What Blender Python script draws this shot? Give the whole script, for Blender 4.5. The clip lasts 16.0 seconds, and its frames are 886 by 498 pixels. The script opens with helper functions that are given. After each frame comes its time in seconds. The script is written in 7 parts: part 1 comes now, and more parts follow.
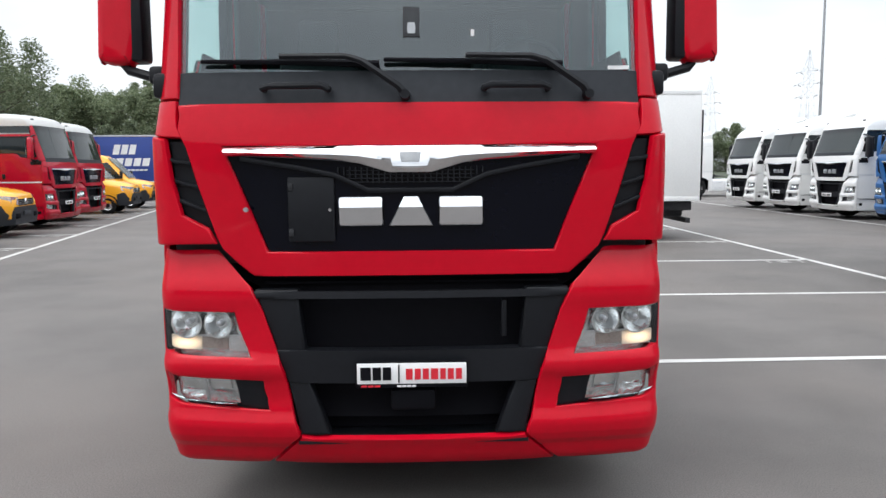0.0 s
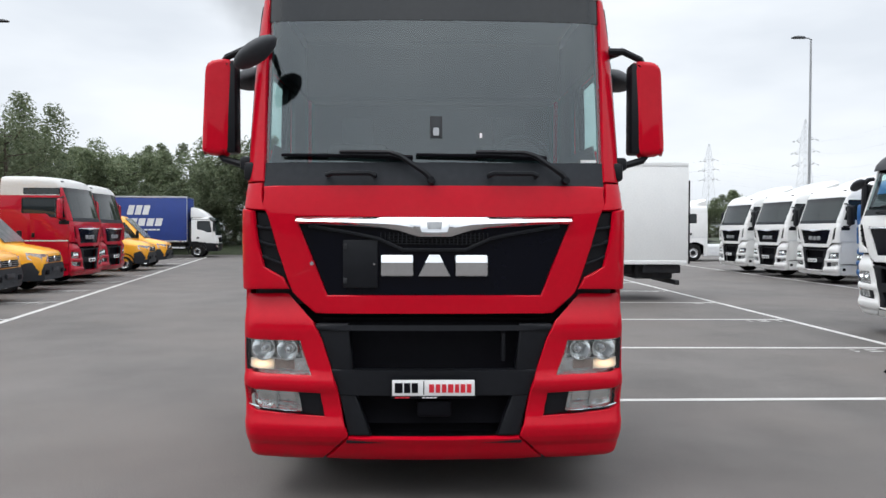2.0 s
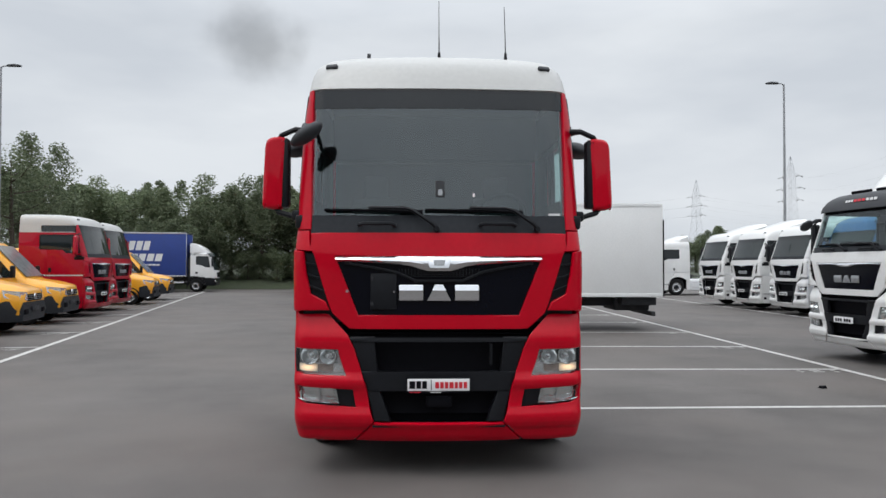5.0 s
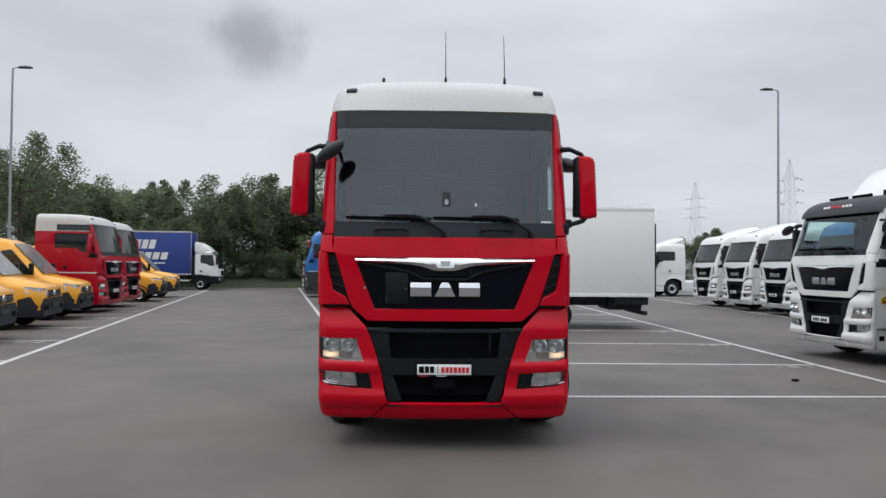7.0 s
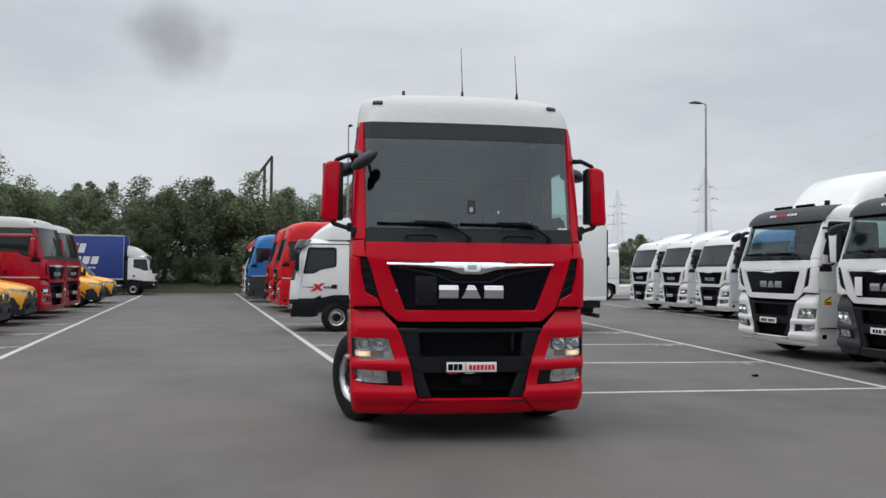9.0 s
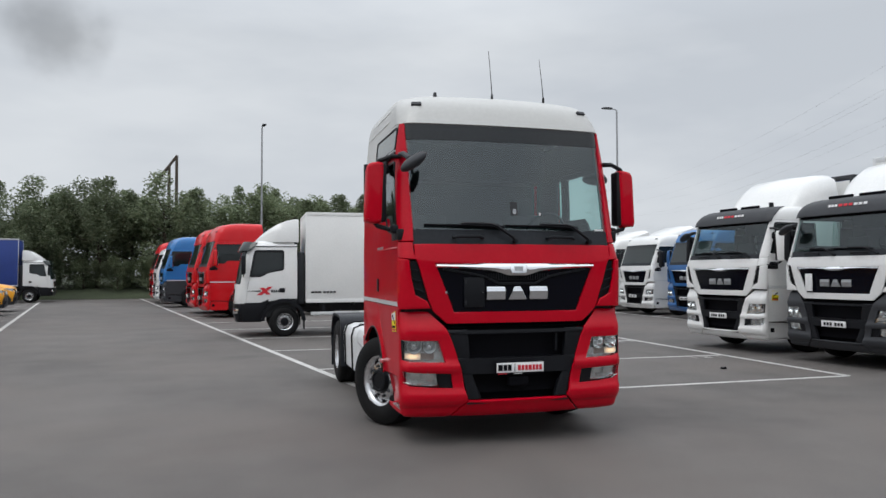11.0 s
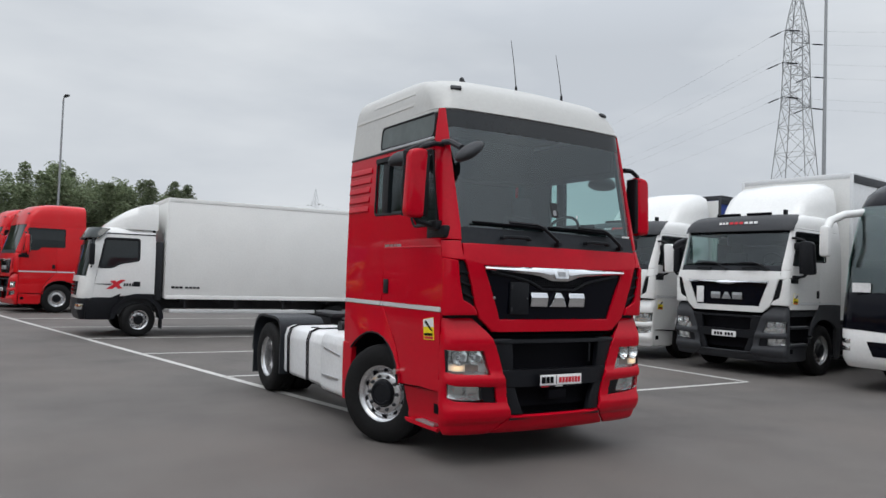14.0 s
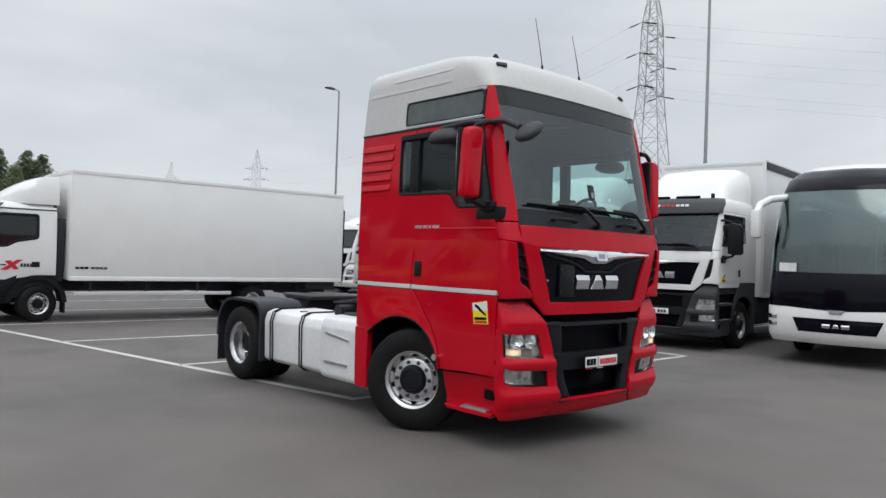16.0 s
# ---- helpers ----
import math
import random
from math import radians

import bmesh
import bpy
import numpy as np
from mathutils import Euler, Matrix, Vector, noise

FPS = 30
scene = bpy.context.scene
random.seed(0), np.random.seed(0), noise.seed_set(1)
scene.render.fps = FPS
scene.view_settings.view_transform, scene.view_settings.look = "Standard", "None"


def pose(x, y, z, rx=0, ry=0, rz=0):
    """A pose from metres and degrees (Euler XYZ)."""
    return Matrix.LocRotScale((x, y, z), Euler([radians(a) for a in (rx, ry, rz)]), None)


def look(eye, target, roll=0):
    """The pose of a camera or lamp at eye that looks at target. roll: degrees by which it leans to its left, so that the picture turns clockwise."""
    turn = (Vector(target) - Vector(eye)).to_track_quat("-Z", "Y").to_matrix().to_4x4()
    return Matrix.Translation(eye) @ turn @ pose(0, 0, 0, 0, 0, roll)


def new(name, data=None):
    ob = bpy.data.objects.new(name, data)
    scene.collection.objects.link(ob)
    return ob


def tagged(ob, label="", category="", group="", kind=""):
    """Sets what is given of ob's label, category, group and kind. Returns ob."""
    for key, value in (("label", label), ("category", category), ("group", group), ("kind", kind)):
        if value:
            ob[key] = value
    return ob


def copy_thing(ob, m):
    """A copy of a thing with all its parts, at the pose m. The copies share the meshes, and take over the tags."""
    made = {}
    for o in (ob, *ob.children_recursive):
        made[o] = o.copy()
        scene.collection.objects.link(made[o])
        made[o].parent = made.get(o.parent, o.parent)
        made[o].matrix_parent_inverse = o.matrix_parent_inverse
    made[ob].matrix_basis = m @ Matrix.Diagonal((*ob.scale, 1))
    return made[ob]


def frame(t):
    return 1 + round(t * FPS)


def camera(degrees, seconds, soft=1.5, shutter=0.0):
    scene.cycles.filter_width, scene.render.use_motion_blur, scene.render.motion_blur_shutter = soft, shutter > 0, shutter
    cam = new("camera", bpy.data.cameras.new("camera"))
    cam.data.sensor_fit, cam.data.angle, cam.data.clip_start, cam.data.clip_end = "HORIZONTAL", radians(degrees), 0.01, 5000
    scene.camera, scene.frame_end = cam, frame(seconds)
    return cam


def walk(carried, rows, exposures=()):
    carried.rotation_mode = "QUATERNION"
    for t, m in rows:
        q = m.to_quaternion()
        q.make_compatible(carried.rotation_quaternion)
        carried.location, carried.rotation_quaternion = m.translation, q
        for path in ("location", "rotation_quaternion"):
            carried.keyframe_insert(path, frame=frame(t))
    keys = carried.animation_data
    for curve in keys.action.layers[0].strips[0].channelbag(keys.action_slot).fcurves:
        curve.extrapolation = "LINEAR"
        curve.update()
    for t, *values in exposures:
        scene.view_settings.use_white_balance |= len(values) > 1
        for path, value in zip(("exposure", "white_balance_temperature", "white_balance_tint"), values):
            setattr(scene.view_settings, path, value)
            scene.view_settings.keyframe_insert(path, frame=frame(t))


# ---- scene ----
cam = camera(61.9, 16.0)
PATH = [
    (0, (0.081, -3.482, 1.759), (0.12, -1.494, 1.543), -0.5),
    (0.5, (0.082, -3.76, 1.756), (0.085, -1.766, 1.593), -0.3),
    (1, (0.063, -4.065, 1.772), (0.02, -2.07, 1.637), 0.4),
    (1.5, (-0.019, -4.389, 1.767), (-0.012, -2.39, 1.682), 0.1),
    (2, (-0.03, -4.678, 1.78), (0.006, -2.679, 1.732), 0.1),
    (2.5, (-0.034, -4.965, 1.781), (0.005, -2.966, 1.762), 0.7),
    (3, (-0.078, -5.199, 1.793), (-0.046, -3.201, 1.863), 0.7),
    (3.5, (-0.131, -5.427, 1.781), (-0.079, -3.428, 1.813), -0.2),
    (4, (-0.135, -5.674, 1.788), (-0.067, -3.676, 1.838), -0.1),
    (6.5, (-0.208, -7.008, 1.781), (-0.161, -5.009, 1.822), 0.5),
    (7, (-0.247, -7.169, 1.788), (-0.185, -5.171, 1.835), 0.5),
    (7.5, (-0.409, -7.338, 1.788), (-0.339, -5.34, 1.846), 0.2),
    (8, (-0.619, -7.469, 1.784), (-0.531, -5.471, 1.812), 0.2),
    (8.5, (-0.921, -7.501, 1.768), (-0.765, -5.508, 1.82), 0.1),
    (9, (-1.295, -7.541, 1.766), (-1.034, -5.559, 1.828), 0.5),
    (9.5, (-1.731, -7.557, 1.784), (-1.39, -5.587, 1.822), -0.2),
    (12, (-3.467, -6.728, 1.757), (-2.754, -4.863, 1.877), 0.6),
    (12.5, (-3.809, -6.425, 1.758), (-2.989, -4.606, 1.899), 0.9),
    (13, (-4.121, -6.157, 1.746), (-3.238, -4.366, 1.861), 2.0),
    (13.5, (-4.418, -5.858, 1.75), (-3.481, -4.092, 1.82), 1.9),
    (14, (-4.774, -5.583, 1.756), (-3.73, -3.879, 1.83), 1.9),
    (14.5, (-5.084, -5.294, 1.74), (-3.98, -3.628, 1.804), 1.9),
    (15, (-5.388, -4.984, 1.741), (-4.209, -3.369, 1.782), 1.5),
    (15.5, (-5.749, -4.673, 1.75), (-4.458, -3.147, 1.778), 1.9),
    (16, (-6.038, -4.35, 1.744), (-4.693, -2.87, 1.77), 1.9),
]
walk(cam, [(t, look(eye, target, roll)) for t, eye, target, roll in PATH],
     exposures=[(0, 0.72), (1.5, 0.60), (2.5, 0.41), (3.5, 0.22), (4.5, 0.16), (7, 0.04), (9, 0.0), (12.5, 0.0), (14.5, 0.02), (16, 0.08)])

# ---------------------------------------------------------------- light
world = bpy.data.worlds.new("overcast_sky")
scene.world = world
world.use_nodes = True
wn, wl = world.node_tree.nodes, world.node_tree.links
wn.clear()


def wnode(kind, **inputs):
    nd = wn.new(kind)
    for key, value in inputs.items():
        nd.inputs[key].default_value = value
    return nd


w_out = wnode("ShaderNodeOutputWorld")
w_bg = wnode("ShaderNodeBackground", Strength=0.1)
w_sky = wnode("ShaderNodeTexSky")
w_sky.sky_type = "NISHITA"
w_sky.sun_disc = False
w_sky.sun_elevation, w_sky.sun_rotation = radians(60), radians(232)
w_sky.air_density, w_sky.dust_density, w_sky.ozone_density = 1.0, 4.0, 1.0
w_grey = wnode("ShaderNodeHueSaturation", Saturation=0.12, Value=1.0)
wl.new(w_sky.outputs["Color"], w_grey.inputs["Color"])
w_tc = wnode("ShaderNodeTexCoord")
w_map = wnode("ShaderNodeMapping")
w_map.inputs["Scale"].default_value = (1.0, 1.0, 3.2)
wl.new(w_tc.outputs["Generated"], w_map.inputs["Vector"])
w_n = wnode("ShaderNodeTexNoise", Scale=2.1, Detail=5.0, Roughness=0.5)
wl.new(w_map.outputs["Vector"], w_n.inputs["Vector"])
w_ramp = wnode("ShaderNodeValToRGB")
w_ramp.color_ramp.elements[0].position, w_ramp.color_ramp.elements[1].position = 0.36, 0.62
w_ramp.color_ramp.elements[0].color = (5.75, 6.2, 6.8, 1)
w_ramp.color_ramp.elements[1].color = (7.35, 7.75, 8.2, 1)
wl.new(w_n.outputs["Fac"], w_ramp.inputs["Fac"])
# an overcast sky is brightest overhead
w_sep = wnode("ShaderNodeSeparateXYZ")
wl.new(w_tc.outputs["Generated"], w_sep.inputs["Vector"])
w_up = wnode("ShaderNodeMapRange")
w_up.inputs["From Min"].default_value, w_up.inputs["From Max"].default_value = 0.3, 1.0
w_up.inputs["To Min"].default_value, w_up.inputs["To Max"].default_value = 1.0, 2.7
wl.new(w_sep.outputs["Z"], w_up.inputs["Value"])
w_mul = wnode("ShaderNodeVectorMath")
w_mul.operation = "SCALE"
wl.new(w_ramp.outputs["Color"], w_mul.inputs[0])
wl.new(w_up.outputs["Result"], w_mul.inputs["Scale"])
# one dark ragged cloud over the trees
w_dir = wnode("ShaderNodeVectorMath")
w_dir.operation = "DISTANCE"
w_dir.inputs[1].default_value = (-0.214, 0.934, 0.285)
w_wob = wnode("ShaderNodeTexNoise", Scale=9.0, Detail=4.0)
wl.new(w_tc.outputs["Generated"], w_wob.inputs["Vector"])
w_off = wnode("ShaderNodeVectorMath")
w_off.operation = "MULTIPLY_ADD"
w_off.inputs[1].default_value = (0.12, 0.12, 0.12)
wl.new(w_wob.outputs["Color"], w_off.inputs[0])
wl.new(w_tc.outputs["Generated"], w_off.inputs[2])
w_cen = wnode("ShaderNodeVectorMath")
w_cen.operation = "SUBTRACT"
w_cen.inputs[1].default_value = (0.06, 0.06, 0.06)
wl.new(w_off.outputs["Vector"], w_cen.inputs[0])
wl.new(w_cen.outputs["Vector"], w_dir.inputs[0])
w_cloud = wnode("ShaderNodeMapRange")
w_cloud.interpolation_type = "SMOOTHSTEP"
w_cloud.inputs["From Min"].default_value, w_cloud.inputs["From Max"].default_value = 0.015, 0.078
w_cloud.inputs["To Min"].default_value, w_cloud.inputs["To Max"].default_value = 0.60, 1.0
wl.new(w_dir.outputs["Value"], w_cloud.inputs["Value"])
w_mul2 = wnode("ShaderNodeVectorMath")
w_mul2.operation = "SCALE"
wl.new(w_mul.outputs["Vector"], w_mul2.inputs[0])
wl.new(w_cloud.outputs["Result"], w_mul2.inputs["Scale"])
w_mix = wnode("ShaderNodeMix")
w_mix.data_type = "RGBA"
w_mix.inputs[0].default_value = 0.88
wl.new(w_grey.outputs["Color"], w_mix.inputs[6])
wl.new(w_mul2.outputs["Vector"], w_mix.inputs[7])
wl.new(w_mix.outputs[2], w_bg.inputs["Color"])
wl.new(w_bg.outputs["Background"], w_out.inputs["Surface"])

sun = new("sun", bpy.data.lights.new("sun", "SUN"))
sun.data.energy, sun.data.angle, sun.data.color = 0.65, radians(36), (1.0, 0.97, 0.93)
sun.matrix_world = pose(0, 0, 30, 30, 0, -52)

# ---------------------------------------------------------------- materials


def mat(name, color, rough=0.5, metal=0.0, coat=0.0, vary=0.12, scale=6.0, bump=0.0, bscale=120.0, dirt=0.0, spec=0.5, random_obj=0.0):
    """A surface of one base colour with stains at two scales, fine relief and, if asked, dusty dirt."""
    m = bpy.data.materials.new(name)
    m.use_nodes = True
    nt = m.node_tree
    b = nt.nodes["Principled BSDF"]
    b.inputs["Roughness"].default_value = rough
    b.inputs["Metallic"].default_value = metal
    b.inputs["Coat Weight"].default_value = coat
    b.inputs["Coat Roughness"].default_value = 0.03
    b.inputs["Specular IOR Level"].default_value = spec
    tc = nt.nodes.new("ShaderNodeTexCoord")
    n1 = nt.nodes.new("ShaderNodeTexNoise")
    n1.inputs["Scale"].default_value, n1.inputs["Detail"].default_value = scale * 0.25, 6.0
    n2 = nt.nodes.new("ShaderNodeTexNoise")
    n2.inputs["Scale"].default_value, n2.inputs["Detail"].default_value = scale * 4.0, 4.0
    for n in (n1, n2):
        nt.links.new(tc.outputs["Object"], n.inputs["Vector"])
    add = nt.nodes.new("ShaderNodeMath")
    nt.links.new(n1.outputs["Fac"], add.inputs[0])
    nt.links.new(n2.outputs["Fac"], add.inputs[1])
    mr = nt.nodes.new("ShaderNodeMapRange")
    mr.inputs["From Min"].default_value, mr.inputs["From Max"].default_value = 0.7, 1.3
    mr.inputs["To Min"].default_value, mr.inputs["To Max"].default_value = 1.0 - vary, 1.0 + vary
    nt.links.new(add.outputs[0], mr.inputs["Value"])
    sc = nt.nodes.new("ShaderNodeVectorMath")
    sc.operation = "SCALE"
    sc.inputs[0].default_value = color
    last = mr.outputs["Result"]
    if random_obj:
        oi = nt.nodes.new("ShaderNodeObjectInfo")
        r2 = nt.nodes.new("ShaderNodeMapRange")
        r2.inputs["To Min"].default_value, r2.inputs["To Max"].default_value = 1 - random_obj, 1 + random_obj
        nt.links.new(oi.outputs["Random"], r2.inputs["Value"])
        mu = nt.nodes.new("ShaderNodeMath")
        mu.operation = "MULTIPLY"
        nt.links.new(last, mu.inputs[0])
        nt.links.new(r2.outputs["Result"], mu.inputs[1])
        last = mu.outputs[0]
    nt.links.new(last, sc.inputs["Scale"])
    col = sc.outputs["Vector"]
    if dirt:
        n3 = nt.nodes.new("ShaderNodeTexNoise")
        n3.inputs["Scale"].default_value, n3.inputs["Detail"].default_value = 3.0, 8.0
        nt.links.new(tc.outputs["Object"], n3.inputs["Vector"])
        rp = nt.nodes.new("ShaderNodeMapRange")
        rp.inputs["From Min"].default_value, rp.inputs["From Max"].default_value = 0.5, 0.75
        rp.inputs["To Max"].default_value = dirt
        nt.links.new(n3.outputs["Fac"], rp.inputs["Value"])
        mx = nt.nodes.new("ShaderNodeMix")
        mx.data_type = "RGBA"
        nt.links.new(rp.outputs["Result"], mx.inputs[0])
        nt.links.new(col, mx.inputs[6])
        mx.inputs[7].default_value = (0.14, 0.13, 0.12, 1)
        col = mx.outputs[2]
    nt.links.new(col, b.inputs["Base Color"])
    rr = nt.nodes.new("ShaderNodeMapRange")
    rr.inputs["From Min"].default_value, rr.inputs["From Max"].default_value = 0.3, 0.7
    rr.inputs["To Min"].default_value, rr.inputs["To Max"].default_value = rough * 0.85, min(1.0, rough * 1.15)
    nt.links.new(n1.outputs["Fac"], rr.inputs["Value"])
    nt.links.new(rr.outputs["Result"], b.inputs["Roughness"])
    if bump:
        n4 = nt.nodes.new("ShaderNodeTexNoise")
        n4.inputs["Scale"].default_value, n4.inputs["Detail"].default_value = bscale, 3.0
        nt.links.new(tc.outputs["Object"], n4.inputs["Vector"])
        bp = nt.nodes.new("ShaderNodeBump")
        bp.inputs["Strength"].default_value, bp.inputs["Distance"].default_value = bump, 0.01
        nt.links.new(n4.outputs["Fac"], bp.inputs["Height"])
        nt.links.new(bp.outputs["Normal"], b.inputs["Normal"])
    return m


def glass(name, tint, gloss=1.0, rough=0.0):
    """Thin pane: tinted see-through with a mirror sheen that grows at grazing angles."""
    m = bpy.data.materials.new(name)
    m.use_nodes = True
    nt = m.node_tree
    nt.nodes.remove(nt.nodes["Principled BSDF"])
    out = nt.nodes["Material Output"]
    tr = nt.nodes.new("ShaderNodeBsdfTransparent")
    tr.inputs["Color"].default_value = (*tint, 1)
    gl = nt.nodes.new("ShaderNodeBsdfGlossy")
    gl.inputs["Roughness"].default_value = rough
    gl.inputs["Color"].default_value = (0.90, 0.97, 1.0, 1)
    fr = nt.nodes.new("ShaderNodeLayerWeight")
    fr.inputs["Blend"].default_value = 0.5
    pw = nt.nodes.new("ShaderNodeMath")
    pw.operation = "POWER"
    pw.inputs[1].default_value = 5.0
    nt.links.new(fr.outputs["Facing"], pw.inputs[0])
    mu = nt.nodes.new("ShaderNodeMath")
    mu.operation, mu.use_clamp = "MULTIPLY_ADD", True
    mu.inputs[1].default_value, mu.inputs[2].default_value = 0.9, 0.042 * gloss
    nt.links.new(pw.outputs[0], mu.inputs[0])
    mx = nt.nodes.new("ShaderNodeMixShader")
    nt.links.new(mu.outputs[0], mx.inputs["Fac"])
    nt.links.new(tr.outputs[0], mx.inputs[1])
    nt.links.new(gl.outputs[0], mx.inputs[2])
    nt.links.new(mx.outputs[0], out.inputs["Surface"])
    return m


def glow(name, color, strength):
    m = bpy.data.materials.new(name)
    m.use_nodes = True
    b = m.node_tree.nodes["Principled BSDF"]
    b.inputs["Base Color"].default_value = (*color, 1)
    b.inputs["Emission Color"].default_value = (*color, 1)
    b.inputs["Emission Strength"].default_value = strength
    return m


RED = mat("red_paint", (0.50, 0.001, 0.014), 0.45, coat=0.42, spec=0.04, vary=0.05, dirt=0.03)
RED_D = mat("dark_red_paint", (0.40, 0.002, 0.018), 0.45, coat=0.7, spec=0.1, vary=0.06, dirt=0.05)
RED_B = mat("bright_red_paint", (0.60, 0.006, 0.012), 0.45, coat=0.6, spec=0.1, vary=0.05, dirt=0.05)
WHITE = mat("white_paint", (0.77, 0.77, 0.76), 0.35, coat=0.5, vary=0.05, dirt=0.05)
CREAM = mat("off_white_roof_paint", (0.50, 0.497, 0.48), 0.45, coat=0.2, vary=0.05, dirt=0.08)
BLUE = mat("blue_paint", (0.010, 0.155, 0.44), 0.35, coat=0.5, vary=0.06)
NAVY = mat("deep_blue_paint", (0.01, 0.10, 0.30), 0.35, coat=0.5, vary=0.06)
YELLOW = mat("yellow_paint", (0.85, 0.38, 0.015), 0.35, coat=0.5, vary=0.05)
BLACK = mat("black_gloss_panel", (0.0025, 0.003, 0.0065), 0.12, spec=0.16, vary=0.1)
PLASTIC = mat("black_plastic", (0.0075, 0.0083, 0.0108), 0.45, spec=0.22, vary=0.15, bump=0.15, bscale=400)
GREYPL = mat("dark_grey_plastic", (0.035, 0.037, 0.042), 0.55, spec=0.35, vary=0.12, bump=0.15, bscale=400)
LINER = mat("grey_cab_lining", (0.045, 0.048, 0.052), 0.85, vary=0.15)
DARK = mat("dark_interior", (0.025, 0.027, 0.03), 0.8, vary=0.2)
SEATM = mat("grey_seat_cloth", (0.05, 0.05, 0.055), 0.9, vary=0.2)
RUBBER = mat("tyre_rubber", (0.0075, 0.0075, 0.008), 0.7, vary=0.25, bump=0.3, bscale=200, dirt=0.04, spec=0.2)
CHROME = mat("chrome", (0.75, 0.76, 0.78), 0.07, metal=1.0, vary=0.04)
SILVER = mat("brushed_aluminium", (0.62, 0.63, 0.65), 0.32, metal=1.0, vary=0.1, bump=0.05)
RIM = mat("silver_rim", (0.66, 0.66, 0.67), 0.24, metal=0.85, vary=0.12, dirt=0.2)
TRIMS = mat("pale_silver_trim", (0.66, 0.67, 0.68), 0.35, metal=0.2, vary=0.06)
TANK = mat("silver_tank_paint", (0.78, 0.79, 0.80), 0.4, metal=0.15, vary=0.08, dirt=0.12)
STEEL = mat("galvanised_steel", (0.33, 0.34, 0.35), 0.55, metal=0.6, vary=0.15)
CHASSIS = mat("chassis_grey", (0.022, 0.023, 0.026), 0.6, vary=0.3, dirt=0.12, spec=0.3)
BOXW = mat("white_box_panel", (0.80, 0.80, 0.785), 0.45, vary=0.04, dirt=0.05)
TARP = mat("blue_tarpaulin", (0.02, 0.05, 0.24), 0.5, vary=0.12, bump=0.3, bscale=8)
TARPW = mat("white_tarpaulin", (0.62, 0.63, 0.64), 0.5, vary=0.08, bump=0.3, bscale=8)
MIRROR = mat("mirror_glass", (0.8, 0.82, 0.84), 0.02, metal=1.0, vary=0.02)
REFL = mat("lamp_reflector", (0.80, 0.81, 0.80), 0.06, metal=1.0, vary=0.1, scale=30, bump=0.22, bscale=45)
PLATEW = mat("plate_white", (0.8, 0.8, 0.8), 0.4, vary=0.03)
# print and small black parts, also sheets whose near-black stands for shade
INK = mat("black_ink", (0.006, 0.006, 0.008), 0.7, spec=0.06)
INKR = mat("red_ink", (0.6, 0.015, 0.03), 0.5)
WHITEINK = mat("white_ink", (0.75, 0.75, 0.75), 0.5)
STICKY = mat("yellow_sticker", (0.85, 0.68, 0.01), 0.5)
LAMPON = glow("lit_side_lamp", (1.0, 0.70, 0.40), 0.75)
# the bulb shines through ribbed plastic: brightest at its middle
ln, ll = LAMPON.node_tree.nodes, LAMPON.node_tree.links
l_tc, l_map, l_gr, l_mr = (ln.new(k) for k in ("ShaderNodeTexCoord", "ShaderNodeMapping", "ShaderNodeTexGradient", "ShaderNodeMapRange"))
l_map.inputs["Location"].default_value = (-0.85, 0, -0.85)
l_map.inputs["Scale"].default_value = (1.7, 0, 1.7)
l_gr.gradient_type = "SPHERICAL"
l_mr.inputs["From Max"].default_value = 0.8
l_mr.inputs["To Min"].default_value, l_mr.inputs["To Max"].default_value = 0.06, 1.1
ll.new(l_tc.outputs["Generated"], l_map.inputs["Vector"])
ll.new(l_map.outputs["Vector"], l_gr.inputs["Vector"])
ll.new(l_gr.outputs["Fac"], l_mr.inputs["Value"])
ll.new(l_mr.outputs["Result"], ln["Principled BSDF"].inputs["Emission Strength"])
ln["Principled BSDF"].inputs["Base Color"].default_value = (0.45, 0.40, 0.34, 1)
AMBER = mat("smoked_indicator_lens", (0.30, 0.25, 0.22), 0.2, metal=0.3, vary=0.25, scale=25)
GLASS = glass("windscreen_glass", (0.43, 0.60, 0.585), 2.3, 0.04)
GLASSN = glass("lorry_windscreen_glass", (0.42, 0.55, 0.54), 1.5, 0.15)
BANDG = mat("black_glazed_band", (0.012, 0.014, 0.016), 0.06, spec=0.42, vary=0.1)
GLASSD = glass("tinted_window_glass", (0.88, 0.98, 0.96), 0.9)
LENS = glass("clear_lamp_lens", (0.95, 0.96, 0.97), 1.2)
GLASSF = mat("dark_far_glass", (0.014, 0.021, 0.021), 0.05, vary=0.25, scale=2.0, spec=0.6)
LAMPIN = mat("lamp_housing_silver", (0.62, 0.63, 0.62), 0.22, metal=0.75, vary=0.3, scale=20, bump=0.5, bscale=45)
COACHG = glass("coach_windscreen_glass", (0.40, 0.53, 0.50), 2.4, 0.12)
UPPERG = mat("grey_green_side_glass", (0.075, 0.092, 0.088), 0.08, vary=0.2, scale=1.5, spec=0.5)
BUMPER = mat("blue_black_bumper_plastic", (0.02, 0.023, 0.028), 0.5, spec=0.25, vary=0.15, bump=0.15, bscale=300)
# van windscreen: pale reflection painted into an opaque grey base
VANG = mat("van_window_glass", (0.19, 0.20, 0.205), 0.15, vary=0.25, scale=1.5, spec=0.7)
DOORG = mat("black_door_glass", (0.012, 0.017, 0.019), 0.05, vary=0.2, spec=0.45)
LINE = mat("road_line_white", (0.52, 0.51, 0.49), 0.8, vary=0.12, scale=3, dirt=0.35)
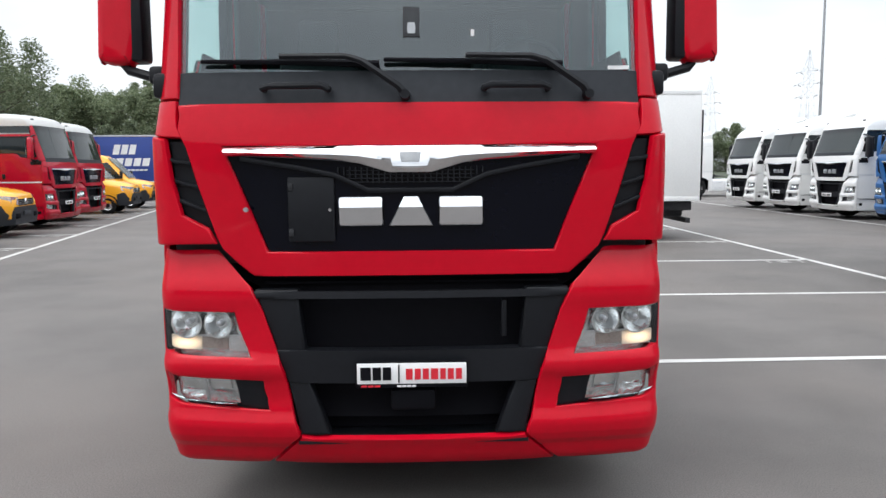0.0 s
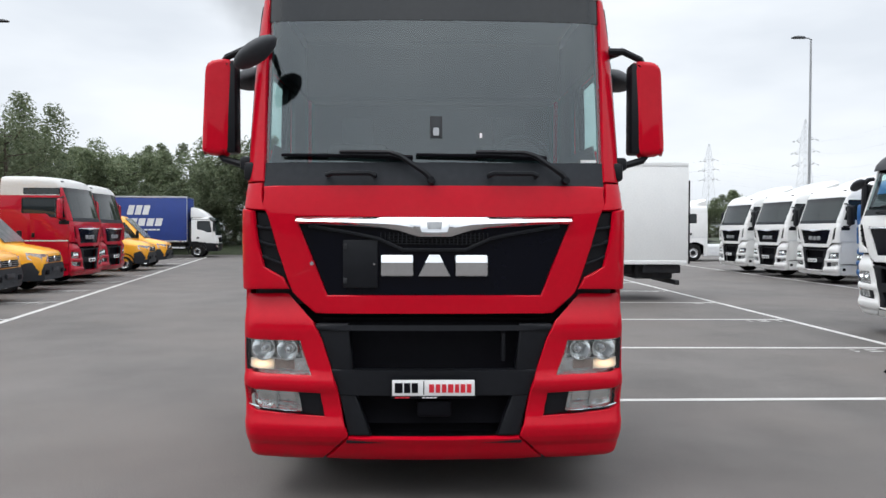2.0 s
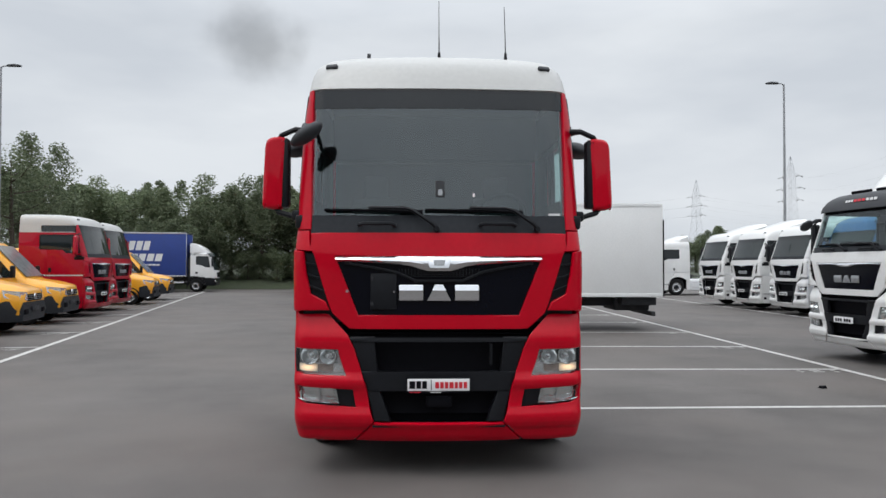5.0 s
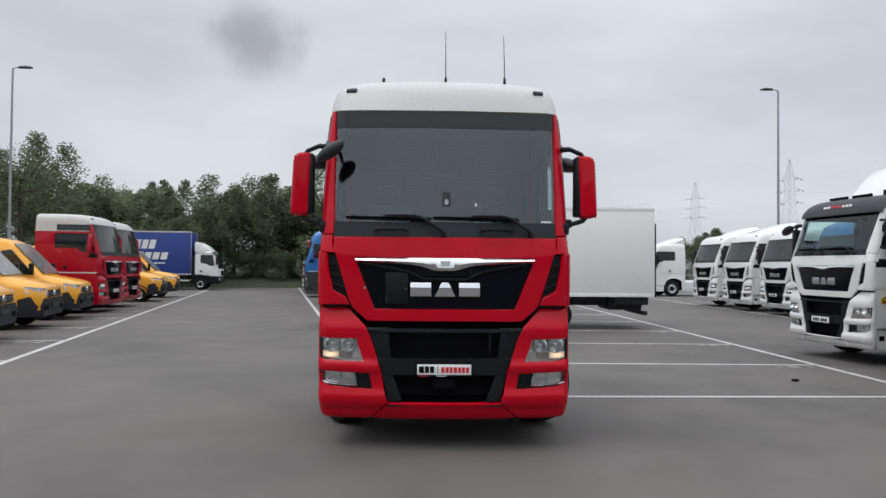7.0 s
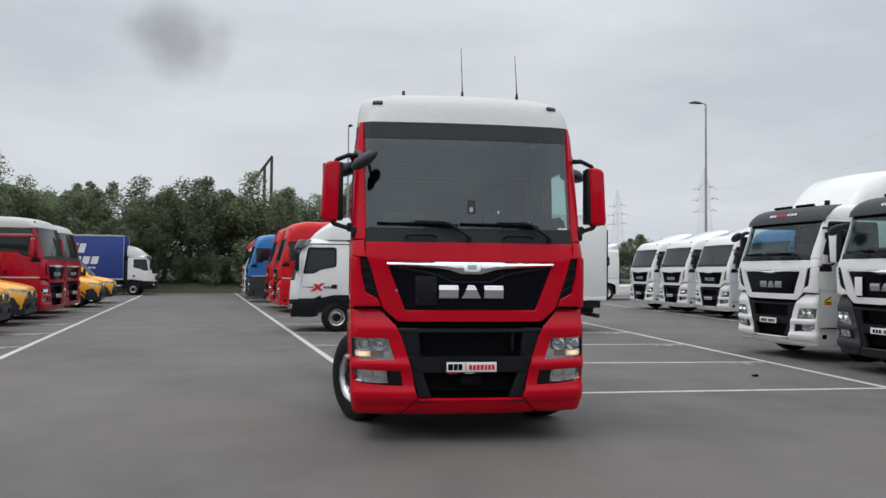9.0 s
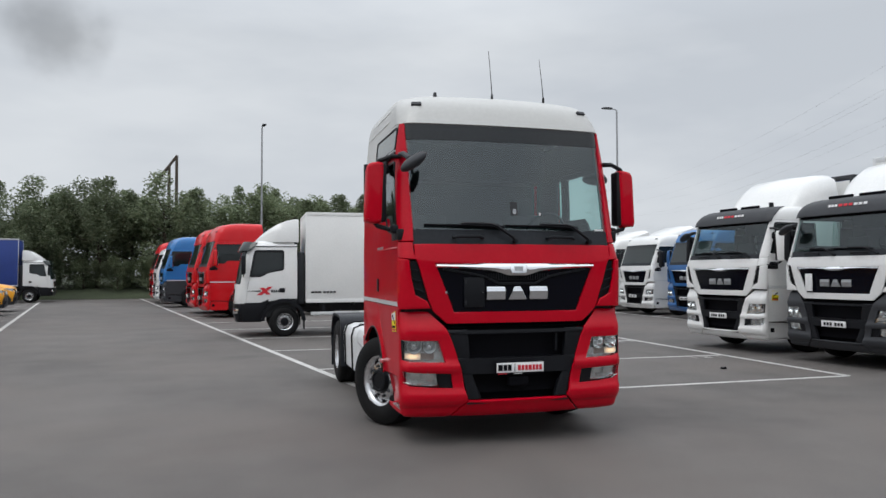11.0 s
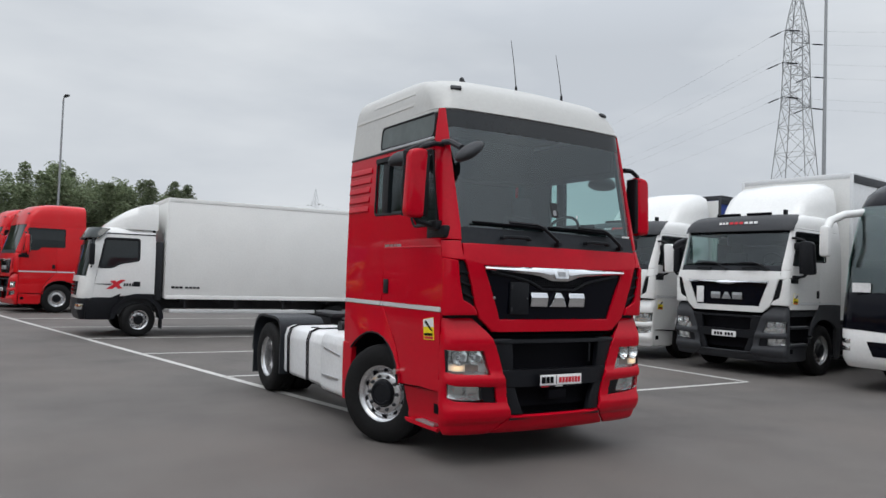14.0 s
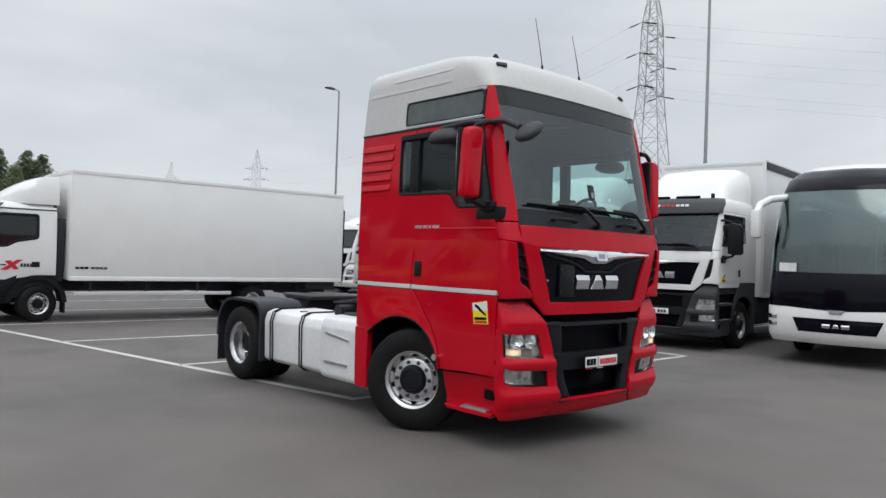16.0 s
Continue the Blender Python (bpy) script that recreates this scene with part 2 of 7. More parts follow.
# steel for far pylons, distance haze put into its pale colour
PALE = mat("weathered_zinc", (0.45, 0.47, 0.49), 0.7, metal=0.1, vary=0.08)
CABLE = mat("weathered_cable", (0.22, 0.23, 0.24), 0.6)

# ---------------------------------------------------------------- mesh helpers


def part(name, bm, material, parent=None, label="", smooth=True, sharp=40):
    """Links a bmesh as ONE mesh object under a thing or a part."""
    bm.normal_update()
    lim = radians(sharp)
    for f in bm.faces:
        f.smooth = smooth
    for e in bm.edges:
        if len(e.link_faces) == 2 and e.calc_face_angle(0) > lim:
            e.smooth = False
    me = bpy.data.meshes.new(name)
    bm.to_mesh(me)
    bm.free()
    for m in material if isinstance(material, (list, tuple)) else (material,):
        me.materials.append(m)
    ob = new(name, me)
    if parent is not None:
        ob.parent = parent
    if label:
        ob["label"] = label
    return ob


def thing(name, label, category, m=None, group="", kind=""):
    ob = tagged(new(name), label, category, group, kind)
    ob.empty_display_size = 0.2
    ob.matrix_basis = m or Matrix()
    return ob


def box(bm, x0, x1, y0, y1, z0, z1, bevel=0.0, seg=2, m=None):
    r = bmesh.ops.create_cube(bm, size=1.0)
    vs = r["verts"]
    for v in vs:
        v.co = Vector(((x0 + x1) / 2 + v.co.x * (x1 - x0), (y0 + y1) / 2 + v.co.y * (y1 - y0), (z0 + z1) / 2 + v.co.z * (z1 - z0)))
    if bevel:
        es = list({e for v in vs for e in v.link_edges})
        out = bmesh.ops.bevel(bm, geom=es, offset=bevel, segments=seg, affect="EDGES", profile=0.5)
        vs = list({v for f in out["faces"] for v in f.verts} | {v for v in vs if v.is_valid})
    if m is not None:
        bmesh.ops.transform(bm, matrix=m, verts=vs)
    return bm


def prism(bm, poly, axis, a, b, bevel=0.0):
    """A solid from a polygon of (u, v) drawn out along an axis from a to b. axis x: (y, z); y: (x, z); z: (x, y)."""
    def at(u, v, w):
        return {"x": (w, u, v), "y": (u, w, v), "z": (u, v, w)}[axis]
    lo = [bm.verts.new(at(u, v, a)) for u, v in poly]
    hi = [bm.verts.new(at(u, v, b)) for u, v in poly]
    fs = [bm.faces.new(lo), bm.faces.new(hi)]
    for i in range(len(poly)):
        j = (i + 1) % len(poly)
        fs.append(bm.faces.new((lo[i], lo[j], hi[j], hi[i])))
    bmesh.ops.recalc_face_normals(bm, faces=fs)
    if bevel:
        bmesh.ops.bevel(bm, geom=list({e for f in fs for e in f.edges}), offset=bevel, segments=2, affect="EDGES", profile=0.5)
    return bm


def tube(bm, pts, r, n=8, r2=None):
    """A round bar through the points."""
    pts = [Vector(p) for p in pts]
    rings = []
    for i, p in enumerate(pts):
        d = (pts[min(i + 1, len(pts) - 1)] - pts[max(i - 1, 0)]).normalized()
        a = d.orthogonal().normalized() if i == 0 else (rings[-1][1] - d * rings[-1][1].dot(d)).normalized()
        b = d.cross(a)
        k = r if r2 is None else r + (r2 - r) * i / (len(pts) - 1)
        rings.append(([bm.verts.new(p + k * (math.cos(2 * math.pi * j / n) * a + math.sin(2 * math.pi * j / n) * b)) for j in range(n)], a))
    for (u, _), (v, _) in zip(rings, rings[1:]):
        for j in range(n):
            bm.faces.new((u[j], u[(j + 1) % n], v[(j + 1) % n], v[j]))
    bm.faces.new(rings[0][0][::-1])
    bm.faces.new(rings[-1][0])
    return bm


def lathe(bm, prof, n=32, m=None):
    """A body turned about the x axis from (radius, x) pairs."""
    rings = []
    for r, x in prof:
        if r < 1e-5:
            rings.append([bm.verts.new((x, 0, 0))])
        else:
            rings.append([bm.verts.new((x, r * math.cos(2 * math.pi * j / n), r * math.sin(2 * math.pi * j / n))) for j in range(n)])
    for u, v in zip(rings, rings[1:]):
        for j in range(n):
            k = (j + 1) % n
            if len(u) == 1 and len(v) == 1:
                continue
            if len(u) == 1:
                bm.faces.new((u[0], v[j], v[k]))
            elif len(v) == 1:
                bm.faces.new((u[j], v[0], u[k]))
            else:
                bm.faces.new((u[j], v[j], v[k], u[k]))
    bmesh.ops.recalc_face_normals(bm, faces=bm.faces)
    if m is not None:
        bmesh.ops.transform(bm, matrix=m, verts=[v for ring in rings for v in ring])
    return bm


class Shell:
    """A vehicle's skin, mirrored in x: rows of (z, half width, corner radius, front) and a rear. A place on it is (q, z): q runs 0-1 over
    half the front, 1-2 round the corner, 2-3 back along the side; negative q is the -x half."""

    def __init__(self, rows, rear, bulge=0.05):
        self.rows, self.rear, self.bulge = rows, rear, bulge

    def row(self, z):
        zs = [r[0] for r in self.rows]
        return [float(np.interp(z, zs, [r[i] for r in self.rows])) for i in (1, 2, 3)]

    def front(self, x, z):
        w, r, f = self.row(z)
        a = abs(x)
        q = a / (w - r) if a <= w - r else 1 + math.degrees(math.asin(min(1, (a - w + r) / r))) / 90
        return (math.copysign(q, x), z)

    def side(self, y, z, sgn=-1):
        w, r, f = self.row(z)
        y0 = f + self.bulge
        if y >= y0 + r:
            q = 2 + (y - y0 - r) / (self.rear - y0 - r)
        else:
            q = 1 + math.degrees(math.acos(max(-1, min(1, 1 - (y - y0) / r)))) / 90
        return (sgn * q, z)

    def at(self, q, z):
        w, r, f = self.row(z)
        a, b = abs(q), self.bulge
        if a <= 1:
            x, y = a * (w - r), f + b * a * a
        elif a <= 2:
            t = radians(90 * (a - 1))
            x, y = w - r + r * math.sin(t), f + b + r * (1 - math.cos(t))
        else:
            x, y = w, f + b + r + (a - 2) * (self.rear - f - b - r)
        return Vector((math.copysign(x, q), y, z))

    def normal(self, q, z):
        e = 0.02
        d = (self.at(q + e, z) - self.at(q - e, z)).cross(self.at(q, z + 0.01) - self.at(q, z - 0.01))
        return d.normalized()

    def put(self, q, z, off=0.0):
        return self.at(q, z) + self.normal(q, z) * off if off else self.at(q, z)

    def plate(self, bm, rows, skip=(), thick=0.012, off=0.0, bevel=0.004, nu=3, nv=2):
        """A curved panel: rows of (q, z) points, with subdivisions between; skip lists the (row, column) cells left open."""
        made, faces = {}, []
        offs = off if isinstance(off, (list, tuple)) else [off] * len(rows)

        def vert(q, z, o):
            key = (round(q, 4), round(z, 4))
            if key not in made:
                made[key] = bm.verts.new(self.put(q, z, o))
            return made[key]

        for i in range(len(rows) - 1):
            for j in range(len(rows[0]) - 1):
                if (i, j) in skip:
                    continue
                a, b, c, d = rows[i][j], rows[i][j + 1], rows[i + 1][j + 1], rows[i + 1][j]
                n = nu if isinstance(nu, int) else nu[j]
                m = nv if isinstance(nv, int) else nv[i]

                def mix(u, v):
                    return (*((a[k] * (1 - u) + b[k] * u) * (1 - v) + (d[k] * (1 - u) + c[k] * u) * v for k in (0, 1)), offs[i] * (1 - v) + offs[i + 1] * v)

                for iu in range(n):
                    for iv in range(m):
                        vs = [vert(*mix(iu / n, iv / m)), vert(*mix((iu + 1) / n, iv / m)), vert(*mix((iu + 1) / n, (iv + 1) / m)), vert(*mix(iu / n, (iv + 1) / m))]
                        vs = [v for k, v in enumerate(vs) if v not in vs[:k]]
                        if len(vs) > 2:
                            try:
                                faces.append(bm.faces.new(vs))
                            except ValueError:
                                pass
        bm.normal_update()
        # normals outwards
        mid = Vector((0, self.rear * 0.6, faces[0].calc_center_median().z))
        if sum((f.calc_center_median() - mid).dot(f.normal) for f in faces) < 0:
            for f in faces:
                f.normal_flip()
        bm.normal_update()
        if thick:
            rim = [e for f in faces for e in f.edges if e.is_boundary]
            rim = list(set(rim))
            inner = {}
            for f in faces:
                for v in f.verts:
                    if v not in inner:
                        inner[v] = bm.verts.new(v.co - v.normal * thick)
            walls = []
            for f in faces:
                bm.faces.new([inner[v] for v in reversed(f.verts)])
            for e in rim:
                f = e.link_faces[0]
                for lp in f.loops:
                    if lp.edge == e:
                        u, v = lp.vert, lp.link_loop_next.vert
                        break
                walls.append(bm.faces.new((v, u, inner[u], inner[v])))
            if bevel:
                bmesh.ops.bevel(bm, geom=rim, offset=bevel, segments=2, affect="EDGES", profile=0.5)
        return bm


def mirrored(f):
    """Runs f for both halves: -1 and 1."""
    return [f(-1), f(1)]


def loft(bm, stations, caps=True):
    """Skins rings of points, one ring a station."""
    rings = [[bm.verts.new(p) for p in st] for st in stations]
    n = len(rings[0])
    for u, v in zip(rings, rings[1:]):
        for j in range(n):
            k = (j + 1) % n
            bm.faces.new((u[j], u[k], v[k], v[j]))
    if caps:
        bm.faces.new(rings[0][::-1])
        bm.faces.new(rings[-1])
    bmesh.ops.recalc_face_normals(bm, faces=bm.faces)
    return bm



def inset(poly, d):
    """Moves a polygon's sides inwards by d (outwards if negative)."""
    n = len(poly)
    area = sum(poly[i][0] * poly[(i + 1) % n][1] - poly[(i + 1) % n][0] * poly[i][1] for i in range(n))
    k = d if area > 0 else -d
    out = []
    for i in range(n):
        p, c, q = Vector(poly[i - 1]), Vector(poly[i]), Vector(poly[(i + 1) % n])
        a, b = (c - p).normalized(), (q - c).normalized()
        na, nb = Vector((-a.y, a.x)), Vector((-b.y, b.x))
        mid = (na + nb) / max(0.3, 1 + na.dot(nb))
        out.append(tuple(c + mid * k))
    return out


def rounded(poly, r, n=4):
    """A polygon with rounded corners, n + 1 points a corner."""
    out = []
    for i in range(len(poly)):
        p, c, q = Vector(poly[i - 1]), Vector(poly[i]), Vector(poly[(i + 1) % len(poly)])
        a = c + (p - c).normalized() * min(r, (p - c).length * 0.45)
        b = c + (q - c).normalized() * min(r, (q - c).length * 0.45)
        for j in range(n + 1):
            t = j / n
            out.append(tuple(a * (1 - t) ** 2 + c * 2 * t * (1 - t) + b * t * t))
    return out


def gasket(bm, poly, at, width, r, off, thick):
    """A rounded rubber frame over an opening; at(y, z, off) gives the place on the skin."""
    outer, inner = rounded(inset(poly, -width * 0.35), r + width * 0.35), rounded(inset(poly, width * 0.65), max(0.01, r - width * 0.65))
    rings = [[bm.verts.new(at(y, z, o)) for y, z in loop] for loop, o in ((outer, off - thick), (outer, off - 0.003), (inset(outer, 0.004), off), (inset(inner, -0.004), off), (inner, off - 0.003), (inner, off - thick))]
    fs = []
    for u, v in zip(rings, rings[1:]):
        for j in range(len(u)):
            k = (j + 1) % len(u)
            fs.append(bm.faces.new((u[j], u[k], v[k], v[j])))
    bmesh.ops.recalc_face_normals(bm, faces=fs)
    return bm


def pane(bm, poly, at, r, off):
    """A flat pane with rounded corners."""
    bm.faces.new([bm.verts.new(at(y, z, off)) for y, z in rounded(poly, r)])
    bmesh.ops.recalc_face_normals(bm, faces=bm.faces)
    return bm


def restretch(root, zs, to, rear=1e9, skip=()):
    """Moves the heights of a thing's parts from zs to to, ahead of rear."""
    for ob in root.children_recursive:
        if ob.type == "MESH" and not ob.name.startswith(skip):
            for v in ob.data.vertices:
                if v.co.y < rear:
                    v.co.z = float(np.interp(v.co.z, zs, to))


# ---------------------------------------------------------------- vehicles


def wheel(parent, x, y, r=0.5, w=0.3, sgn=-1, dish=True, detail=1, steer=0.0):
    """A road wheel with its outer face towards sgn; dish: the deep dish of a driven twin axle."""
    n = 40 if detail else 20
    root_m = pose(x - sgn * 0.2, y, r, 0, 0, steer) @ Matrix.Translation((sgn * 0.2, 0, 0)) @ (Matrix.Diagonal((-1, 1, 1, 1)) if sgn > 0 else Matrix())
    # local: outer face at -x
    bm = bmesh.new()
    ri = r * 0.57
    lathe(bm, [(ri, 0.0), (ri + 0.02, -0.01), (r * 0.78, -0.018), (r * 0.93, 0.0), (r * 0.985, 0.02), (r, 0.05), (r, w * 0.36), (r - 0.012, w * 0.37), (r - 0.012, w * 0.41), (r, w * 0.42),
               (r, w * 0.6), (r - 0.012, w * 0.61), (r - 0.012, w * 0.65), (r, w * 0.66), (r, w - 0.05), (r * 0.985, w - 0.02), (r * 0.93, w), (ri, w)], n, root_m)
    wh = part("wheel", bm, RUBBER, parent, "black road tyre on a silver rim")
    bm = bmesh.new()
    d = 0.16 if dish else 0.05
    lathe(bm, [(ri + 0.004, -0.004), (ri + 0.012, 0.012), (ri - 0.015, 0.02), (ri - 0.032, 0.045), (ri - 0.022, 0.052), (ri - 0.034, d + 0.03), (r * 0.475, d + 0.036), (r * 0.43, d + 0.010), (r * 0.415, d - 0.002), (r * 0.40, d - 0.006), (r * 0.29, d - 0.010), (r * 0.27, d)], n, root_m)
    rim = part("rim", bm, RIM, wh, "dusty silver steel rim")
    bm = bmesh.new()
    lathe(bm, [(r * 0.275, d), (r * 0.265, d - 0.035), (r * 0.245, d - 0.055), (r * 0.20, d - 0.06), (r * 0.19, d - 0.05), (r * 0.10, d - 0.052), (0, d - 0.056)], max(16, n // 2), root_m)
    part("hub", bm, PLASTIC, wh, "black hub")
    if detail:
        for i in range(10):
            bm = bmesh.new()
            a = 2 * math.pi * i / 10
            lathe(bm, [(0, d - 0.034), (0.013, d - 0.034), (0.016, d - 0.012), (0.021, d - 0.012), (0.021, d)], 8, root_m @ Matrix.Translation((0, r * 0.345 * math.cos(a), r * 0.345 * math.sin(a))))
            part("wheel_nut", bm, GREYPL, wh)
            # near-black disc painted in for the shade of a hand hole
            bm = bmesh.new()
            a = 2 * math.pi * (i + 0.5) / 10
            lathe(bm, [(0, d + 0.018), (0.026, d + 0.018), (0.026, d + 0.04)], 10, root_m @ Matrix.Translation((0, r * 0.453 * math.cos(a), r * 0.453 * math.sin(a))))
            part("hand_hole", bm, INK, wh)
    return wh


def bars(parent, name, m, w, h, material, widths, label="", lean=0.0):
    """Short bars in a row for writing that stays unlettered, in the xz plane facing -y."""
    bm = bmesh.new()
    total = sum(widths)
    x = -w / 2
    for i, k in enumerate(widths):
        dx = w * k / total
        if i % 2 == 0:
            k = lean * h / 2
            prism(bm, [(x - k, -h / 2), (x + dx - k, -h / 2), (x + dx + k, h / 2), (x + k, h / 2)], "y", -0.0015, 0.0015)
        x += dx
    bmesh.ops.transform(bm, matrix=m, verts=bm.verts)
    return tagged(part(name, bm, material, parent, label, smooth=False), kind="stuff")


def emblem_blocks(parent, m, w, h, depth=0.02, metal=None):
    """The maker's mark, kept as three plain chrome blocks."""
    for i in range(3):
        bm = bmesh.new()
        x0 = -w / 2 + i * w / 3 + w * 0.02
        x1 = x0 + w / 3 - w * 0.04
        k = x1 - x0
        if i == 1:
            prism(bm, [(x0, -h / 2), (x0 + k * 0.34, h / 2), (x0 + k * 0.66, h / 2), (x1, -h / 2)], "y", -depth, 0, 0.004)
        else:
            prism(bm, [(x0, -h / 2), (x0, h / 2), (x1, h / 2), (x1, -h / 2)], "y", -depth, 0, 0.012)
        # a ridge along the middle: the face leans up above it and down below
        bmesh.ops.bisect_plane(bm, geom=bm.verts[:] + bm.edges[:] + bm.faces[:], plane_co=(0, 0, h * 0.14), plane_no=(0, 0, 1))
        for v in bm.verts:
            if abs(v.co.z - h * 0.14) < 1e-4 and v.co.y < -depth * 0.6:
                v.co.y -= depth * 0.6
        bmesh.ops.transform(bm, matrix=m, verts=bm.verts)
        part("emblem_block", bm, metal or CHROME, parent, "plain chrome emblem block", smooth=False)


def tractor(m, label, body, roof, group="", top=3.37, roof_z=3.8, upper=True, bump=None, lower=None, detail=1, plate=None, hatch=False, steer=0.0, hitch=True, visor=None, mirrors=None, sticker=True, sidecol=None, cabin=False, sticker_up=0.0):
    """A cab-over lorry; its front stands at y = 0 and it faces -y. top: the windscreen's top; roof_z: the roof's height."""
    root = thing("truck", label, "truck", m, group)
    inside = detail or cabin
    open_steps = cabin and lower is not None  # dark-bumpered lorry with open step wells
    bump = bump or body
    lower = lower or body
    k = (top - 2.09) / 1.28
    kr = (roof_z - top) / 0.43

    def Z(z):
        return z if z <= 2.09 else (2.09 + (z - 2.09) * k if z <= 3.37 else top + (z - 3.37) * kr)

    prof = [(1.0, 1.235, 0.12, 0.03), (1.9, 1.24, 0.13, -0.005), (2.1, 1.235, 0.20, 0.03), (2.7, 1.23, 0.22, 0.16), (3.06, 1.215, 0.22, 0.235), (3.37, 1.185, 0.2, 0.30), (3.5, 1.172, 0.24, 0.365),
            (3.6, 1.152, 0.28, 0.43), (3.68, 1.115, 0.34, 0.54), (3.74, 1.045, 0.42, 0.71), (3.785, 0.86, 0.5, 1.05), (3.80, 0.06, 0.05, 1.5)]
    sh = Shell([(Z(z), w, r, f) for z, w, r, f in prof], 2.32, 0.05)
    F = lambda x, z: sh.front(x, Z(z))  # noqa: E731
    S = lambda y, z, s=-1: sh.side(y, Z(z), s)  # noqa: E731
    wt, dt = (2.965, 3.055) if upper else (3.22, 3.31)  # tops of door window and door

    # --- red front flap round the grille
    bm = bmesh.new()
    top_row = [F(-1.10, 2.07), F(-0.87, 2.07), F(0.87, 2.07), F(1.10, 2.07)]
    sh.plate(bm, [top_row, [F(-1.09, 2.02), F(-0.87, 2.02), F(0.87, 2.02), F(1.09, 2.02)], [F(-1.06, 1.872), F(-0.883, 1.872), F(0.883, 1.872), F(1.06, 1.872)],
                  [F(-0.95, 1.50), F(-0.735, 1.50), F(0.735, 1.50), F(0.95, 1.50)], [F(-0.905, 1.385), F(-0.685, 1.37), F(0.685, 1.37), F(0.905, 1.385)],
                  [F(-0.76, 1.255), F(-0.62, 1.255), F(0.62, 1.255), F(0.76, 1.255)]], skip={(2, 1), (3, 1)}, thick=0.03, bevel=0.012, nu=(3, 8, 3), nv=2)
    part("front_flap", bm, body, root, "painted front flap framing the grille")
    # --- black grille panel
    bm = bmesh.new()
    sh.plate(bm, [[F(-0.89, 1.875), F(0.89, 1.875)], [F(-0.69, 1.365), F(0.69, 1.365)]], off=-0.022, thick=0.01, bevel=0, nu=12, nv=3)
    grille = part("grille", bm, BLACK, root, "glossy black grille panel")
    # chrome bar, dipping in the middle
    bm = bmesh.new()
    xs = [-0.875, -0.6, -0.35, -0.24, -0.16, -0.1, 0.1, 0.16, 0.24, 0.35, 0.6, 0.875]
    thin = 1.0 if detail else 0.6
    low = [1.826, 1.812, 1.797, 1.784, 1.760, 1.742, 1.742, 1.760, 1.784, 1.797, 1.812, 1.826]
    low = [1.868 - (1.868 - v) * thin for v in low]
    sh.plate(bm, [[F(x, 1.868) for x in xs], [F(x, z + (1.868 - z) * 0.72) for x, z in zip(xs, low)], [F(x, z + (1.868 - z) * 0.46) for x, z in zip(xs, low)], [F(x, z) for x, z in zip(xs, low)]], off=[0.002, 0.022, 0.030, 0.004], thick=0.03, bevel=0.005, nu=1, nv=2)
    part("chrome_trim", bm, CHROME, grille, "bright chrome trim bar")
    if detail:
        # shield under the trim, mesh below it
        bm = bmesh.new()
        sh.plate(bm, [[F(-0.1, 1.865), F(0.1, 1.865)], [F(-0.085, 1.775), F(0.085, 1.775)], [F(-0.06, 1.76), F(0.06, 1.76)]], off=[0.012, 0.046, 0.044], thick=0.02, bevel=0.006, nu=3)
        shd = part("shield", bm, CHROME, grille, "polished shield shape")
        bm = bmesh.new()
        sh.plate(bm, [[F(-0.05, 1.84), F(0.05, 1.84)], [F(-0.042, 1.795), F(0.042, 1.795)]], off=[0.026, 0.042], thick=0.006, bevel=0.003, nu=3)
        part("shield_inset", bm, STEEL, shd, "dark plain inset")
        bm = bmesh.new()
        xs2 = [-0.80, -0.5, -0.36, -0.26, -0.2, 0.2, 0.26, 0.36, 0.5, 0.80]
        zu = [1.825, 1.775, 1.745, 1.70, 1.672, 1.672, 1.70, 1.745, 1.775, 1.825]
        sh.plate(bm, [[F(x, z) for x, z in zip(xs2, zu)], [F(x, z - 0.022) for x, z in zip(xs2, zu)]], off=0.004, thick=0.03, bevel=0.005, nu=1, nv=1)
        part("grille_rib", bm, PLASTIC, grille, "satin black rib following the chrome trim")
        bm = bmesh.new()
        for i in range(26):
            x = -0.34 + i * 0.68 / 25
            zt = 1.74 if abs(x) > 0.2 else 1.735
            zb = 1.74 if abs(x) > 0.34 else 1.695 + 0.045 * max(0, (abs(x) - 0.2)) / 0.14
            p = sh.put(*F(x, 1.72), -0.012)
            box(bm, x - 0.003, x + 0.003, p.y - 0.006, p.y + 0.004, zb, zt + 0.03)
        for i in range(4):
            z = 1.70 + i * 0.018
            p = sh.put(*F(0.1, z), -0.012)
            box(bm, -0.3, 0.3, p.y - 0.006, p.y + 0.004, z - 0.002, z + 0.002)
        tagged(part("grille_mesh", bm, PLASTIC, grille), kind="stuff")
    p = sh.put(*F(0, 1.56), -0.02)
    emblem_blocks(grille, pose(0, p.y - 0.0, 1.562), 0.71, 0.138, 0.02, None if detail else STEEL)
    if hatch:
        bm = bmesh.new()
        prism(bm, [(-0.58, 1.42), (-0.36, 1.42), (-0.36, 1.725), (-0.58, 1.725)], "y", p.y + 0.012, p.y - 0.012, 0.006)
        h = part("access_plate", bm, PLASTIC, grille, "small black access plate")
        for z in (1.465, 1.68):
            bm = bmesh.new()
            box(bm, -0.578, -0.555, p.y - 0.018, p.y - 0.01, z - 0.018, z + 0.018, 0.002)
            part("hinge", bm, CHASSIS, h)
        bm = bmesh.new()
        lathe(bm, [(0, 0), (0.008, 0), (0.008, 0.01)], 10, pose(-0.382, p.y - 0.018, 1.57, 0, 0, 90))
        part("lock", bm, CHROME, h)
        bm = bmesh.new()
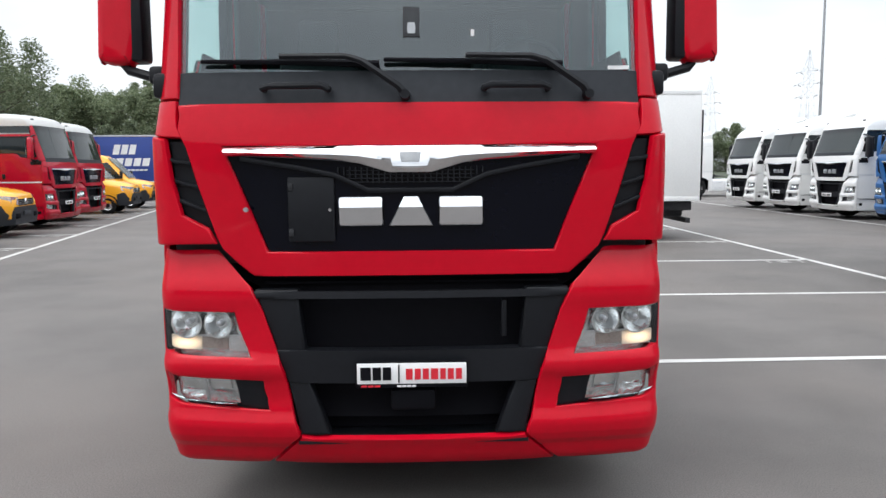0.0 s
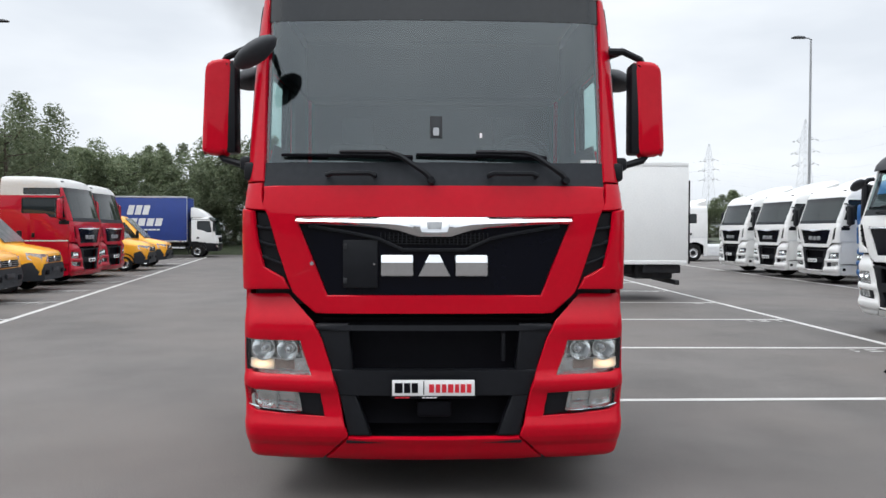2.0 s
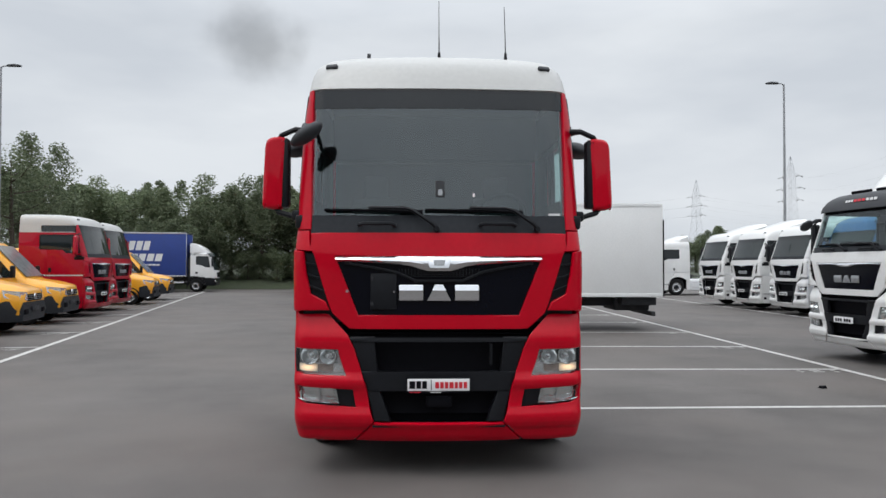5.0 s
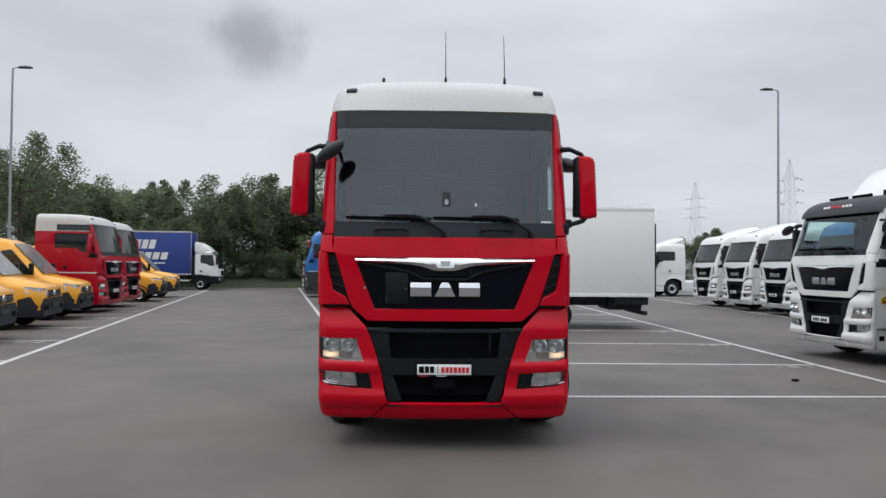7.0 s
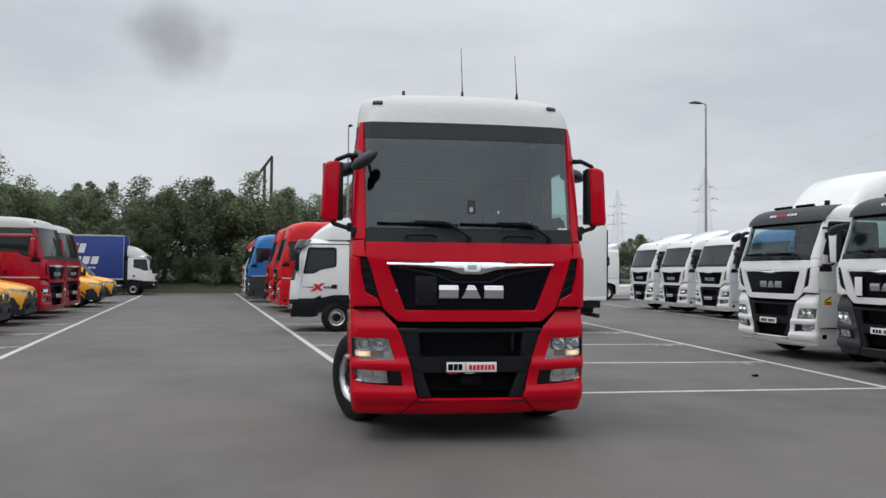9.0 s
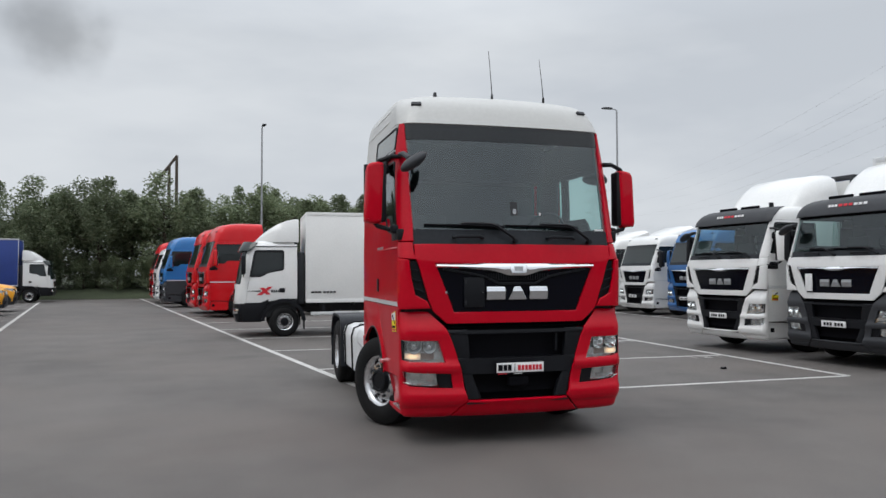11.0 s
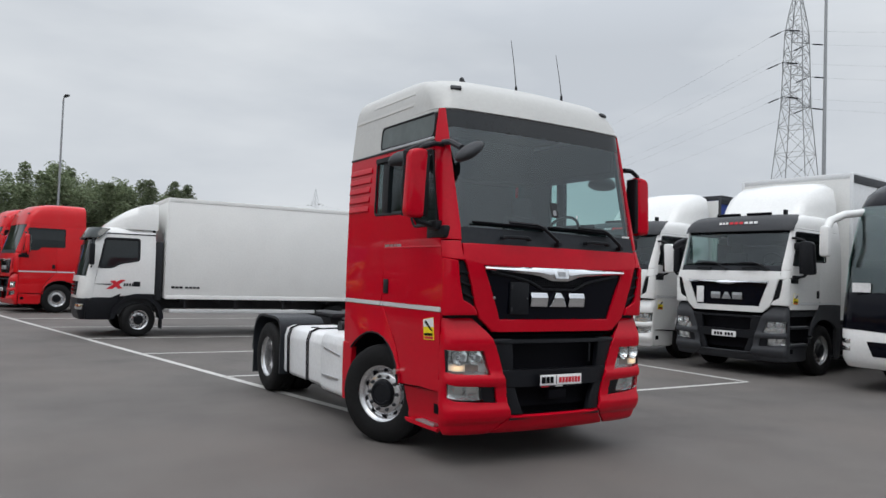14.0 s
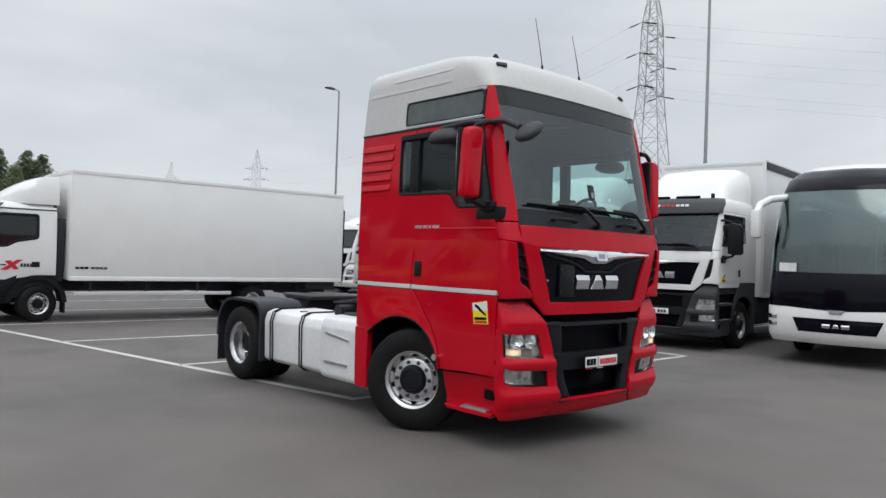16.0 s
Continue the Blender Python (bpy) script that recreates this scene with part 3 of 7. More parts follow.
        lathe(bm, [(0, 0), (0.012, 0), (0.012, 0.012)], 10, pose(-0.775, 0.0, 1.575, 0, 0, 90))
        part("bolt_head", bm, STEEL, grille)

    # --- side wings with vents
    for s in (-1, 1):
        bm = bmesh.new()
        sh.plate(bm, [[F(s * 1.152, 1.905), S(0.19, 1.93, s)], [F(s * 1.087, 1.55), S(0.19, 1.55, s)], [F(s * 0.965, 1.485), S(0.19, 1.47, s)], [F(s * 0.928, 1.41), S(0.17, 1.40, s)]], off=0.012, thick=0.03, bevel=0.012, nu=6, nv=2)
        part("corner_wing", bm, body, root)
        bm = bmesh.new()
        sh.plate(bm, [[F(s * 1.07, 1.895), F(s * 1.15, 1.90)], [F(s * 0.95, 1.47), F(s * 1.085, 1.54)]], off=-0.035, thick=0.01, bevel=0, nu=3, nv=3)
        vent = part("side_vent", bm, PLASTIC, root, "black slatted air vent")
        for i in range(3):
            t0 = 0.22 + i * 0.27
            bm = bmesh.new()
            za, zb = 1.895 - 0.42 * t0, 1.90 - 0.36 * t0
            xa, xb = 1.065 - 0.12 * t0, 1.15 - 0.065 * t0
            sh.plate(bm, [[F(s * xa, za), F(s * xb, zb)], [F(s * xa, za - 0.016), F(s * xb, zb - 0.016)]], off=-0.004, thick=0.03, bevel=0.003, nu=2, nv=1)
            part("vent_fin", bm, PLASTIC, vent)
        # corner between flap and pillar
        bm = bmesh.new()
        sh.plate(bm, [[F(s * 1.108, 2.09), S(0.235, 2.09, s)], [F(s * 1.105, 2.02), S(0.225, 2.02, s)], [F(s * 1.075, 1.915), S(0.21, 1.935, s)]], thick=0.03, bevel=0.006, nu=6, nv=2)
        part("corner_panel", bm, body, root)
        # windscreen pillar
        bm = bmesh.new()
        hi_y = 0.47 if upper else 0.47
        sh.plate(bm, [[F(s * 1.127, 3.372), S(hi_y, 3.372, s)], [F(s * 1.122, 3.06), S(0.455, 3.06, s)], [F(s * 1.112, 2.6), S(0.375, 2.6, s)], [F(s * 1.10, 2.25), S(0.285, 2.25, s)], [F(s * 1.10, 2.1), S(0.24, 2.1, s)]],
                 thick=0.05, bevel=0.008, nu=5, nv=2)
        part("pillar", bm, body, root)

    # --- windscreen and its black lower band
    bm = bmesh.new()
    sh.plate(bm, [[F(-1.13, 3.365), F(1.13, 3.365)], [F(-1.115, 2.6), F(1.115, 2.6)], [F(-1.10, 2.22), F(1.10, 2.22)]], off=-0.02, thick=0, nu=16, nv=4)
    ws = part("windscreen", bm, GLASS if detail else GLASSN if cabin else GLASSF, root, "large tinted windscreen")
    ws.visible_shadow = False
    bm = bmesh.new()
    sh.plate(bm, [[F(-1.105, 2.225), F(1.105, 2.225)], [F(-1.10, 2.06), F(1.10, 2.06)]], off=-0.016, thick=0.01, bevel=0, nu=14, nv=2)
    part("wiper_band", bm, BUMPER, root, "dark band under the windscreen")
    bm = bmesh.new()
    sh.plate(bm, [[F(-1.13, 3.37), F(1.13, 3.37)], [F(-1.125, 3.19), F(1.125, 3.19)]], off=-0.017, thick=0.008, bevel=0, nu=16, nv=1)
    part("sun_band", bm, BANDG, root, "dark sun strip along the windscreen's top")
    if visor:
        bm = bmesh.new()
        sh.plate(bm, [[F(-1.0, 3.735), F(1.0, 3.735)], [F(-1.09, 3.66), F(1.09, 3.66)], [F(-1.15, 3.5), F(1.15, 3.5)], [F(-1.155, 3.23), F(1.155, 3.23)]], off=[0.012, 0.035, 0.055, 0.06], thick=0.02, bevel=0.006, nu=14, nv=2)
        vz = part("sun_visor", bm, visor, root, "dark sun visor with faint lettering")
        pv = sh.put(*F(0.3, 3.44), 0.074)
        for x, w0, col0 in ((-0.24, 0.2, WHITEINK), (0.04, 0.3, INKR), (0.36, 0.28, WHITEINK)):
            bars(vz, "visor_lettering", pose(x, pv.y - 0.004, pv.z, -20), w0, 0.05, col0, [2, 0.7, 2, 0.7, 2])
        for x in (-0.34, 0.34):
            bm = bmesh.new()
            yb, zb = 0.62, Z(3.70)
            tube(bm, [(x - 0.26, yb, zb + 0.05), (x + 0.26, yb, zb + 0.05)], 0.03, 8)
            for dx in (-0.2, 0.2):
                box(bm, x + dx - 0.02, x + dx + 0.02, yb - 0.02, yb + 0.03, zb - 0.06, zb + 0.05)
            part("roof_horn", bm, INK, root, "black air horn on the cab roof")
        bm = bmesh.new()
        box(bm, 0.80, 0.86, 0.7, 0.80, Z(3.66), Z(3.66) + 0.16, 0.015)
        part("roof_beacon", bm, PLASTIC, root)
    # wipers
    if inside:
        for x0, x1 in ((-0.02, -0.98), (0.84, -0.12)):
            def w(x, z, off):
                return sh.put(*F(x, z), off)
            bm = bmesh.new()
            tube(bm, [w(x0, 2.10, 0.02), w(x0 - 0.03, 2.13, 0.05), w(x0 - 0.20, 2.245, 0.06), w(x0 - 0.27, 2.268, 0.055), w(x1 + 0.38, 2.275, 0.045)], 0.021, 6, 0.013)
            wp = part("wiper", bm, PLASTIC, root, "black wiper resting on the windscreen")
            bm = bmesh.new()
            tube(bm, [w(x0 - 0.12, 2.245, 0.012), w((x0 + x1) / 2, 2.257, 0.014), w(x1, 2.266, 0.014)], 0.018, 6, 0.010)
            part("wiper_blade", bm, INK, wp)
            bm = bmesh.new()
            lathe(bm, [(0, -0.03), (0.022, -0.03), (0.026, 0.03)], 12, Matrix.Translation(w(x0, 2.10, 0.02)) @ pose(0, 0, 0, 0, 0, 90))
            part("wiper_pivot", bm, PLASTIC, wp)
        for x in (-0.53, 0.50):
            a, b = sh.put(*F(x - 0.15, 2.135), 0.0), sh.put(*F(x + 0.15, 2.135), 0.0)
            bm = bmesh.new()
            o = Vector((0, -0.045, 0))
            tube(bm, [a, a + o, a + o * 1.1 + Vector((0.03, 0, 0.012)), b + o * 1.1 + Vector((-0.03, 0, 0.012)), b + o, b], 0.017, 8)
            part("grab_handle", bm, PLASTIC, root, "black grab handle")

    # --- sides
    for s in (-1, 1):
        col = sidecol or body
        bm = bmesh.new()
        # door: window opening left free
        sh.plate(bm, [[S(0.33, 2.38, s), S(0.86, 2.38, s), S(1.40, 2.39, s)], [S(0.29, 2.235, s), S(0.76, 2.235, s), S(1.40, 2.37, s)],
                      [S(0.235, 2.05, s), S(0.80, 2.05, s), S(1.40, 2.05, s)], [S(0.205, 1.475, s), S(0.80, 1.475, s), S(1.395, 1.475, s)]], skip={(0, 0)}, thick=0.04, bevel=0.006, nu=3, nv=2)
        door = part("door", bm, col, root, "closed cab door")
        bm = bmesh.new()
        sh.plate(bm, [[S(0.462, dt, s), S(0.83, dt, s), S(1.40, dt, s)], [S(0.455, wt - 0.005, s), S(0.83, wt, s), S(1.40, wt, s)]], thick=0.04, bevel=0.006, nu=3, nv=2)
        part("window_header", bm, col, door)
        if inside:
            bm = bmesh.new()
            sh.plate(bm, [[S(0.462, dt, s), S(0.83, dt, s), S(1.66, dt, s)], [S(0.475, wt - 0.035, s), S(0.83, wt - 0.03, s), S(1.66, wt - 0.03, s)], [S(0.36, 2.41, s), S(0.80, 2.415, s), S(1.66, 2.425, s)], [S(0.32, 2.265, s), S(0.69, 2.27, s), S(1.66, 2.40, s)],
                          [S(0.235, 2.05, s), S(0.80, 2.05, s), S(1.66, 2.05, s)], [S(0.205, 1.475, s), S(0.80, 1.475, s), S(1.66, 1.475, s)]], skip={(1, 0), (1, 1), (2, 0)}, off=-0.05, thick=0.012, bevel=0, nu=3, nv=2)
            part("door_lining", bm, LINER, door)
            bm = bmesh.new()
            sh.plate(bm, [[F(s * 1.127, 3.372), S(0.47, 3.372, s)], [F(s * 1.122, 3.06), S(0.455, 3.06, s)], [F(s * 1.112, 2.6), S(0.375, 2.6, s)], [F(s * 1.10, 2.25), S(0.285, 2.25, s)], [F(s * 1.10, 2.1), S(0.24, 2.1, s)]], off=-0.06, thick=0.012, bevel=0, nu=4, nv=2)
            part("pillar_lining", bm, LINER, root)
        bm = bmesh.new()
        sh.plate(bm, [[S(0.44, wt + 0.02, s), S(1.41, wt + 0.02, s)], [S(0.33, 2.38, s), S(1.41, 2.38, s)], [S(0.29, 2.22, s), S(0.9, 2.22, s)]], off=-0.025, thick=0, nu=5, nv=2)
        g = part("door_window", bm, GLASSD if inside else DOORG, door, "dark tinted door window")
        g.visible_shadow = False
        bm = bmesh.new()
        hole = [(0.46, Z(wt)), (1.645, Z(wt)), (1.645, Z(2.388)), (0.865, Z(2.376)), (0.765, Z(2.232)), (0.30, Z(2.232))]
        gasket(bm, hole, lambda y, z, o: sh.put(*sh.side(y, z, s), o), 0.026, 0.05, 0.005, 0.014)
        part("window_frame", bm, PLASTIC, door, "black rubber window surround")
        if detail:
            bm = bmesh.new()
            sh.plate(bm, [[S(1.345, wt - 0.002, s), S(1.475, wt - 0.002, s)], [S(1.345, 2.388, s), S(1.475, 2.388, s)]], off=0.002, thick=0.05, bevel=0.002, nu=2, nv=3)
            part("window_post", bm, PLASTIC, root, "black post between the side windows")
            bm = bmesh.new()
            sh.plate(bm, [[S(0.22, 2.046, s), S(1.39, 2.046, s)], [S(0.22, 2.030, s), S(1.39, 2.030, s)]], off=[0.001, 0.005], thick=0.006, bevel=0.002, nu=5, nv=1)
            part("pressed_crease", bm, col, door)
            bm = bmesh.new()
            sh.plate(bm, [[S(0.455, 3.064, s), S(2.318, 3.064, s)], [S(0.455, 3.046, s), S(2.318, 3.046, s)]], off=0.008, thick=0.014, bevel=0.002, nu=6, nv=1)
            part("rain_gutter", bm, PLASTIC, root, "black rain gutter under the roof")
            bm = bmesh.new()
            sh.plate(bm, [[S(0.86, 2.995, s), S(1.62, 2.995, s)], [S(0.86, 2.95, s), S(1.62, 2.945, s)]], off=0.03, thick=0.008, bevel=0.002, nu=4, nv=1)
            part("rain_deflector", bm, PLASTIC, door)
        bm = bmesh.new()
        a, b = sh.put(*S(1.20, 1.6, s)), sh.put(*S(1.30, 1.7, s))
        box(bm, min(a.x, a.x + s * 0.012), max(a.x, a.x + s * 0.012), 1.245, 1.345, 1.56, 1.71, 0.005)
        part("door_handle", bm, PLASTIC, door, "recessed black door handle")
        # rear quarter with window and ribs
        bm = bmesh.new()
        sh.plate(bm, [[S(1.408, dt, s), S(1.64, dt, s), S(2.318, dt, s)], [S(1.408, wt, s), S(1.64, wt, s), S(2.318, wt, s)], [S(1.408, 2.39, s), S(1.64, 2.39, s), S(2.318, 2.39, s)], [S(1.405, 1.475, s), S(1.64, 1.475, s), S(2.318, 1.475, s)]], skip={(1, 0)}, thick=0.03, bevel=0.006, nu=2, nv=2)
        quarter = part("rear_quarter", bm, col, root, "painted cab quarter panel with pressed ribs")
        bm = bmesh.new()
        sh.plate(bm, [[S(1.40, wt + 0.015, s), S(1.65, wt + 0.015, s)], [S(1.40, 2.38, s), S(1.65, 2.38, s)]], off=-0.015, thick=0.006, bevel=0, nu=2, nv=2)
        part("quarter_glass", bm, GLASSD if inside else DOORG, quarter).visible_shadow = not inside
        if detail:
            for i in range(5):
                z = 2.90 - i * 0.105
                bm = bmesh.new()
                y0 = 1.75 + 0.012 * i
                xx = sh.put(*S(2.0, z, s)).x
                prism(bm, [(xx - s * 0.01, z - 0.05), (xx - s * 0.01, z + 0.035), (xx + s * 0.004, z + 0.026), (xx + s * 0.018, z - 0.03)], "y", y0, 2.30, 0.006)
                part("pressed_rib", bm, col, quarter)
        # silver stripe
        bm = bmesh.new()
        sh.plate(bm, [[S(0.20, 1.472, s), S(1.39, 1.472, s)], [S(0.20, 1.43, s), S(1.39, 1.43, s)]], off=0.006, thick=0.03, bevel=0.004, nu=5, nv=1)
        part("trim_strip", bm, TRIMS, root, "silver trim strip")
        bm = bmesh.new()
        sh.plate(bm, [[S(1.41, 1.472, s), S(2.318, 1.472, s)], [S(1.41, 1.43, s), S(2.318, 1.43, s)]], off=0.006, thick=0.03, bevel=0.004, nu=3, nv=1)
        part("trim_strip", bm, TRIMS, root, "silver trim strip")
        # entry panel ahead of the wheel arch and fender over it
        bm = bmesh.new()
        lw = lower
        xw = s * 1.235
        lowsh = Shell([(0.25, 1.225, 0.1, 0.0), (1.0, 1.235, 0.1, 0.0), (1.5, 1.238, 0.1, 0.0)], 2.32, 0.05)
        L = lambda y, z: lowsh.side(y, z, s)  # noqa: E731
        edge = [(1.36, 1.425), (1.22, 1.262), (1.09, 1.11), (1.0, 0.96), (0.957, 0.82), (0.94, 0.70)]
        lowsh.plate(bm, [[L(0.205, z), L(0.205 + (y - 0.205) * 0.5, z), L(y, z - 0.02 * (i == 5))] for i, (y, z) in enumerate(edge)], off=-0.11 if open_steps else 0.0, thick=0.03, bevel=0.008, nu=2, nv=2)
        part("entry_panel", bm, INK if open_steps else lw, root, "dark step well below the door" if open_steps else "painted entry panel below the door")
        if open_steps:
            for zt2, y1 in ((0.66, 0.93), (1.0, 1.0)):
                bm = bmesh.new()
                box(bm, min(s * 1.08, s * 1.236), max(s * 1.08, s * 1.236), 0.24, y1, zt2 - 0.05, zt2, 0.012)
                part("step_board", bm, GREYPL, root, "dark grey plastic step")
                bm = bmesh.new()
                box(bm, min(s * 1.12, s * 1.225), max(s * 1.12, s * 1.225), 0.30, y1 - 0.06, zt2, zt2 + 0.006)
                part("step_grip", bm, STEEL, root)
            bm = bmesh.new()
            lowsh.plate(bm, [[L(0.205, 1.425), L(1.36, 1.425)], [L(0.205, 1.33), L(1.30, 1.33)]], thick=0.04, bevel=0.008, nu=4, nv=1)
            part("sill_panel", bm, body, root)
        bm = bmesh.new()
        arch = [(0.952, 0.66), (0.972, 0.76), (1.01, 0.865), (1.08, 0.965), (1.17, 1.045), (1.28, 1.105), (1.42, 1.14), (1.55, 1.145), (1.68, 1.13), (1.82, 1.085), (1.95, 1.02), (2.05, 0.955), (2.075, 0.93)]
        rim = [(0.947, 0.695), (0.966, 0.815), (1.01, 0.955), (1.10, 1.105), (1.23, 1.255), (1.372, 1.422), (1.55, 1.423), (1.75, 1.423), (1.95, 1.423), (2.15, 1.423), (2.316, 1.423), (2.316, 1.2), (2.316, 0.985)]
        lowsh.plate(bm, [[L(y, z) for y, z in rim], [L(0.5 * (a0[0] + b0[0]), 0.5 * (a0[1] + b0[1])) for a0, b0 in zip(rim, arch)], [L(y, z) for y, z in arch]], off=[0.0, 0.004, 0.022], thick=0.03, bevel=0.006, nu=1, nv=2)
        part("wheel_arch_panel", bm, lw, root, "painted panel over the front wheel")
        bm = bmesh.new()
        tube(bm, [(xw + s * 0.02, y, z - 0.004) for y, z in arch], 0.011, 6)
        part("arch_lip", bm, PLASTIC, root)
        bm = bmesh.new()
        lowsh.plate(bm, [[L(2.07, 0.975), L(2.318, 0.975)], [L(2.09, 0.93), L(2.318, 0.93)], [L(2.11, 0.32), L(2.318, 0.32)]], off=0.012, thick=0.06, bevel=0.012, nu=1, nv=2)
        part("arch_rear_panel", bm, lw, root)
        # arch lining: the shade inside the arch is put into its near-black colour
        bm = bmesh.new()
        prism(bm, [(y, z) for y, z in arch] + [(y, z + 0.04) for y, z in reversed(arch)], "x", s * 0.55, xw - s * 0.02)
        prism(bm, [(0.8, 0.5)] + [(y, z) for y, z in arch] + [(2.1, 0.5)], "x", s * 0.55, s * 0.58)
        box(bm, min(s * 0.55, xw - s * 0.05), max(s * 0.55, xw - s * 0.05), 2.07, 2.10, 0.40, 1.0)
        part("wheel_housing", bm, INK, root)
        # lower step
        bm = bmesh.new()
        lowsh.plate(bm, [[L(0.225, 0.69), L(0.945, 0.655)], [L(0.225, 0.42), L(0.93, 0.42)], [L(0.225, 0.33), L(0.93, 0.34)]], off=[-0.05, -0.10, -0.10] if detail else -0.03, thick=0.03, bevel=0.008, nu=2, nv=2)
        part("step_panel", bm, lw, root)
        bm = bmesh.new()
        box(bm, min(s * 1.03, s * 1.19), max(s * 1.03, s * 1.19), 0.34, 0.68, 0.352, 0.372, 0.006)
        for i in range(9 if detail else 0):
            for j in range(4):
                box(bm, min(s * (1.045 + j * 0.035), s * (1.065 + j * 0.035)), max(s * (1.045 + j * 0.035), s * (1.065 + j * 0.035)), 0.355 + i * 0.034, 0.375 + i * 0.034, 0.371, 0.379)
        part("step_tread", bm, SILVER, root, "studded metal step")
        bm = bmesh.new()
        lowsh.plate(bm, [[L(0.27, 0.352), L(0.90, 0.352)], [L(0.28, 0.315), L(0.86, 0.315)]], off=-0.035, thick=0.03, bevel=0.008, nu=3, nv=1)
        box(bm, min(s * 1.05, s * 1.18), max(s * 1.05, s * 1.18), 0.28, 0.88, 0.325, 0.35, 0.006)
        part("step_sill", bm, lw, root)
        # near-black block painted in for the shade of the step's hole
        bm = bmesh.new()
        hx = (1.12, 1.158) if detail else (1.18, 1.201)
        box(bm, min(s * hx[0], s * hx[1]), max(s * hx[0], s * hx[1]), 0.28, 0.40, 0.47, 0.57, 0.01)
        part("step_hole", bm, INK, root)
        if sticker:
            bm = bmesh.new()
            pts = [(0.29, 1.165), (0.475, 1.155), (0.50, 1.345), (0.315, 1.375)]
            xs = s * max(abs(xw), abs(sh.put(*sh.side(0.5, 1.165 + sticker_up, s)).x), abs(sh.put(*sh.side(0.5, 1.375 + sticker_up, s)).x)) if sticker_up else xw
            prism(bm, [(y, z + sticker_up) for y, z in pts], "x", xs - s * 0.006 if sticker_up else xs + s * 0.004, xs + s * 0.007)
            st = part("warning_sticker", bm, STICKY, root, "yellow and white warning sticker", smooth=False)
            for nm, mt, pieces in (("sticker_field", WHITEINK, [[(0.303, 1.285), (0.49, 1.275), (0.498, 1.341), (0.315, 1.370)]]),
                                   ("sticker_print", INK, [[(0.312, 1.245), (0.34, 1.243), (0.47, 1.318), (0.46, 1.338), (0.42, 1.325), (0.37, 1.285)], [(0.315, 1.202), (0.465, 1.193), (0.468, 1.217), (0.317, 1.227)]]),
                                   ("sticker_foot", INKR, [[(0.305, 1.172), (0.462, 1.163), (0.465, 1.186), (0.308, 1.195)]])):
                bm = bmesh.new()
                for p4 in pieces:
                    prism(bm, [(y, z + sticker_up) for y, z in p4], "x", xs + s * 0.0072, xs + s * (0.0095 if nm == "sticker_print" else 0.0085))
                part(nm, bm, mt, st, smooth=False)
            bm = bmesh.new()
            tube(bm, [(xw - s * 0.03, 0.97, 0.79), (xw + s * 0.05, 0.965, 0.79)], 0.032, 12)
            part("side_marker", bm, REFL, root, "round side marker lamp")
        if detail:
            bars(door, "model_mark", pose(xw + s * 0.002, 1.18, 2.055, 0, 0, 90 * s), 0.36, 0.03, SILVER, [3, 0.6, 2, 0.6, 1, 0.6, 3])

    # --- upper cab, roof
    bm = bmesh.new()
    zs = (3.37, 3.5, 3.6, 3.68, 3.74, 3.785, 3.80)
    rows = []
    for z in zs:
        rows.append([S(2.318, z, -1)] + [S(1.6, z, -1), (-2.0, Z(z)), (-1.5, Z(z)), (-1.0, Z(z)), (-0.5, Z(z)), (0.0, Z(z)), (0.5, Z(z)), (1.0, Z(z)), (1.5, Z(z)), (2.0, Z(z)), S(1.6, z, 1), S(2.318, z, 1)])
    sh.plate(bm, rows, thick=0.03, bevel=0.004, nu=2, nv=2)
    part("roof", bm, roof, root, "pale moulded roof")
    for s in (-1, 1):
        bm = bmesh.new()
        if upper:
            sh.plate(bm, [[S(0.475, 3.37, s), S(1.61, 3.37, s), S(2.318, 3.37, s)], [S(0.475, 3.335, s), S(1.61, 3.345, s), S(2.318, 3.345, s)], [S(0.465, 3.085, s), S(1.60, 3.095, s), S(2.318, 3.095, s)], [S(0.462, 3.063, s), S(1.60, 3.063, s), S(2.318, 3.063, s)]],
                     skip={(1, 0)}, thick=0.03, bevel=0.004, nu=3, nv=1)
            part("upper_side", bm, roof, root)
            hole = [(0.485, Z(3.335)), (1.605, Z(3.340)), (1.595, Z(3.10)), (0.475, Z(3.092))]
            skin = lambda y, z, o: sh.put(*sh.side(y, z, s), o)  # noqa: E731
            bm = bmesh.new()
            pane(bm, inset(hole, -0.01), skin, 0.06, -0.004)
            uw = part("upper_window", bm, UPPERG if detail else GLASSF, root, "long grey-green upper side window")
            bm = bmesh.new()
            gasket(bm, hole, skin, 0.018, 0.06, 0.004, 0.012)
            part("window_frame", bm, PLASTIC, uw, "black rubber surround")
            bm = bmesh.new()
            sh.plate(bm, [[S(0.47, 3.09, s), S(1.60, 3.09, s)], [S(0.47, 3.078, s), S(1.60, 3.078, s)]], off=0.006, thick=0.01, bevel=0.001, nu=5, nv=1)
            part("window_trim", bm, SILVER, root)
        else:
            sh.plate(bm, [[S(0.475, 3.37, s), S(2.318, 3.37, s)], [S(0.462, dt + 0.008, s), S(2.318, dt + 0.008, s)]], thick=0.03, bevel=0.004, nu=5, nv=2)
            part("upper_side", bm, roof, root)
        if detail:
            for za, y2 in ((3.615, 1.9), (3.50, 2.3)):
                bm = bmesh.new()
                sh.plate(bm, [[S(0.95, za, s), S(y2, za, s)], [S(0.95, za - 0.035, s), S(y2, za - 0.035, s)]], off=[0.001, 0.005], thick=0.012, bevel=0.004, nu=5, nv=1)
                part("roof_bead", bm, roof, root)
        bm = bmesh.new()
        pz = sh.put(*F(s * 0.97, 3.585), 0.0)
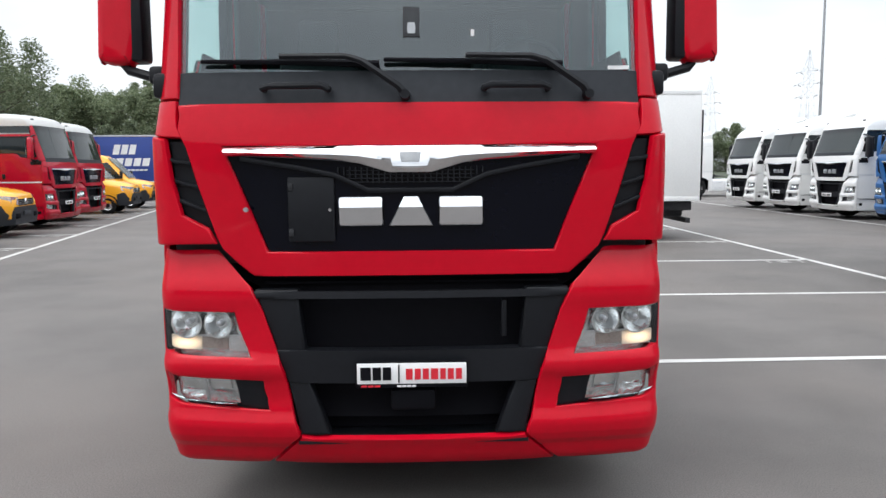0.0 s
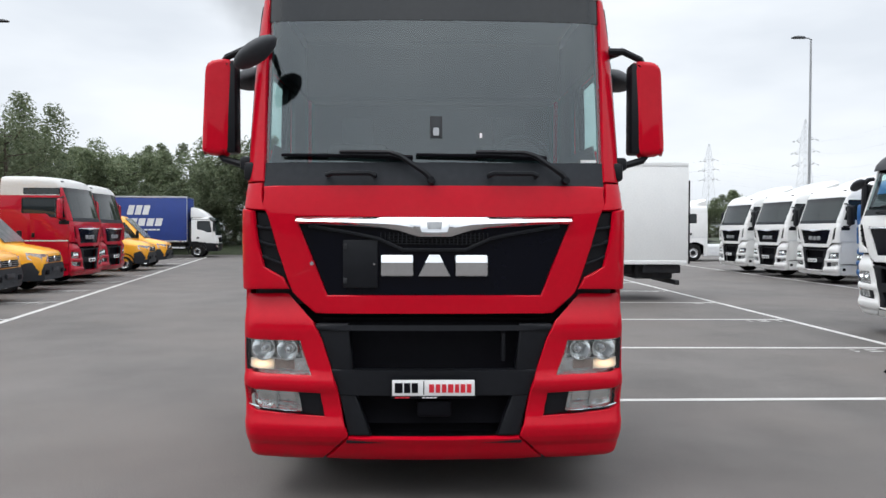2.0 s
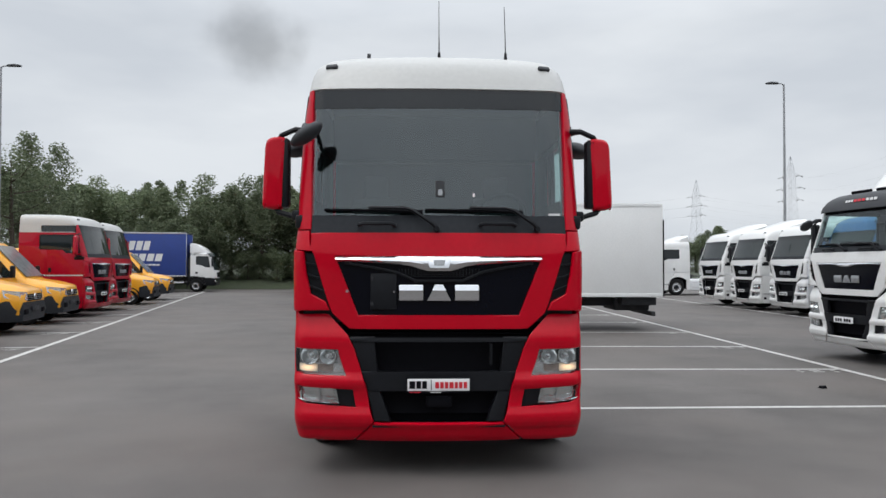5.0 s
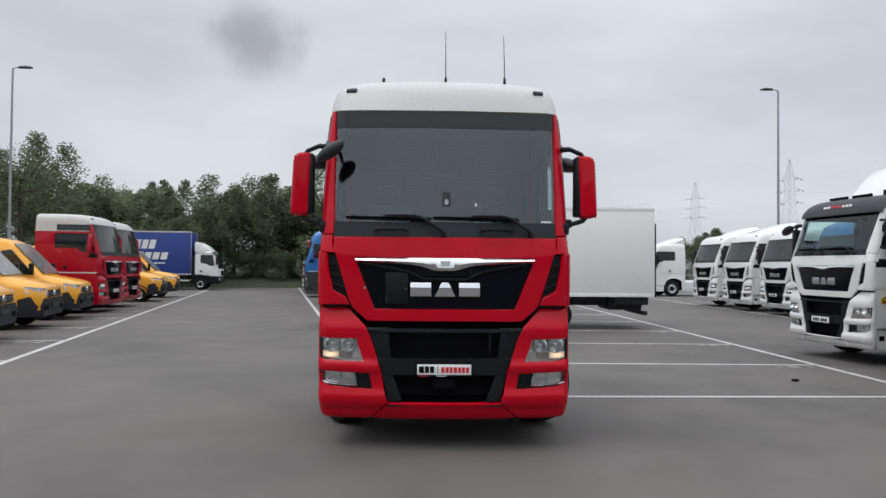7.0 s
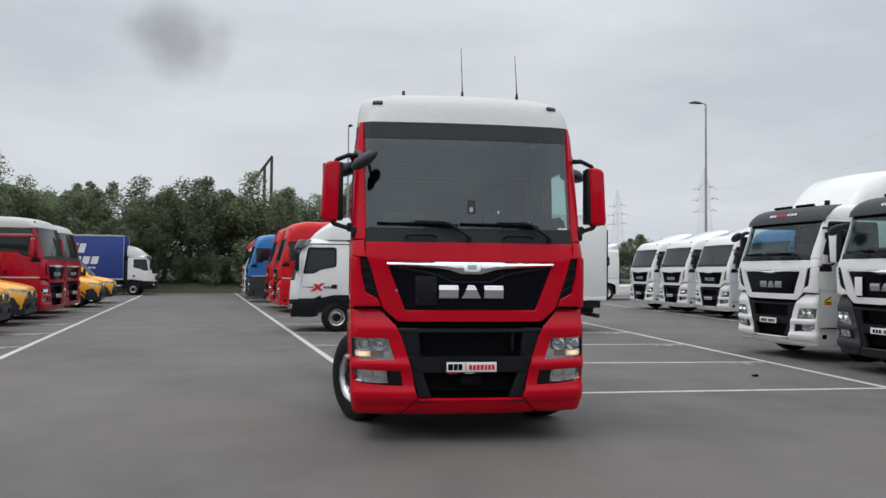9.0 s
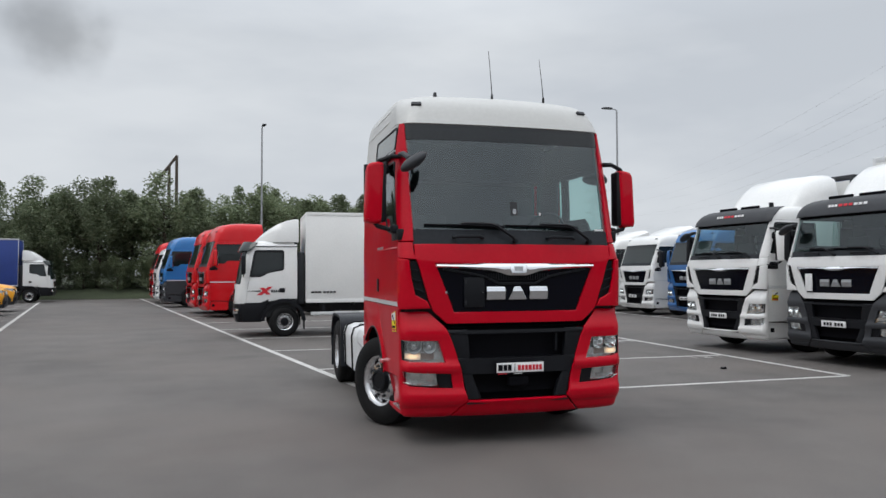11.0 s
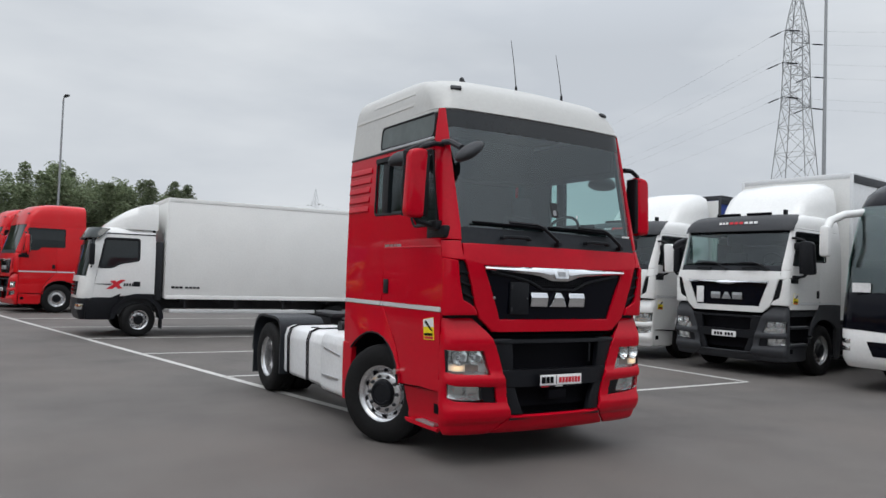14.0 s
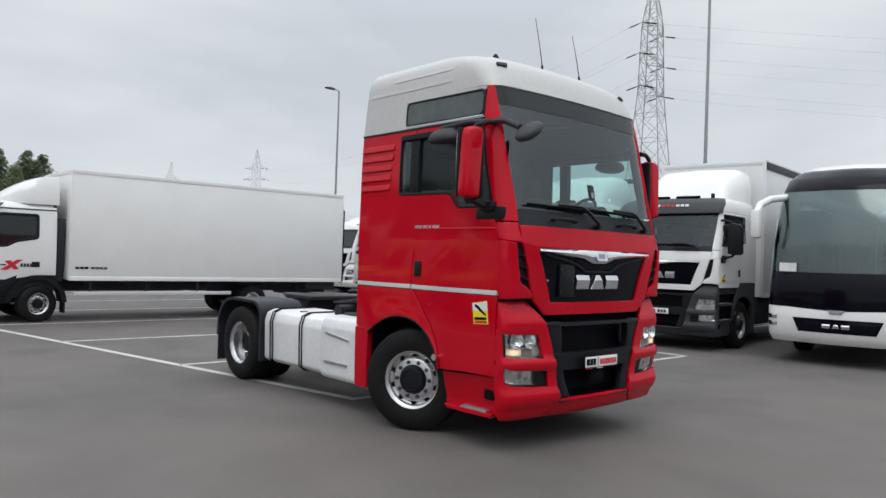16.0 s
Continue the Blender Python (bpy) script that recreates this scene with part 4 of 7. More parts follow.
        nn = sh.normal(*F(s * 0.97, 3.585))
        box(bm, -0.055, 0.055, -0.02, 0.03, -0.022, 0.022, 0.01, m=Matrix.Translation(pz) @ nn.to_track_quat("-Y", "Z").to_matrix().to_4x4())
        part("marker_lamp", bm, GREYPL, root, "small roof marker lamp")
    # rear wall, floor, liner
    bm = bmesh.new()
    zr = [1.0, 1.5, 2.1, 2.7, 3.06, 3.37, 3.5, 3.6, 3.68, 3.74]
    poly = [(sh.row(Z(z))[0] - 0.004, Z(z)) for z in zr]
    prism(bm, poly + [(-x, z) for x, z in reversed(poly)], "y", 2.29, 2.325, 0.006)
    part("rear_wall", bm, [col], root)
    if inside:
        for nm, dims in (("rear_lining", (-1.13, 1.13, 2.255, 2.285, 1.3, Z(3.45))), ("side_lining", (-1.2, -1.165, 1.60, 2.25, 1.3, Z(3.0))), ("side_lining", (1.165, 1.2, 1.60, 2.25, 1.3, Z(3.0))),
                         ("side_lining", (-1.165, -1.13, 0.5, 2.25, Z(wt + 0.025), Z(3.4))), ("side_lining", (1.13, 1.165, 0.5, 2.25, Z(wt + 0.025), Z(3.4))), ("roof_lining", (-1.1, 1.1, 0.45, 2.25, Z(3.42), Z(3.45)))):
            bm = bmesh.new()
            box(bm, *dims, 0.01)
            part(nm, bm, LINER, root)
    bm = bmesh.new()
    box(bm, -1.2, 1.2, 0.32, 2.29, 1.19, 1.3, 0.01)
    part("cab_floor", bm, DARK, root)
    if inside:
        bm = bmesh.new()
        prism(bm, [(0.16, 1.3), (0.75, 1.3), (0.75, 1.9), (0.6, 2.12), (0.26, 2.16), (0.16, 2.06)], "x", -1.17, 1.17, 0.03)
        part("dashboard", bm, DARK, root, "dark dashboard")
        for x in (-0.62, 0.62):
            bm = bmesh.new()
            box(bm, x - 0.27, x + 0.27, 0.95, 1.45, 1.75, 1.9, 0.05)
            box(bm, x - 0.25, x + 0.25, 1.38, 1.52, 1.85, 2.5, 0.06)
            box(bm, x - 0.13, x + 0.13, 1.40, 1.5, 2.48, 2.72, 0.04)
            part("seat", bm, SEATM, root, "dark cloth driver seat")
        bm = bmesh.new()
        R0 = pose(0.62, 0.72, 2.27, -55)
        ring = [R0 @ Vector((0.22 * math.cos(a), 0.22 * math.sin(a), 0)) for a in [2 * math.pi * i / 24 for i in range(25)]]
        tube(bm, ring, 0.016, 8)
        tube(bm, [R0 @ Vector((-0.2, 0, 0)), R0 @ Vector((0.2, 0, 0))], 0.02, 6)
        tube(bm, [R0 @ Vector((0, 0, 0)), R0 @ Vector((0, -0.05, -0.5))], 0.03, 6)
        part("steering_wheel", bm, DARK, root)
        bm = bmesh.new()
        box(bm, -1.15, 1.15, 2.0, 2.28, 1.3, 2.0, 0.03)
        part("bunk", bm, SEATM, root)
        bm = bmesh.new()
        box(bm, -1.12, 1.12, 1.85, 2.27, Z(2.95), Z(3.5), 0.03)
        part("overhead_locker", bm, LINER, root)
    if detail:
        bm = bmesh.new()
        sh.plate(bm, [[F(-0.03, 2.53), F(0.05, 2.53)], [F(-0.03, 2.385), F(0.05, 2.385)]], off=-0.014, thick=0.02, bevel=0.004, nu=2, nv=2)
        ss = part("screen_sensor", bm, DARK, root, "dark sensor box on the windscreen")
        bm = bmesh.new()
        sh.plate(bm, [[F(-0.006, 2.452), F(0.026, 2.452)], [F(-0.01, 2.425), F(0.03, 2.425)], [F(-0.006, 2.40), F(0.026, 2.40)]], off=-0.010, thick=0.004, bevel=0, nu=3, nv=2)
        part("sensor_eye", bm, STEEL, ss)
        for x, z, w0, h0 in ((0.30, 2.40, 0.016, 0.03), (1.0, 2.235, 0.1, 0.018)):
            bm = bmesh.new()
            pt = sh.put(*F(x, z), -0.017)
            box(bm, x - w0 / 2, x + w0 / 2, pt.y - 0.006, pt.y - 0.002, z - h0 / 2, z + h0 / 2)
            part("screen_sticker", bm, WHITEINK, root)

    # --- bumper
    bs = Shell([(0.29, 1.195, 0.10, 0.10), (0.33, 1.218, 0.12, 0.045), (0.40, 1.226, 0.12, 0.02), (0.435, 1.228, 0.12, -0.012), (0.475, 1.232, 0.12, -0.03), (0.54, 1.234, 0.12, -0.042), (0.585, 1.234, 0.12, -0.016), (0.66, 1.234, 0.12, -0.008), (0.745, 1.236, 0.12, -0.02), (0.79, 1.237, 0.12, -0.042), (0.84, 1.237, 0.12, -0.042), (0.87, 1.237, 0.12, -0.018), (1.09, 1.237, 0.12, -0.018), (1.15, 1.237, 0.12, -0.026), (1.21, 1.236, 0.12, -0.018), (1.27, 1.236, 0.12, 0.012), (1.38, 1.234, 0.12, 0.06)], 1.6, 0.075)
    B = bs.front
    BS = bs.side
    for s in (-1, 1):
        bm = bmesh.new()
        rows = [
            [B(s * 0.945, 1.378), B(s * 1.03, 1.378), B(s * 1.213, 1.378), BS(0.2, 1.378, s)],
            [B(s * 0.775, 1.21), B(s * 0.92, 1.21), B(s * 1.221, 1.21), BS(0.20, 1.21, s)],
            [B(s * 0.715, 1.085), B(s * 0.855, 1.08), B(s * 1.228, 1.092), BS(0.20, 1.095, s)],
            [B(s * 0.645, 0.87), B(s * 0.785, 0.865), B(s * 1.218, 0.893), BS(0.20, 0.90, s)],
            [B(s * 0.61, 0.745), B(s * 0.725, 0.745), B(s * 1.219, 0.785), BS(0.20, 0.79, s)],
            [B(s * 0.585, 0.60), B(s * 0.70, 0.60), B(s * 1.205, 0.655), BS(0.20, 0.66, s)],
            [B(s * 0.55, 0.475), B(s * 0.70, 0.475), B(s * 1.13, 0.475), BS(0.20, 0.475, s)],
            [B(s * 0.595, 0.43), B(s * 0.75, 0.435), B(s * 1.12, 0.435), BS(0.20, 0.435, s)],
            [B(s * 0.625, 0.40), B(s * 0.75, 0.40), B(s * 1.12, 0.40), BS(0.20, 0.40, s)],
            [B(s * 0.725, 0.30), B(s * 0.85, 0.30), B(s * 1.05, 0.30), BS(0.19, 0.31, s)],
        ]
        bs.plate(bm, rows, skip={(2, 1), (4, 1)}, thick=0.03, bevel=0.009, nu=(2, 4, 4), nv=5)
        part("bumper_corner", bm, bump, root, "painted bumper corner")
        # crease on the lower corner
        # headlamp
        bm = bmesh.new()
        bs.plate(bm, [[B(s * 0.84, 1.09), B(s * 1.231, 1.10)], [B(s * 0.77, 0.86), B(s * 1.221, 0.885)]], off=-0.062, thick=0.008, bevel=0, nu=5, nv=3)
        bs.plate(bm, [[B(s * 0.845, 1.09), B(s * 1.231, 1.10)], [B(s * 0.845, 1.08), B(s * 1.229, 1.085)]], off=-0.012, thick=0.07, bevel=0, nu=4, nv=1)
        bs.plate(bm, [[B(s * 1.220, 1.095), B(s * 1.231, 1.10)], [B(s * 1.211, 0.885), B(s * 1.223, 0.89)]], off=-0.008, thick=0.06, bevel=0, nu=2, nv=1)
        head = part("headlight", bm, LAMPIN, root, "clear headlight with a lit side lamp")
        for x, z, r in ((0.942, 1.022, 0.065), (1.098, 1.028, 0.073)):
            bm = bmesh.new()
            c = bs.put(*B(s * x, z), -0.03)
            lathe(bm, [(0.014, 0.046), (r * 0.4, 0.038), (r * 0.75, 0.014), (r * 0.95, -0.012), (r, -0.018), (r + 0.006, -0.018), (r + 0.009, 0.02)], 28, Matrix.Translation(c) @ pose(0, 0, 0, 0, 0, 90 + s * 8))
            part("reflector", bm, REFL, head, "round chrome reflector")
            bm = bmesh.new()
            lathe(bm, [(0, -0.012), (0.012, -0.006), (0.015, 0.012), (0.015, 0.05)], 12, Matrix.Translation(c) @ pose(0, 0, 0, 0, 0, 90 + s * 8))
            part("bulb", bm, SILVER, head)
        bm = bmesh.new()
        bs.plate(bm, [[B(s * 0.82, 0.955), B(s * 1.209, 0.965)], [B(s * 0.79, 0.885), B(s * 1.207, 0.905)]], off=-0.035, thick=0.01, bevel=0, nu=5, nv=1)
        part("indicator", bm, LAMPIN, head, "silver indicator strip")
        bm = bmesh.new()
        bs.plate(bm, [[B(s * 0.90, 0.952), B(s * 1.03, 0.957)], [B(s * 0.90, 0.895), B(s * 1.03, 0.902)]], off=-0.03, thick=0.008, bevel=0.002, nu=3, nv=1)
        part("indicator_lens", bm, AMBER if detail else LAMPIN, head, "smoked brown indicator lens")
        bm = bmesh.new()
        bs.plate(bm, [[B(s * 1.035, 0.957), B(s * 1.207, 0.962)], [B(s * 1.035, 0.892), B(s * 1.206, 0.905)]], off=-0.026, thick=0.01, bevel=0, nu=3, nv=2)
        part("side_lamp", bm, LAMPON if detail else LAMPIN, head, "lit warm side lamp" if detail else "")
        bm = bmesh.new()
        bs.plate(bm, [[B(s * 0.80, 0.965), B(s * 1.211, 0.975)], [B(s * 0.80, 0.957), B(s * 1.211, 0.967)]], off=-0.03, thick=0.012, bevel=0, nu=4, nv=1)
        part("lamp_divider", bm, CHROME, head)
        bm = bmesh.new()
        bs.plate(bm, [[B(s * 1.218, 1.092), B(s * 1.229, 1.096)], [B(s * 1.208, 0.888), B(s * 1.220, 0.892)]], off=-0.004, thick=0.03, bevel=0.004, nu=2, nv=2)
        part("lamp_bezel", bm, PLASTIC, head, "black outer bezel")
        bm = bmesh.new()
        bs.plate(bm, [[B(s * 0.85, 0.975), B(s * 0.87, 1.06)], [B(s * 0.80, 0.885), B(s * 0.83, 0.965)]], off=-0.03, thick=0.01, bevel=0.003, nu=2, nv=2)
        part("inner_facet", bm, REFL, head)
        bm = bmesh.new()
        bs.plate(bm, [[B(s * 0.852, 1.083), B(s * 1.219, 1.094)], [B(s * 0.782, 0.863), B(s * 1.210, 0.888)]], off=-0.006, thick=0, nu=5, nv=3)
        part("headlight_lens", bm, LENS, head, "clear lens").visible_shadow = False
        # fog lamp
        bm = bmesh.new()
        bs.plate(bm, [[B(s * 0.715, 0.75), B(s * 1.221, 0.79)], [B(s * 0.69, 0.595), B(s * 1.207, 0.65)]], off=-0.06, thick=0.01, bevel=0, nu=5, nv=2)
        bs.plate(bm, [[B(s * 0.715, 0.75), B(s * 0.88, 0.765)], [B(s * 0.69, 0.595), B(s * 0.85, 0.615)]], off=-0.025, thick=0.04, bevel=0.01, nu=3, nv=2)
        fog = part("fog_light", bm, PLASTIC, root, "clear fog lamp in a black housing")
        bm = bmesh.new()
        bs.plate(bm, [[B(s * 0.88, 0.755), B(s * 1.218, 0.78)], [B(s * 0.855, 0.625), B(s * 1.205, 0.66)]], off=-0.05, thick=0.01, bevel=0, nu=4, nv=2)
        part("fog_bowl", bm, LAMPIN, fog)
        for x, z in ((0.96, 0.71), (1.085, 0.72)):
            bm = bmesh.new()
            bs.plate(bm, [[B(s * (x - 0.055), z + 0.05), B(s * (x + 0.06), z + 0.058)], [B(s * (x - 0.07), z - 0.045), B(s * (x + 0.05), z - 0.035)]], off=-0.04, thick=0.012, bevel=0.006, nu=2, nv=2)
            part("reflector", bm, REFL, fog)
        bm = bmesh.new()
        bs.plate(bm, [[B(s * 0.88, 0.76), B(s * 1.218, 0.783)], [B(s * 0.855, 0.622), B(s * 1.205, 0.658)]], off=-0.01, thick=0, nu=4, nv=2)
        part("fog_lens", bm, LENS, fog).visible_shadow = False
        bm = bmesh.new()
        bs.plate(bm, [[B(s * 0.855, 0.632), B(s * 1.205, 0.668)], [B(s * 0.85, 0.622), B(s * 1.138, 0.658)]], off=-0.004, thick=0.02, bevel=0.002, nu=4, nv=1)
        part("fog_trim", bm, CHROME, fog)
        bm = bmesh.new()
        bs.plate(bm, [[B(s * 1.02, 0.77), B(s * 1.03, 0.771)], [B(s * 1.005, 0.64), B(s * 1.015, 0.642)]], off=-0.02, thick=0.02, bevel=0, nu=1, nv=1)
        part("fog_divider", bm, CHROME, fog)
    # centre: lip, black frame, recess, slats
    bm = bmesh.new()
    bs.plate(bm, [[B(-0.545, 0.462), B(-0.35, 0.455), B(0.35, 0.455), B(0.545, 0.462)], [B(-0.62, 0.385), B(-0.35, 0.375), B(0.35, 0.375), B(0.62, 0.385)], [B(-0.705, 0.30), B(-0.35, 0.295), B(0.35, 0.295), B(0.705, 0.30)]], thick=0.03, bevel=0.01, nu=3, nv=2)
    part("bumper_lip", bm, bump, root, "painted centre lip of the bumper")
    # sheet behind the bars: the opening's shade is put into its near-black
    bm = bmesh.new()
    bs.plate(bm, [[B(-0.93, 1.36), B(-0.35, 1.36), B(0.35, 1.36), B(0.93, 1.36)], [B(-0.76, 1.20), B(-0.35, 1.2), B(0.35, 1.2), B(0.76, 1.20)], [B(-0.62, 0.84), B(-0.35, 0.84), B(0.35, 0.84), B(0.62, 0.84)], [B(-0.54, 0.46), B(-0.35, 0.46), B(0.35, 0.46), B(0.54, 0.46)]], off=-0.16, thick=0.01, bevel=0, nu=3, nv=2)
    cg = part("bumper_grille", bm, INK, root, "near-black backing sheet standing for the lower grille's shaded depth")
    bm = bmesh.new()
    bs.plate(bm, [[B(-0.76, 1.185), B(-0.4, 1.185), B(0.4, 1.185), B(0.76, 1.185)], [B(-0.745, 1.15), B(-0.4, 1.15), B(0.4, 1.15), B(0.745, 1.15)]], off=-0.004, thick=0.07, bevel=0.012, nu=4, nv=1)
    part("upper_bar", bm, PLASTIC, cg, "black bar across the lower grille")
    bm = bmesh.new()
    bs.plate(bm, [[B(-0.66, 0.90), B(-0.4, 0.895), B(0.4, 0.895), B(0.66, 0.90)], [B(-0.655, 0.88), B(-0.4, 0.87), B(0.4, 0.87), B(0.655, 0.88)], [B(-0.605, 0.735), B(-0.4, 0.735), B(0.4, 0.735), B(0.605, 0.735)]], off=-0.006, thick=0.08, bevel=0.012, nu=4, nv=1)
    part("middle_bar", bm, PLASTIC, cg, "black bar carrying the plate")
    for s in (-1, 1):
        bm = bmesh.new()
        bs.plate(bm, [[B(s * 0.755, 1.19), B(s * 0.55, 1.19)], [B(s * 0.655, 0.885), B(s * 0.52, 0.885)]], off=-0.012, thick=0.06, bevel=0.015, nu=2, nv=2)
        bs.plate(bm, [[B(s * 0.605, 0.735), B(s * 0.50, 0.735)], [B(s * 0.548, 0.475), B(s * 0.40, 0.475)]], off=-0.014, thick=0.06, bevel=0.015, nu=2, nv=2)
        part("grille_cheek", bm, PLASTIC, cg, "black cheek of the lower grille")
    bm = bmesh.new()
    for i in range(4):
        z = 1.30 - i * 0.03
        p0 = bs.put(*B(0.3, 1.25), -0.12)
        box(bm, -0.72, 0.72, p0.y, p0.y + 0.03, z - 0.006, z + 0.006)
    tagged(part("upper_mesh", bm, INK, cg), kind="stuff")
    bm = bmesh.new()
    box(bm, -0.56, 0.56, 0.0, 0.24, 0.43, 0.45, 0.004)
    part("recess_floor", bm, PLASTIC, cg)
    # added sheet closes the recess, near-black in place of the shade inside
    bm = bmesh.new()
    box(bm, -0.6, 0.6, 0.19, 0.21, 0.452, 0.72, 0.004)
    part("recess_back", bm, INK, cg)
    if detail:
        bm = bmesh.new()
        box(bm, -0.11, 0.11, -0.02, 0.08, 0.60, 0.70, 0.02)
        part("sensor_cover", bm, INK, cg)
        bm = bmesh.new()
        box(bm, 0.43, 0.455, 0.03, 0.06, 0.95, 1.13, 0.004)
        part("grille_strut", bm, PLASTIC, cg)
    # plate
    py = bs.put(*B(0, 0.8), 0.0).y - 0.012
    if plate == "text":
        bm = bmesh.new()
        box(bm, -0.272, 0.262, py - 0.012, py + 0.004, 0.728, 0.855, 0.006)
        pl = part("licence_plate", bm, INK, root, "advertising plate in a black holder, black and red print")
        bm = bmesh.new()
        box(bm, -0.264, 0.254, py - 0.0155, py - 0.011, 0.748, 0.848, 0.003)
        part("plate_face", bm, PLATEW, pl, "white plate")
        # maker's and trade marks as plain blocks
        m0 = pose(-0.175, py - 0.0175, 0.798)
        bars(pl, "plate_mark", m0, 0.145, 0.062, INK, [4, 0.7, 3.2, 0.7, 3.2])
        bars(pl, "plate_divider", pose(-0.066, py - 0.0175, 0.798), 0.006, 0.085, INK, [1])
        bars(pl, "plate_mark", pose(0.10, py - 0.0175, 0.795), 0.265, 0.052, INKR, [2.2, 0.7, 2, 0.7, 2, 0.7, 2.4, 0.7, 1.8, 0.7, 2, 0.7, 2])
        bars(pl, "holder_print", pose(-0.2, py - 0.0145, 0.737), 0.09, 0.009, INKR, [1, 0.2, 1, 0.2, 1])
        bars(pl, "holder_print", pose(-0.03, py - 0.0145, 0.737), 0.09, 0.008, WHITEINK, [1, 0.2, 1, 0.2, 1, 0.2, 1])
    elif plate:
        bm = bmesh.new()
        box(bm, -0.265, 0.265, py - 0.012, py + 0.004, 0.735, 0.85, 0.006)
        pl = part("licence_plate", bm, PLATEW, root, "white number plate with dark bars")
        bars(pl, "plate_bars", pose(0, py - 0.0135, 0.79), 0.42, 0.06, INKR if plate == "red" else INK, [1, 0.4, 1, 0.4, 1, 1.2, 1, 0.4, 1, 0.4, 1])

    # --- mirrors
    for s in (-1, 1):
        bm = bmesh.new()
        c = Vector((s * 1.445, 0.36, 2.6))
        zt, zb = Z(2.94), Z(2.285)
        if not detail:
            zb = zt - 0.66
        prism(bm, [(1.345, zt - 0.05), (1.36, zt), (1.50, zt - 0.01), (1.54, zt - 0.06), (1.565, zb + 0.05), (1.55, zb + 0.01), (1.40, zb), (1.375, zb + 0.03)] if s > 0 else
              [(-1.345, zt - 0.05), (-1.36, zt), (-1.50, zt - 0.01), (-1.54, zt - 0.06), (-1.565, zb + 0.05), (-1.55, zb + 0.01), (-1.40, zb), (-1.375, zb + 0.03)], "y", 0.30, 0.43, 0.042 if detail else 0.03)
        if cabin:
            for v in bm.verts:
                v.co.x = s * (1.345 + (abs(v.co.x) - 1.345) * (1.3 if s > 0 else 0.6))
        mi = part("wing_mirror", bm, PLASTIC if cabin and s < 0 else mirrors or body, root, "wing mirror housing on black arms")
        bm = bmesh.new()
        box(bm, min(s * 1.33, s * 1.40), max(s * 1.33, s * 1.40), 0.31, 0.46, zb + 0.02, zt - 0.02, 0.02)
        box(bm, min(s * 1.36, s * 1.55), max(s * 1.36, s * 1.55), 0.42, 0.46, zb + 0.02, zt - 0.02, 0.015)
        part("mirror_shell", bm, PLASTIC, mi)
        bm = bmesh.new()
        box(bm, min(s * 1.385, s * 1.54), max(s * 1.385, s * 1.54), 0.459, 0.464, zb + 0.06, zt - 0.06)
        part("mirror_glass", bm, MIRROR, mi)
        bm = bmesh.new()
        tube(bm, [(s * 1.18, 0.34, zt + 0.06), (s * 1.28, 0.33, zt + 0.055), (s * 1.40, 0.36, zt + 0.01), (s * 1.44, 0.37, zt - 0.05)], 0.024, 8)
        part("mirror_arm", bm, PLASTIC, mi)
        bm = bmesh.new()
        tube(bm, [(s * 1.2, 0.33, zb - 0.06), (s * 1.3, 0.34, zb - 0.055), (s * 1.42, 0.36, zb - 0.02), (s * 1.46, 0.37, zb + 0.03)], 0.024, 8)
        part("mirror_arm", bm, PLASTIC, mi)
        bm = bmesh.new()
        box(bm, min(s * 1.14, s * 1.245), max(s * 1.14, s * 1.245), 0.17, 0.50, zb - 0.175, zb - 0.055, 0.022)
        box(bm, min(s * 1.20, s * 1.29), max(s * 1.20, s * 1.29), 0.25, 0.42, zb - 0.10, zb - 0.01, 0.02)
        part("mirror_foot", bm, PLASTIC, mi)
        # domed kerb mirror over the door window
        bm = bmesh.new()
        if detail:
            r = bmesh.ops.create_uvsphere(bm, u_segments=20, v_segments=12, radius=1.0)
            for v in r["verts"]:
                v.co = Vector((v.co.x * 0.14, v.co.y * 0.19, v.co.z * (0.10 if v.co.z > 0 else 0.05)))
            bmesh.ops.transform(bm, matrix=pose(s * 1.33, 0.85, Z(2.885), 0, s * 12, 0), verts=r["verts"])
            tube(bm, [(s * 1.19, 0.82, Z(2.985)), (s * 1.27, 0.83, Z(2.965)), (s * 1.33, 0.84, Z(2.93))], 0.03, 8)
            tube(bm, [(s * 1.21, 1.02, Z(3.02)), (s * 1.25, 0.6, Z(3.03)), (s * 1.27, 0.34, Z(3.0))], 0.026, 8)
        else:
            box(bm, -0.085, 0.085, -0.06, 0.06, -0.075, 0.075, 0.035, 3, pose(s * 1.29, 0.40, zt - 0.1, 0, 0, s * 20))
        part("kerb_mirror", bm, GREYPL if detail else PLASTIC, mi)
        # front mirror only on the kerb side
        if s < 0 and inside:
            bm = bmesh.new()
            tube(bm, [(-1.18, 0.34, zt + 0.08), (-1.17, 0.22, zt + 0.07), (-1.14, 0.08, zt + 0.0)], 0.03, 8)
            r = bmesh.ops.create_uvsphere(bm, u_segments=20, v_segments=12, radius=1.0)
            bmesh.ops.transform(bm, matrix=pose(-1.12, -0.02, zt - 0.045, 0, -36, 0) @ Matrix.Diagonal((0.16, 0.12, 0.062, 1)), verts=r["verts"])
            part("front_mirror", bm, GREYPL, root, "black front mirror on an arm")

    # --- antennas
    if detail:
        for x, ln in ((-0.66, 0.07), (0.015, 0.55), (0.657, 0.5)):
            zb = roof_z - 0.035
            bm = bmesh.new()
